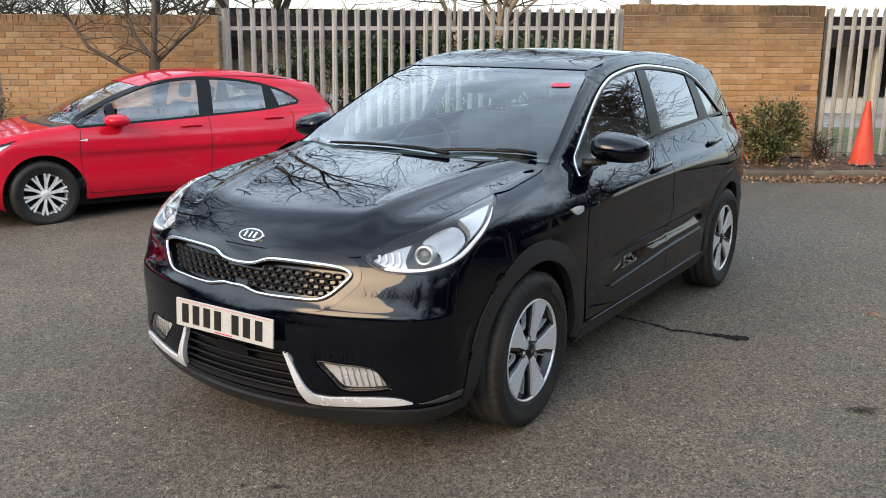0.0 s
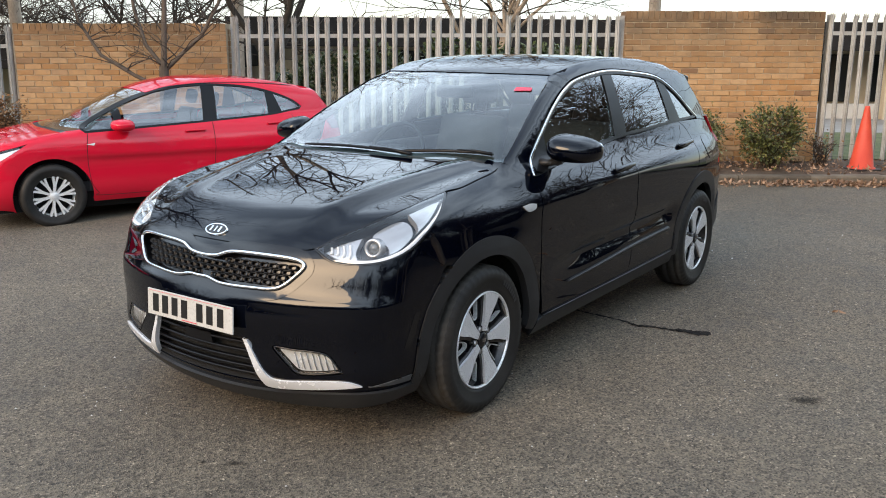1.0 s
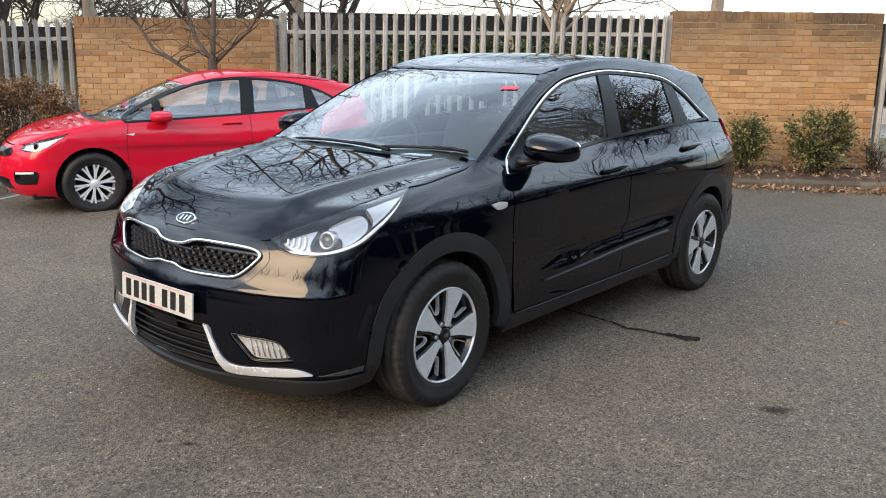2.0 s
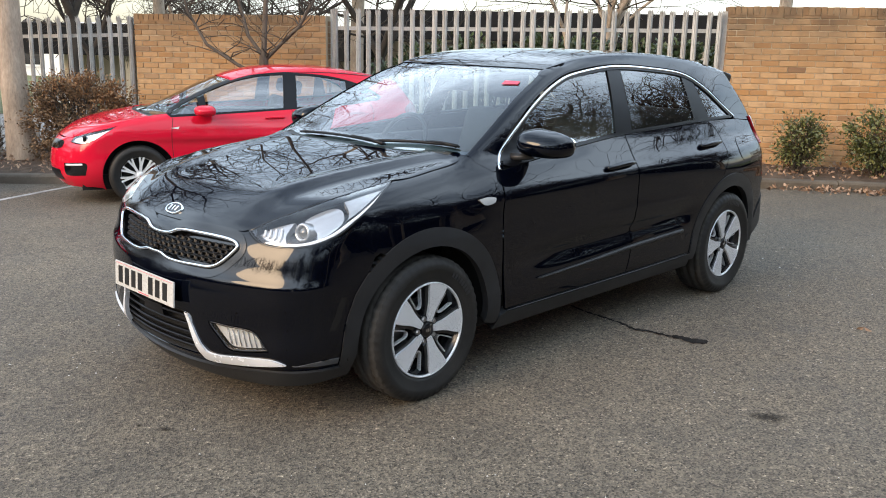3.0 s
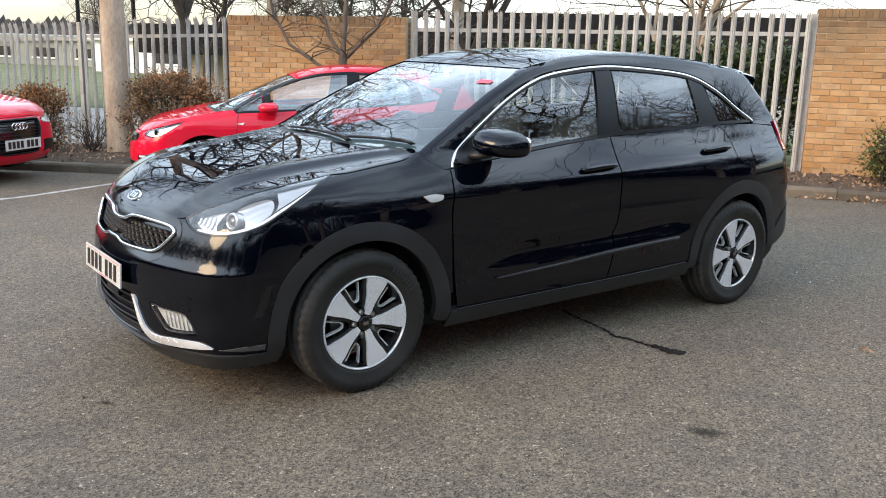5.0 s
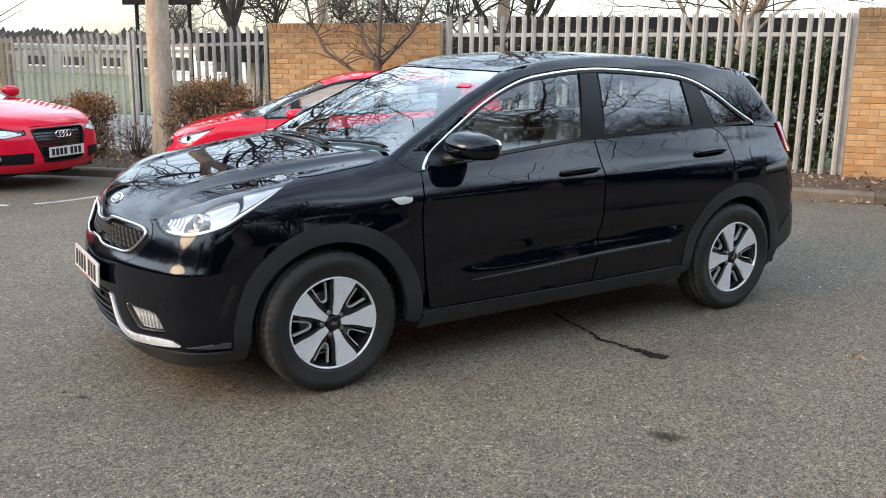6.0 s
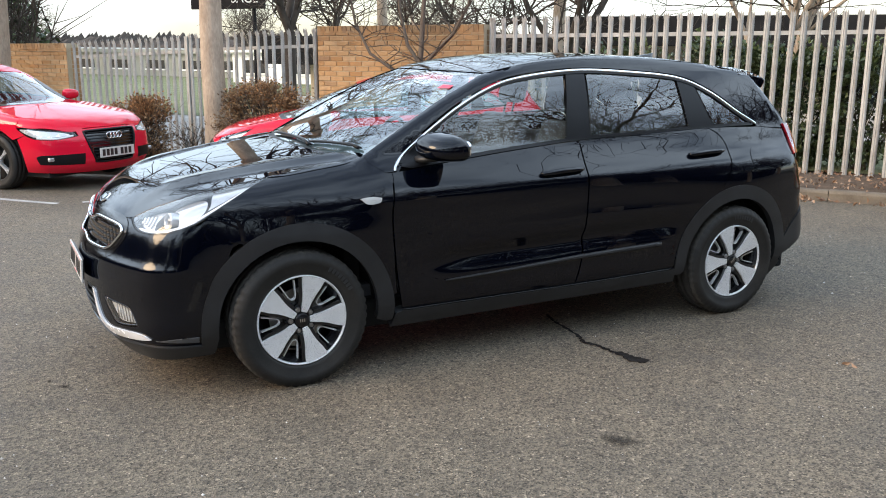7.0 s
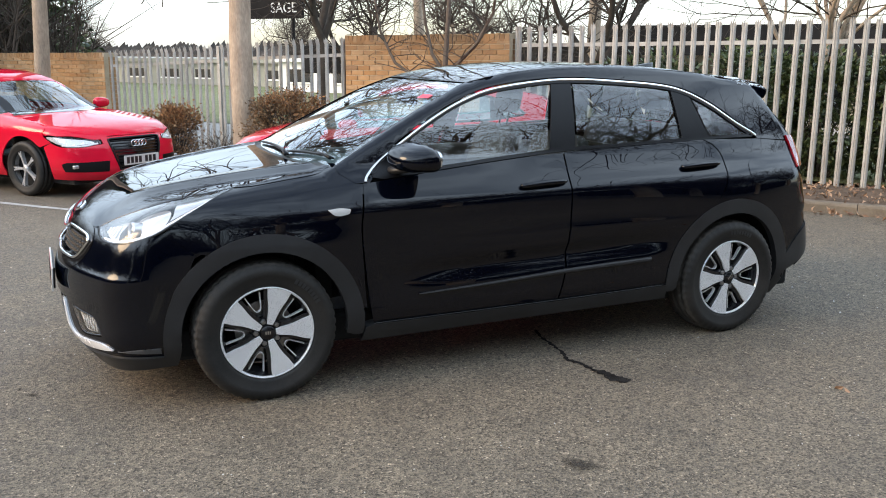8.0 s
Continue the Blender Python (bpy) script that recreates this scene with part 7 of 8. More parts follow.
# and tall ones beyond the boundary, their crowns high on clear trunks
high = bare_tree(site(-4.0, 13.2, -0.3, 100), "tall bare tree with a high crown behind the fence", 53, 11.5, 0.15, 4.6, spread=0.70, density=1.5, levels=7)
for src, s, d, turn, k in ((tall_b, -11.5, 22.0, 40, 0.62), (high, 4.5, 13.6, 190, 0.95), (high, 11.0, 14.0, 300, 0.9), (high, -8.8, 14.5, 30, 0.95), (tall, -40.3, 29.9, 60, 0.62), (tall, -31.0, 38.0, 210, 0.62)):
    copy_thing(src, site(s, d, -0.3, turn) @ Matrix.Diagonal((k, k, k, 1)))


def leaf_material(name, dark, light, rough=0.5):
    m = material(name, dark, rough)
    k = Nodes(m)
    isl = k.add("ShaderNodeNewGeometry").outputs["Random Per Island"]
    k.colour(k.ramp(isl, (0.0, dark), (0.6, tuple((a + b) / 2 for a, b in zip(dark, light))), (1.0, light)))
    return m


LEAF_GREEN = leaf_material("glossy_leaf", (0.020, 0.034, 0.010), (0.17, 0.17, 0.050), 0.35)
LEAF_IVY = leaf_material("ivy_leaf", (0.014, 0.030, 0.010), (0.10, 0.13, 0.045), 0.4)
LEAF_BROWN = leaf_material("withered_leaf", (0.085, 0.050, 0.028), (0.30, 0.175, 0.085), 0.8)
LEAF_RUST = leaf_material("rusty_leaf", (0.15, 0.065, 0.024), (0.42, 0.20, 0.08), 0.8)
LITTER = leaf_material("fallen_leaf", (0.12, 0.062, 0.036), (0.44, 0.29, 0.19), 0.8)


def leaf_cloud(g, place, count, size, curl=0.25):
    """Small folded leaves at random poses. place(g) gives a point and its outward way."""
    verts, faces = [], []
    for _ in range(count):
        p, out = place(g)
        way = (Vector((g.gauss(0, 1), g.gauss(0, 1), g.gauss(0, 0.8))) * 0.8 + out).normalized()
        side = way.cross(Vector((g.gauss(0, 1), g.gauss(0, 1), g.gauss(0, 1)))).normalized()
        up = side.cross(way)
        l = size * g.uniform(0.6, 1.25)
        w = l * 0.27
        b = len(verts)
        verts += [p, p + way * l * 0.5 + side * w + up * curl * w, p + way * l - up * curl * l * 0.3, p + way * l * 0.5 - side * w + up * curl * w, p + way * l * 0.5]
        faces += [(b, b + 1, b + 4), (b + 1, b + 2, b + 4), (b + 2, b + 3, b + 4), (b + 3, b, b + 4)]
    return verts, faces


def bush(m, label, seed, sx, sy, sz, leaves, size, mat, stem=True, boxy=0.55, name="bush", twigs=60, tint=None):
    """A shrub: stems that fan out from the root, and leaves in uneven clumps on them."""
    g = random.Random(seed)
    top = thing(name, m, label, "bush" if name != "hedge" else "hedge")
    clumps = []
    for _ in range(int(26 + leaves / 60)):
        while True:
            q = Vector((g.uniform(-1, 1), g.uniform(-1, 1), g.uniform(-1, 1)))
            e = sum(abs(c) ** (2 / boxy) for c in q) ** (boxy / 2)
            if e < 1:
                break
        q = q / max(e, 0.2) * g.uniform(0.55, 1.0)
        clumps.append((Vector((q.x * sx, q.y * sy, sz * (1.0 + q.z) + 0.12)), g.uniform(0.07, 0.15), q))

    def place(h):
        c, r, q = h.choice(clumps)
        off = Vector((h.gauss(0, 1), h.gauss(0, 1), h.gauss(0, 1))) * r * 0.6
        return c + off, (q + off).normalized()

    t = Tubes()
    for c, r, q in clumps[:twigs]:
        a = Vector((g.uniform(-0.08, 0.08) * sx * 3, g.uniform(-0.05, 0.05), -0.05))
        mid = a.lerp(c, 0.5) + Vector((g.uniform(-0.05, 0.05), g.uniform(-0.05, 0.05), 0.05))
        t.tube([a, mid, c], [0.010, 0.006, 0.003], 4)
        for _ in range(3):
            e = c + Vector((g.gauss(0, 1), g.gauss(0, 1), abs(g.gauss(0, 1)))) * r
            t.tube([mid.lerp(c, g.uniform(0.3, 0.9)), e], [0.004, 0.0015], 3)
    mesh_object("branchwork", t.verts, t.faces, TWIG, top)
    v, f = leaf_cloud(g, place, leaves, size)
    fol = mesh_object("foliage", v, f, mat, top, smooth=False)
    tagged(fol, kind="stuff")
    if tint:
        v, f = leaf_cloud(g, lambda h: (lambda c: (c[0] + Vector((h.gauss(0, 1), h.gauss(0, 1), h.gauss(0, 1))) * 0.06, c[2]))(h.choice([c for c in clumps if tint[1](c[0])] or clumps)), tint[2], size, 0.4)
        fol = mesh_object("rusty_foliage", v, f, tint[0], top, smooth=False)
        tagged(fol, kind="stuff")
    return top


bush(site(4.20, 6.15, 0.09), "rounded evergreen bush with yellow-green leaves beside brick wall", 2, 0.32, 0.27, 0.29, 3000, 0.052, LEAF_GREEN, boxy=0.42)
bush(site(3.28, 6.2, 0.10), "small clipped evergreen bush before the brick wall", 6, 0.21, 0.19, 0.24, 2500, 0.046, LEAF_GREEN, boxy=0.36)
bush(site(5.05, 6.45, 0.06), "low bare reddish shrub at the foot of the wall", 9, 0.16, 0.14, 0.14, 160, 0.045, LEAF_BROWN, twigs=40)
bush(site(-6.02, 5.95, -0.20), "clipped brown winter hedge with withered leaves", 12, 0.66, 0.30, 0.52, 12000, 0.045, LEAF_BROWN, name="hedge", boxy=0.35, twigs=90, tint=(LEAF_RUST, lambda c: c.x > 0.30 or c.z > 1.05, 2600))
bush(site(-8.15, 5.7, -0.26), "clipped shrub with rusty withered leaves", 15, 0.40, 0.28, 0.42, 3200, 0.045, LEAF_BROWN, twigs=70, tint=(LEAF_RUST, lambda c: c.z > 0.72, 3000))
bush(site(-7.45, 6.0, -0.24), "thin leafless shrub beside the tree trunk", 18, 0.28, 0.2, 0.26, 160, 0.04, LEAF_BROWN, twigs=70)
for s, k, n in ((-1.5, 0.9, 4200), (-0.75, 0.95, 4800), (0.3, 1.05, 6400), (1.15, 1.0, 6000), (2.0, 1.0, 5200)):
    tagged(bush(site(s, 7.75, 0.0), "dense dark laurel growing behind the fence", 40 + int(s * 4), 0.62, 0.35, 0.74 * k, n, 0.085, LEAF_IVY), group="laurels behind the fence")
bush(site(-2.1, 8.0, -0.1), "dark evergreen shrub behind the fence", 61, 0.5, 0.3, 0.62, 900, 0.085, LEAF_IVY)


def litter(name, count, place, size, seed):
    g = random.Random(seed)
    v, f = leaf_cloud(g, place, count, size, 0.5)
    ob = mesh_object(name, v, f, LITTER, smooth=False)
    ob.matrix_world = SITE
    return tagged(ob, "scattered curled brown fallen leaves", "leaves", kind="stuff")


def on_kerb(g):
    s = g.choice((g.gauss(5.3, 0.7), g.gauss(5.6, 1.2), g.uniform(0, 8), g.uniform(3.2, 8)))
    d = float(kerb_line(s)) - abs(g.gauss(0, 0.13)) - 0.02
    return Vector((s, d, float(ground_height(s, d)) + 0.012 + abs(g.gauss(0, 0.015)))), Vector((0, 0, 0.15))


def on_bed(g):
    s = g.uniform(-9.5, 7.5)
    d = g.uniform(float(kerb_line(s)) + 0.02, BOUNDARY - 0.02)
    return Vector((s, d, float(bed_height(s, kerb_line(s))) + 0.035 + abs(g.gauss(0, 0.012)))), Vector((0, 0, 0.1))


litter("leaf_litter", 900, on_kerb, 0.075, 1)
litter("bed_litter", 2200, on_bed, 0.06, 2)

# ---------------------------------------------------------------- cone, markings, and what lies beyond the fence
def traffic_cone(m):
    cone = thing("traffic_cone", m, "faded orange plastic traffic cone with black base", "traffic cone")
    bm = revolve([(0.175, 0.035), (0.168, 0.05), (0.150, 0.055), (0.034, 0.80), (0.030, 0.83), (0.022, 0.835), (0.020, 0.80)], 40)
    bmesh.ops.rotate(bm, matrix=Matrix.Rotation(radians(-90), 3, "Y"), verts=bm.verts)
    part("cone_shell", bm, CONE, cone, smooth=True)
    part("base", box((-0.20, -0.20, 0.0), (0.20, 0.20, 0.036), 0.012), RUBBER, cone)
    return cone


traffic_cone(site(5.42, 6.12, 0.055, 12))


def floor_patch(name, outline, mat, label, category, rise=0.004, kind=""):
    """A thin skin on the ground, from an outline in the yard's own axes."""
    uv, tri = flat_mesh(np.asarray(outline, float), (), 0.25)
    z = ground_height(uv[:, 0], uv[:, 1]) + rise
    face = tri.copy()
    a, b, c = (uv[tri[:, k]] for k in range(3))
    turn = (b[:, 0] - a[:, 0]) * (c[:, 1] - a[:, 1]) - (b[:, 1] - a[:, 1]) * (c[:, 0] - a[:, 0]) < 0
    face[turn] = face[turn][:, ::-1]
    ob = mesh_object(name, np.column_stack([uv, z]), face.tolist(), mat)
    ob.matrix_world = SITE
    return tagged(ob, label, category, kind=kind)


def to_site(x, y):
    q = SITE.inverted() @ Vector((x, y, 0))
    return np.array((q.x, q.y))


def stripe(points, width, jag, seed):
    g = random.Random(seed)
    pts = loop([to_site(*p) for p in points], 6, closed=False)
    t = np.gradient(pts, axis=0)
    n = np.stack([-t[:, 1], t[:, 0]], 1) / np.linalg.norm(t, axis=1, keepdims=True)
    w = np.interp(np.linspace(0, 1, len(pts)), np.linspace(0, 1, len(width)), width)[:, None] / 2
    a = pts + n * w * np.array([[g.uniform(1 - jag, 1 + jag)] for _ in pts])
    b = pts - n * w * np.array([[g.uniform(1 - jag, 1 + jag)] for _ in pts])
    return np.concatenate([a, b[::-1]])


def blot(x, y, r, seed, squash=0.6):
    g = random.Random(seed)
    c = to_site(x, y)
    a = np.linspace(0, 2 * np.pi, 22, endpoint=False)
    rr = np.array([r * g.uniform(0.55, 1.15) for _ in a])
    return loop([(c[0] + q * math.cos(t), c[1] + q * squash * math.sin(t)) for q, t in zip(rr, a)], 3)


def stain_material(name, dark, light, solid):
    """Soaked-in oil: dark in the middle, thinning out to a ragged edge through which the asphalt shows."""
    m = varied(name, dark, light, 0.9, 14, 120, 0.6, 0.005, spec=0.1)
    k = Nodes(m)
    way = k.add("ShaderNodeVectorMath", Vector=k.coord.outputs["Generated"])
    way.operation, way.inputs[1].default_value = "SUBTRACT", (0.5, 0.5, 0.5)
    flat = k.add("ShaderNodeVectorMath", Vector=way.outputs["Vector"])
    flat.operation, flat.inputs[1].default_value = "MULTIPLY", (2, 2, 0)
    far = k.add("ShaderNodeVectorMath", Vector=flat.outputs["Vector"])
    far.operation = "LENGTH"
    ragged = k.maths("ADD", k.maths("MULTIPLY", far.outputs["Value"], 0.0 if solid else 0.75), k.maths("MULTIPLY", k.noise(75, 4, 0.7), 0.9))
    k.put(k.bsdf.inputs["Alpha"], k.ramp(ragged, (0.50, 0.95 if solid else 0.85), (0.64 if solid else 1.0, 0.45 if solid else 0.0)))
    return m


WET_TAR = stain_material("wet_tar", (0.008, 0.007, 0.007), (0.022, 0.020, 0.019), True)
crack = [(0.42, 0.33), (0.56, 0.29), (0.70, 0.275), (0.84, 0.255), (0.93, 0.225), (1.02, 0.25), (1.10, 0.255), (1.20, 0.29), (1.27, 0.29), (1.345, 0.315)]
floor_patch("tar_crack", stripe(crack, (0.014, 0.020, 0.018, 0.026, 0.022, 0.034, 0.070, 0.05), 0.75, 3), WET_TAR, "dark wet crack running across the asphalt", "crack", kind="structure")
FAINT = stain_material("faint_oil_stain", (0.018, 0.016, 0.014), (0.050, 0.044, 0.038), False)
for x, y, r, seed in ((2.02, -0.39, 0.13, 1), (0.36, -2.36, 0.055, 2), (0.26, -2.42, 0.03, 4), (3.0, 2.6, 0.05, 5)):
    floor_patch("oil_stain", blot(x, y, r, seed), FAINT, "small dark oil stain on the asphalt", "stain", kind="structure")
floor_patch("bay_line", stripe([(-7.9, -3.7), (-6.95, -2.75), (-6.05, -1.88)], (0.09, 0.09), 0.12, 7), ROAD_PAINT, "worn white parking bay line", "road marking", kind="structure")
floor_patch("bay_divider", stripe([(-6.02, -1.62), (-6.08, -1.30), (-6.32, -0.78), (-6.66, -0.12), (-7.2, 0.95)], (0.08, 0.085, 0.08), 0.12, 8), ROAD_PAINT, "worn white parking bay divider", "road marking", kind="structure")


def dead_leaf(x, y, size, seed):
    g = random.Random(seed)
    v, f = leaf_cloud(g, lambda h: (Vector((0, 0, 0.012)), Vector((0, 0, -0.2))), 2, size, 0.7)
    ob = mesh_object("fallen_leaf", v, f, LITTER, smooth=False)
    ob.matrix_world = Matrix.Translation((x, y, 0.004))
    return tagged(ob, "curled brown leaf lying on the asphalt", "leaf", "leaves on the asphalt")


for k, (x, y) in enumerate(((1.84, 1.23), (2.9, 3.6), (1.1, -3.0), (3.1, 0.5), (0.2, -3.1), (2.3, 2.1))):
    dead_leaf(x, y, 0.05 if k else 0.075, 70 + k)



def chippings():
    """Pale loose grit and crumbs lying on the asphalt round the car."""
    g = random.Random(19)
    verts, faces = [], []
    for _ in range(900):
        x, y = g.uniform(-1.5, 4.6), g.uniform(-4.4, 4.0)
        q = to_site(x, y)
        r = g.uniform(0.002, 0.0055) * (1.6 if g.random() < 0.06 else 1.0)
        c = Vector((q[0], q[1], float(ground_height(q[0], q[1])) + r * 0.4))
        b = len(verts)
        turn = g.uniform(0, 6.3)
        for k in range(4):
            a = turn + k * math.pi / 2
            verts.append(c + Vector((r * math.cos(a) * g.uniform(0.6, 1.5), r * math.sin(a) * g.uniform(0.6, 1.2), -r * 0.5)))
        verts.append(c + Vector((0, 0, r * g.uniform(0.5, 0.9))))
        faces += [(b + k, b + (k + 1) % 4, b + 4) for k in range(4)]
    ob = mesh_object("chippings", verts, faces, CHIP, smooth=False)
    ob.matrix_world = SITE
    return tagged(ob, "pale loose stone chippings scattered on the asphalt", "chippings", kind="stuff")


CHIP = leaf_material("stone_chip", (0.16, 0.15, 0.13), (0.62, 0.60, 0.56), 0.7)
chippings()

GRASS = varied("rough_grass", (0.075, 0.095, 0.034), (0.17, 0.175, 0.075), 0.95, 2.5, 40, 0.9, 0.03)
PAVING = varied("far_paving", (0.24, 0.22, 0.20), (0.36, 0.34, 0.31), 0.9, 1.2, 30, 0.3, 0.004)
RENDER_BEIGE = varied("beige_render", (0.48, 0.40, 0.29), (0.60, 0.52, 0.39), 0.9, 1.5, 40, 0.3, 0.004)
FASCIA = varied("dark_fascia", (0.014, 0.013, 0.013), (0.028, 0.026, 0.025), 0.7, 3, 60, 0.2, 0.003, spec=0.15)
FAR_WHITE = varied("far_white_cladding", (0.60, 0.60, 0.58), (0.74, 0.74, 0.72), 0.8, 1.0, 30, 0.1, 0.003)
FAR_GREEN = varied("grey_green_cladding", (0.20, 0.21, 0.18), (0.28, 0.28, 0.24), 0.8, 1.0, 30, 0.1, 0.003)
FAR_WOOD = varied("far_woodland", (0.030, 0.024, 0.020), (0.070, 0.055, 0.045), 0.95, 1.5, 12, 0.9, 0.1)
SIGN_BLACK = varied("sign_black", (0.010, 0.009, 0.009), (0.018, 0.016, 0.016), 0.6, 5, 60, 0.1, 0.001, spec=0.1)
DARK_PANE = material("dark_window", (0.02, 0.022, 0.025), 0.1)


def verge(name, s0, s1, d0, d1, z, mat, label, category):
    """A patch of ground beyond the fence, slightly uneven."""
    ss, dd = np.linspace(s0, s1, 40), np.linspace(d0, d1, 16)
    verts = [(s, d, z + 0.02 * noise.noise((s * 0.8, d * 0.8, 5.0))) for d in dd for s in ss]
    n = len(ss)
    faces = [(j * n + i, j * n + i + 1, (j + 1) * n + i + 1, (j + 1) * n + i) for j in range(len(dd) - 1) for i in range(n - 1)]
    ob = mesh_object(name, verts, faces, mat)
    ob.matrix_world = SITE
    return tagged(ob, label, category, kind="structure")


verge("grass_verge", -7.5, 16, 7.3, 11.6, 0.06, GRASS, "rough green grass beyond the fence", "grass")
verge("paving", -7.5, 16, 11.6, 15.6, 0.02, PAVING, "pale paving in front of the low building", "paving")
verge("lane", -40, -7.5, 7.3, 13.5, -0.28, PAVING, "pale lane beyond the fence", "lane")
verge("lawn", -60, -7.5, 13.5, 40, -0.26, GRASS, "green lawn beyond the lane", "lawn")


def low_building(x0, x1, d, z0, eaves, top):
    house = thing("building", SITE, "low flat-roofed building with black fascia and beige walls", "building")
    part("roof", box((x0, d - 0.4, eaves), (x1, d + 9, top), 0.02), FASCIA, house, "deep black roof fascia")
    part("wall", box((x0 + 0.4, d + 1.4, z0), (x1 - 0.4, d + 8.6, eaves)), RENDER_BEIGE, house, "beige rendered wall")
    s = x0 + 0.8
    k = 0
    while s < x1 - 2.5:
        if s > -3.0 or k % 2:
            win = part("window", box((s, d + 1.34, z0 + 0.45), (s + 1.9, d + 1.42, eaves - 0.08)), DARK_PANE, house, "dark window band")
            for f in (0.0, 0.63, 1.26, 1.86):
                part("frame", box((s + f, d + 1.31, z0 + 0.43), (s + f + 0.04, d + 1.36, eaves - 0.06)), FASCIA, win)
        part("column", box((s + 2.12, d - 0.1, z0), (s + 2.32, d + 0.1, eaves), 0.01), RENDER_BEIGE, house)
        s += 2.45
        k += 1
    part("plinth", box((x0, d + 0.9, z0), (x1, d + 1.1, z0 + 0.42), 0.01), FAR_WHITE, house, "pale low wall")
    return house


low_building(-4.6, 18.0, 15.6, -0.1, 1.58, 2.22)
low_building(-13.5, -4.9, 16.2, -0.35, 1.02, 1.78)


def far_block(s, d, w, deep, z0, z1, mat, roof, label, windows=0, win_z=(0.4, 1.3)):
    b = thing("building", SITE, label, "building")
    part("wall", box((s, d, z0), (s + w, d + deep, z1)), mat, b)
    part("roof", box((s - 0.2, d - 0.3, z1), (s + w + 0.2, d + deep, z1 + 0.22)), roof, b)
    for k in range(windows):
        a = s + w * (k + 0.25) / windows
        win = part("window", box((a, d - 0.03, win_z[0]), (a + w * 0.5 / windows, d + 0.03, win_z[1])), DARK_PANE, b)
        part("sill", box((a - 0.05, d - 0.08, win_z[0] - 0.08), (a + w * 0.5 / windows + 0.05, d + 0.02, win_z[0])), FAR_WHITE, win)
    return b


far_block(-26.0, 30.0, 13.0, 8.0, -0.3, 1.15, FAR_WHITE, FAR_WHITE, "far white low office building", 5, (0.2, 0.8))
far_block(-52.0, 34.0, 24.0, 8.0, -0.3, 1.0, FAR_GREEN, FAR_GREEN, "far grey-green clad long building", 9, (0.15, 0.62))
far_block(-34.0, 55.0, 16.0, 10.0, -0.5, 2.0, FAR_WHITE, FAR_WHITE, "distant pale white low warehouse", 6, (0.6, 1.4))

# the black sign on its posts
sign = thing("sign", SITE @ Matrix.Translation((-12.0, 14.0, 0)), "black sign board with white capital letters on two posts", "sign")
part("board", box((-2.35, 0, 2.43), (0.0, 0.08, 3.35), 0.01), SIGN_BLACK, sign)
for x in (-2.0, -0.4):
    part("post", add_tube(bmesh.new(), [(x, 0.12, -0.4), (x, 0.12, 3.2)], 0.05, 10), FASCIA, sign)
word = bpy.data.curves.new("lettering", "FONT")
word.body, word.size, word.extrude, word.align_x = "SAGE", 0.36, 0.006, "RIGHT"
letters = new("lettering", word)
letters.data.materials.append(WHITE_PLASTIC)
letters.parent = sign
letters.matrix_local = Matrix.Translation((-0.17, -0.008, 2.58)) @ pose(0, 0, 0, 90, 0, 0)


def woodland():
    """A far low ridge of bare woods with a ragged top."""
    g = random.Random(77)
    verts, faces = [], []
    for layer, (d, h) in enumerate(((130.0, 2.6), (150.0, 3.4))):
        base = len(verts)
        ss = np.arange(-260, 160, 0.45)
        for s in ss:
            top = h * (0.75 + 0.35 * noise.noise((s * 0.02, layer, 1.0)) + 0.22 * noise.noise((s * 0.13, layer, 2.0)) + 0.45 * g.random() ** 2)
            for f, back in ((0.0, 0.0), (0.6, 1.5), (1.0, 4.0)):
                verts.append((s, d + back, -1 + (top + 1) * f))
        for i in range(len(ss) - 1):
            for k in range(2):
                a = base + i * 3 + k
                faces.append((a, a + 3, a + 4, a + 1))
    ob = mesh_object("woodland", verts, faces, FAR_WOOD, smooth=False)
    ob.matrix_world = SITE
    return tagged(ob, "far brown line of bare winter woods", "woodland", kind="stuff")


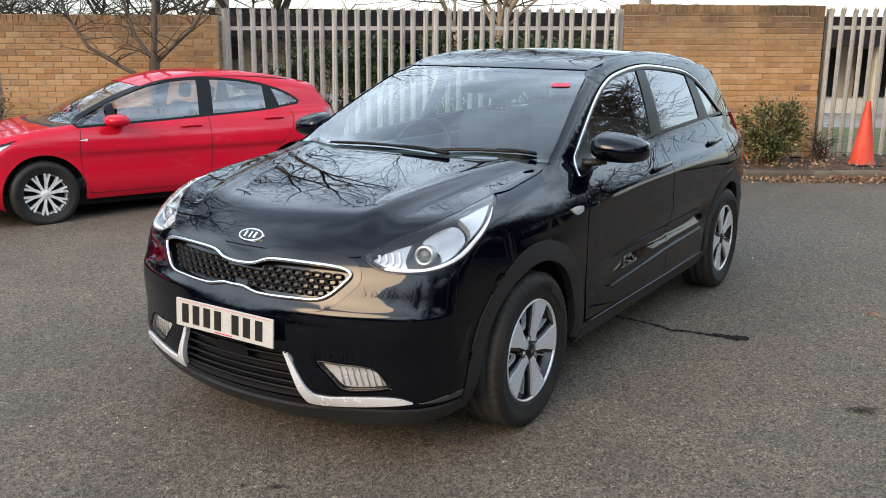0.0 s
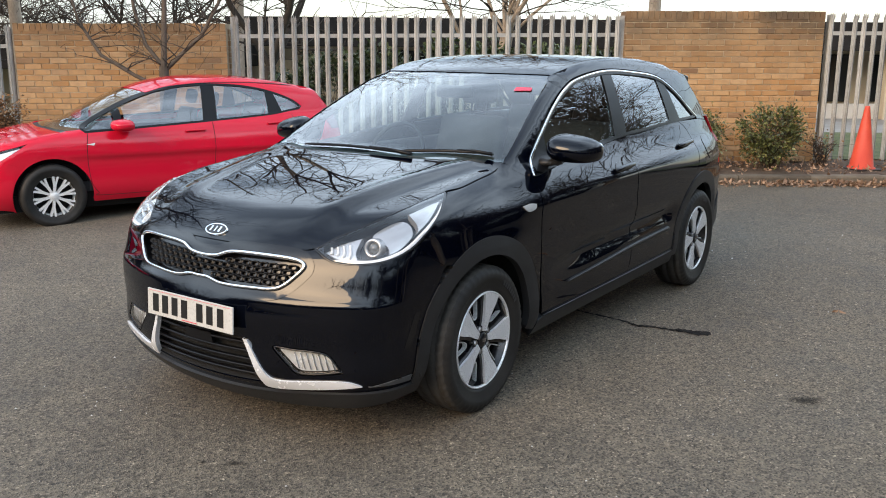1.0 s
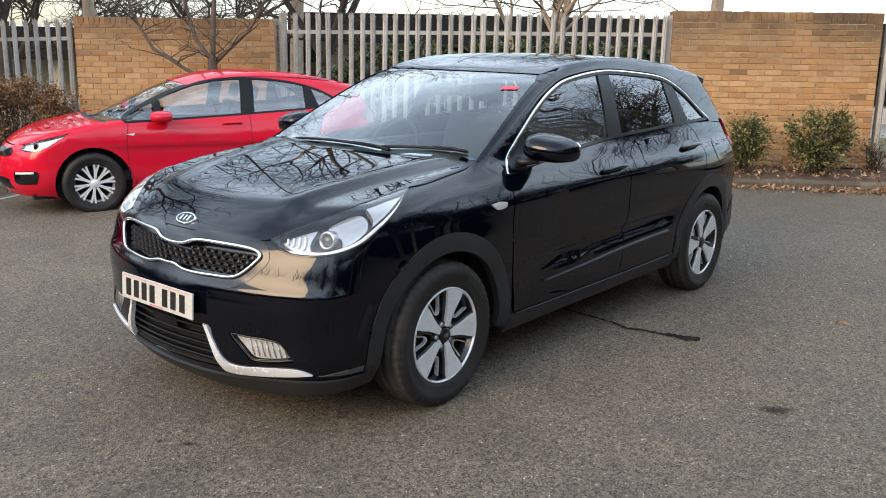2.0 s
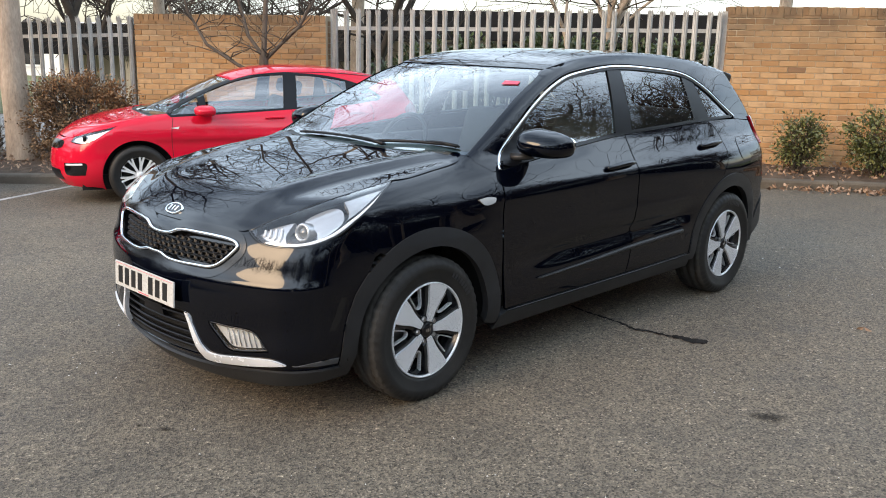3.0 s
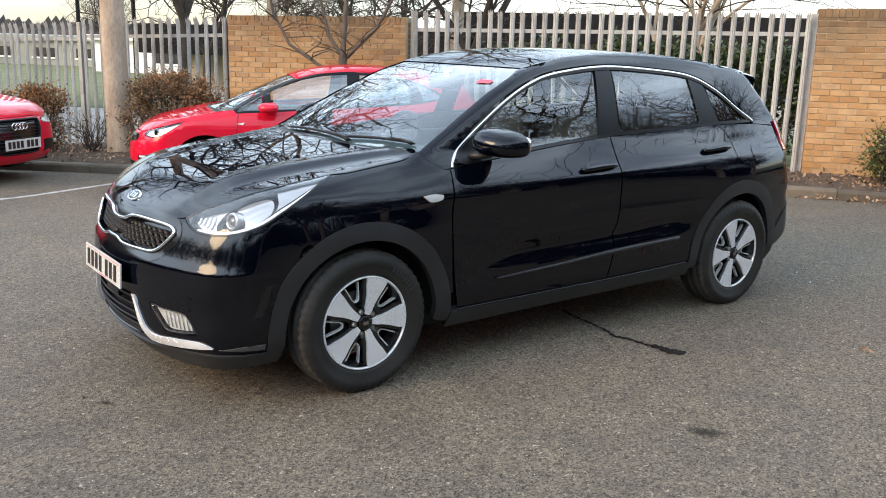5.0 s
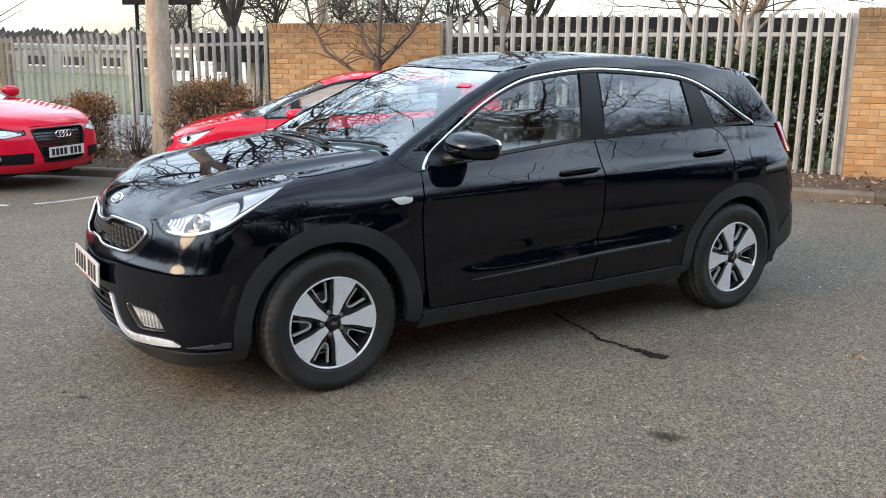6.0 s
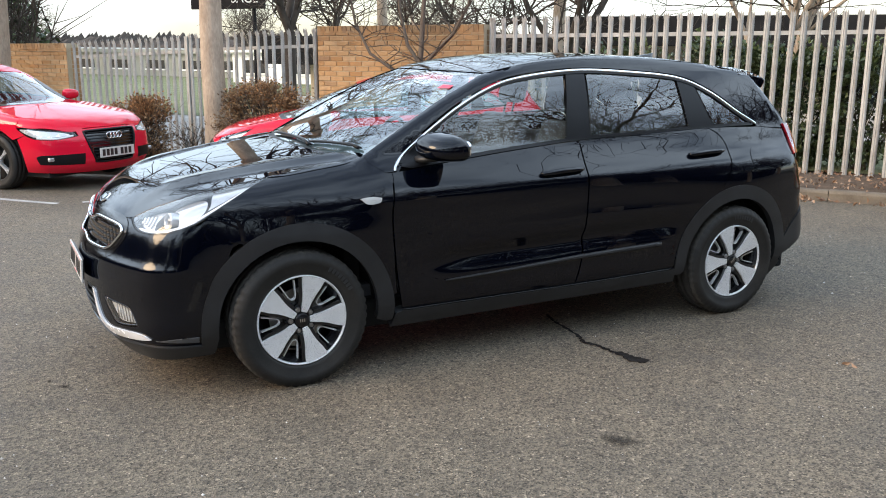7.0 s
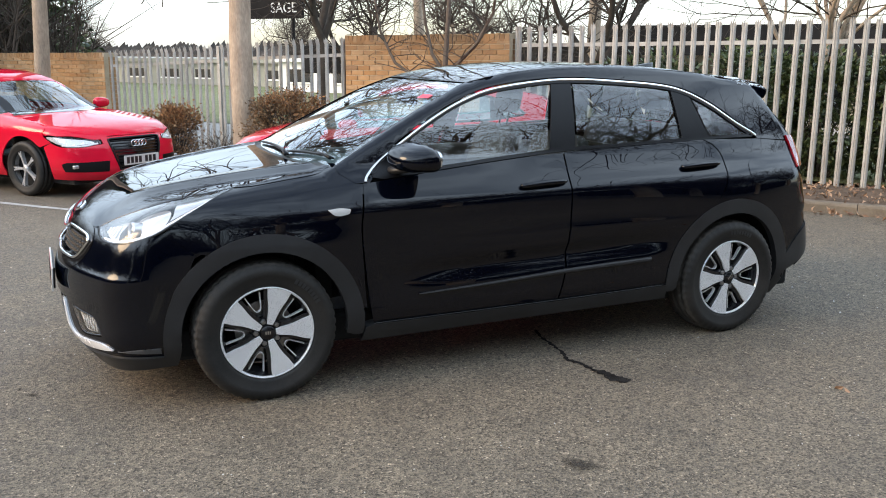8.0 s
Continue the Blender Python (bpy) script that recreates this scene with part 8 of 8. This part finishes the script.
def thicket(seed, count, a0, a1, low, high):
    """A close belt of bare brushwood across the yard, unseen and added to block low sky from the car's reflections:
    slim stems and sprays of twigs.
    """
    g = random.Random(seed)
    t = Tubes()
    for _ in range(count):
        a = radians(g.uniform(a0, a1))
        r = g.uniform(17.0, 24.0)
        p = Vector((r * math.cos(a) + 1.0, r * math.sin(a) + 1.0, -0.2))
        h = g.uniform(low, high)
        for _ in range(g.randint(3, 5)):
            way = Vector((g.gauss(0, 0.22), g.gauss(0, 0.22), 1)) * h * g.uniform(0.6, 1.0)
            mid = p + way * 0.5 + Vector((g.gauss(0, 0.15), g.gauss(0, 0.15), 0))
            t.tube([p, mid, p + way], [0.040, 0.026, 0.008], 3)
            for _ in range(7):
                b = mid.lerp(p + way, g.random())
                e = b + Vector((g.gauss(0, 0.5), g.gauss(0, 0.5), g.uniform(0.1, 1.0)))
                t.tube([b, e], [0.014, 0.005], 3)
    ob = mesh_object("thicket", t.verts, t.faces, TWIG)
    return tagged(ob, "unseen dense belt of bare brown brushwood, added to darken low reflections", "thicket", kind="stuff")


woodland()
# both belts stay out of view; added so doors and bumper mirror a dark horizon
thicket(78, 1150, -62, 62, 1.5, 4.2)
thicket(79, 800, -172, -66, 2.4, 5.6)

# the evergreen beyond the left wall
def fir(m, label, seed, height, r):
    g = random.Random(seed)
    top = thing("tree", m, label, "tree")
    t = Tubes()
    t.tube([Vector((0, 0, -0.2)), Vector((0, 0, height * 0.5)), Vector((0, 0, height))], [0.16, 0.10, 0.02], 8)
    mesh_object("trunk", t.verts, t.faces, BARK, top)

    def place(h):
        f = h.random() ** 0.8
        a = h.uniform(0, 2 * math.pi)
        q = r * (1 - f) * (0.55 + 0.45 * math.sin(5 * a + 9 * f)) * h.uniform(0.4, 1.0) + 0.1
        return Vector((q * math.cos(a), q * math.sin(a), 0.5 + f * (height - 0.5))), Vector((math.cos(a), math.sin(a), -0.2))

    v, f = leaf_cloud(g, place, 22000, 0.19, 0.2)
    tagged(mesh_object("crown", v, f, LEAF_IVY, top, smooth=False), kind="stuff")
    return top


fir(site(-17.5, 9.8, -0.5), "dark dense conifer behind the end wall", 5, 6.5, 2.6)

# the street's lamp on the yard's far side, which the paint mirrors
lamp_post = thing("street_lamp", pose(9.5, -20, 0), "tall grey street lamp across the yard", "street lamp")
part("pole", add_tube(bmesh.new(), [(0, 0, -0.1), (0, 0, 4), (0, 0, 7.6), (0.3, 0.2, 7.9), (0.9, 0.5, 8.0)], [0.09, 0.07, 0.05, 0.04, 0.035], 10), GALVANISED, lamp_post)
part("lantern", box((0.8, 0.38, 7.92), (1.4, 0.66, 8.06), 0.04), FASCIA, lamp_post)
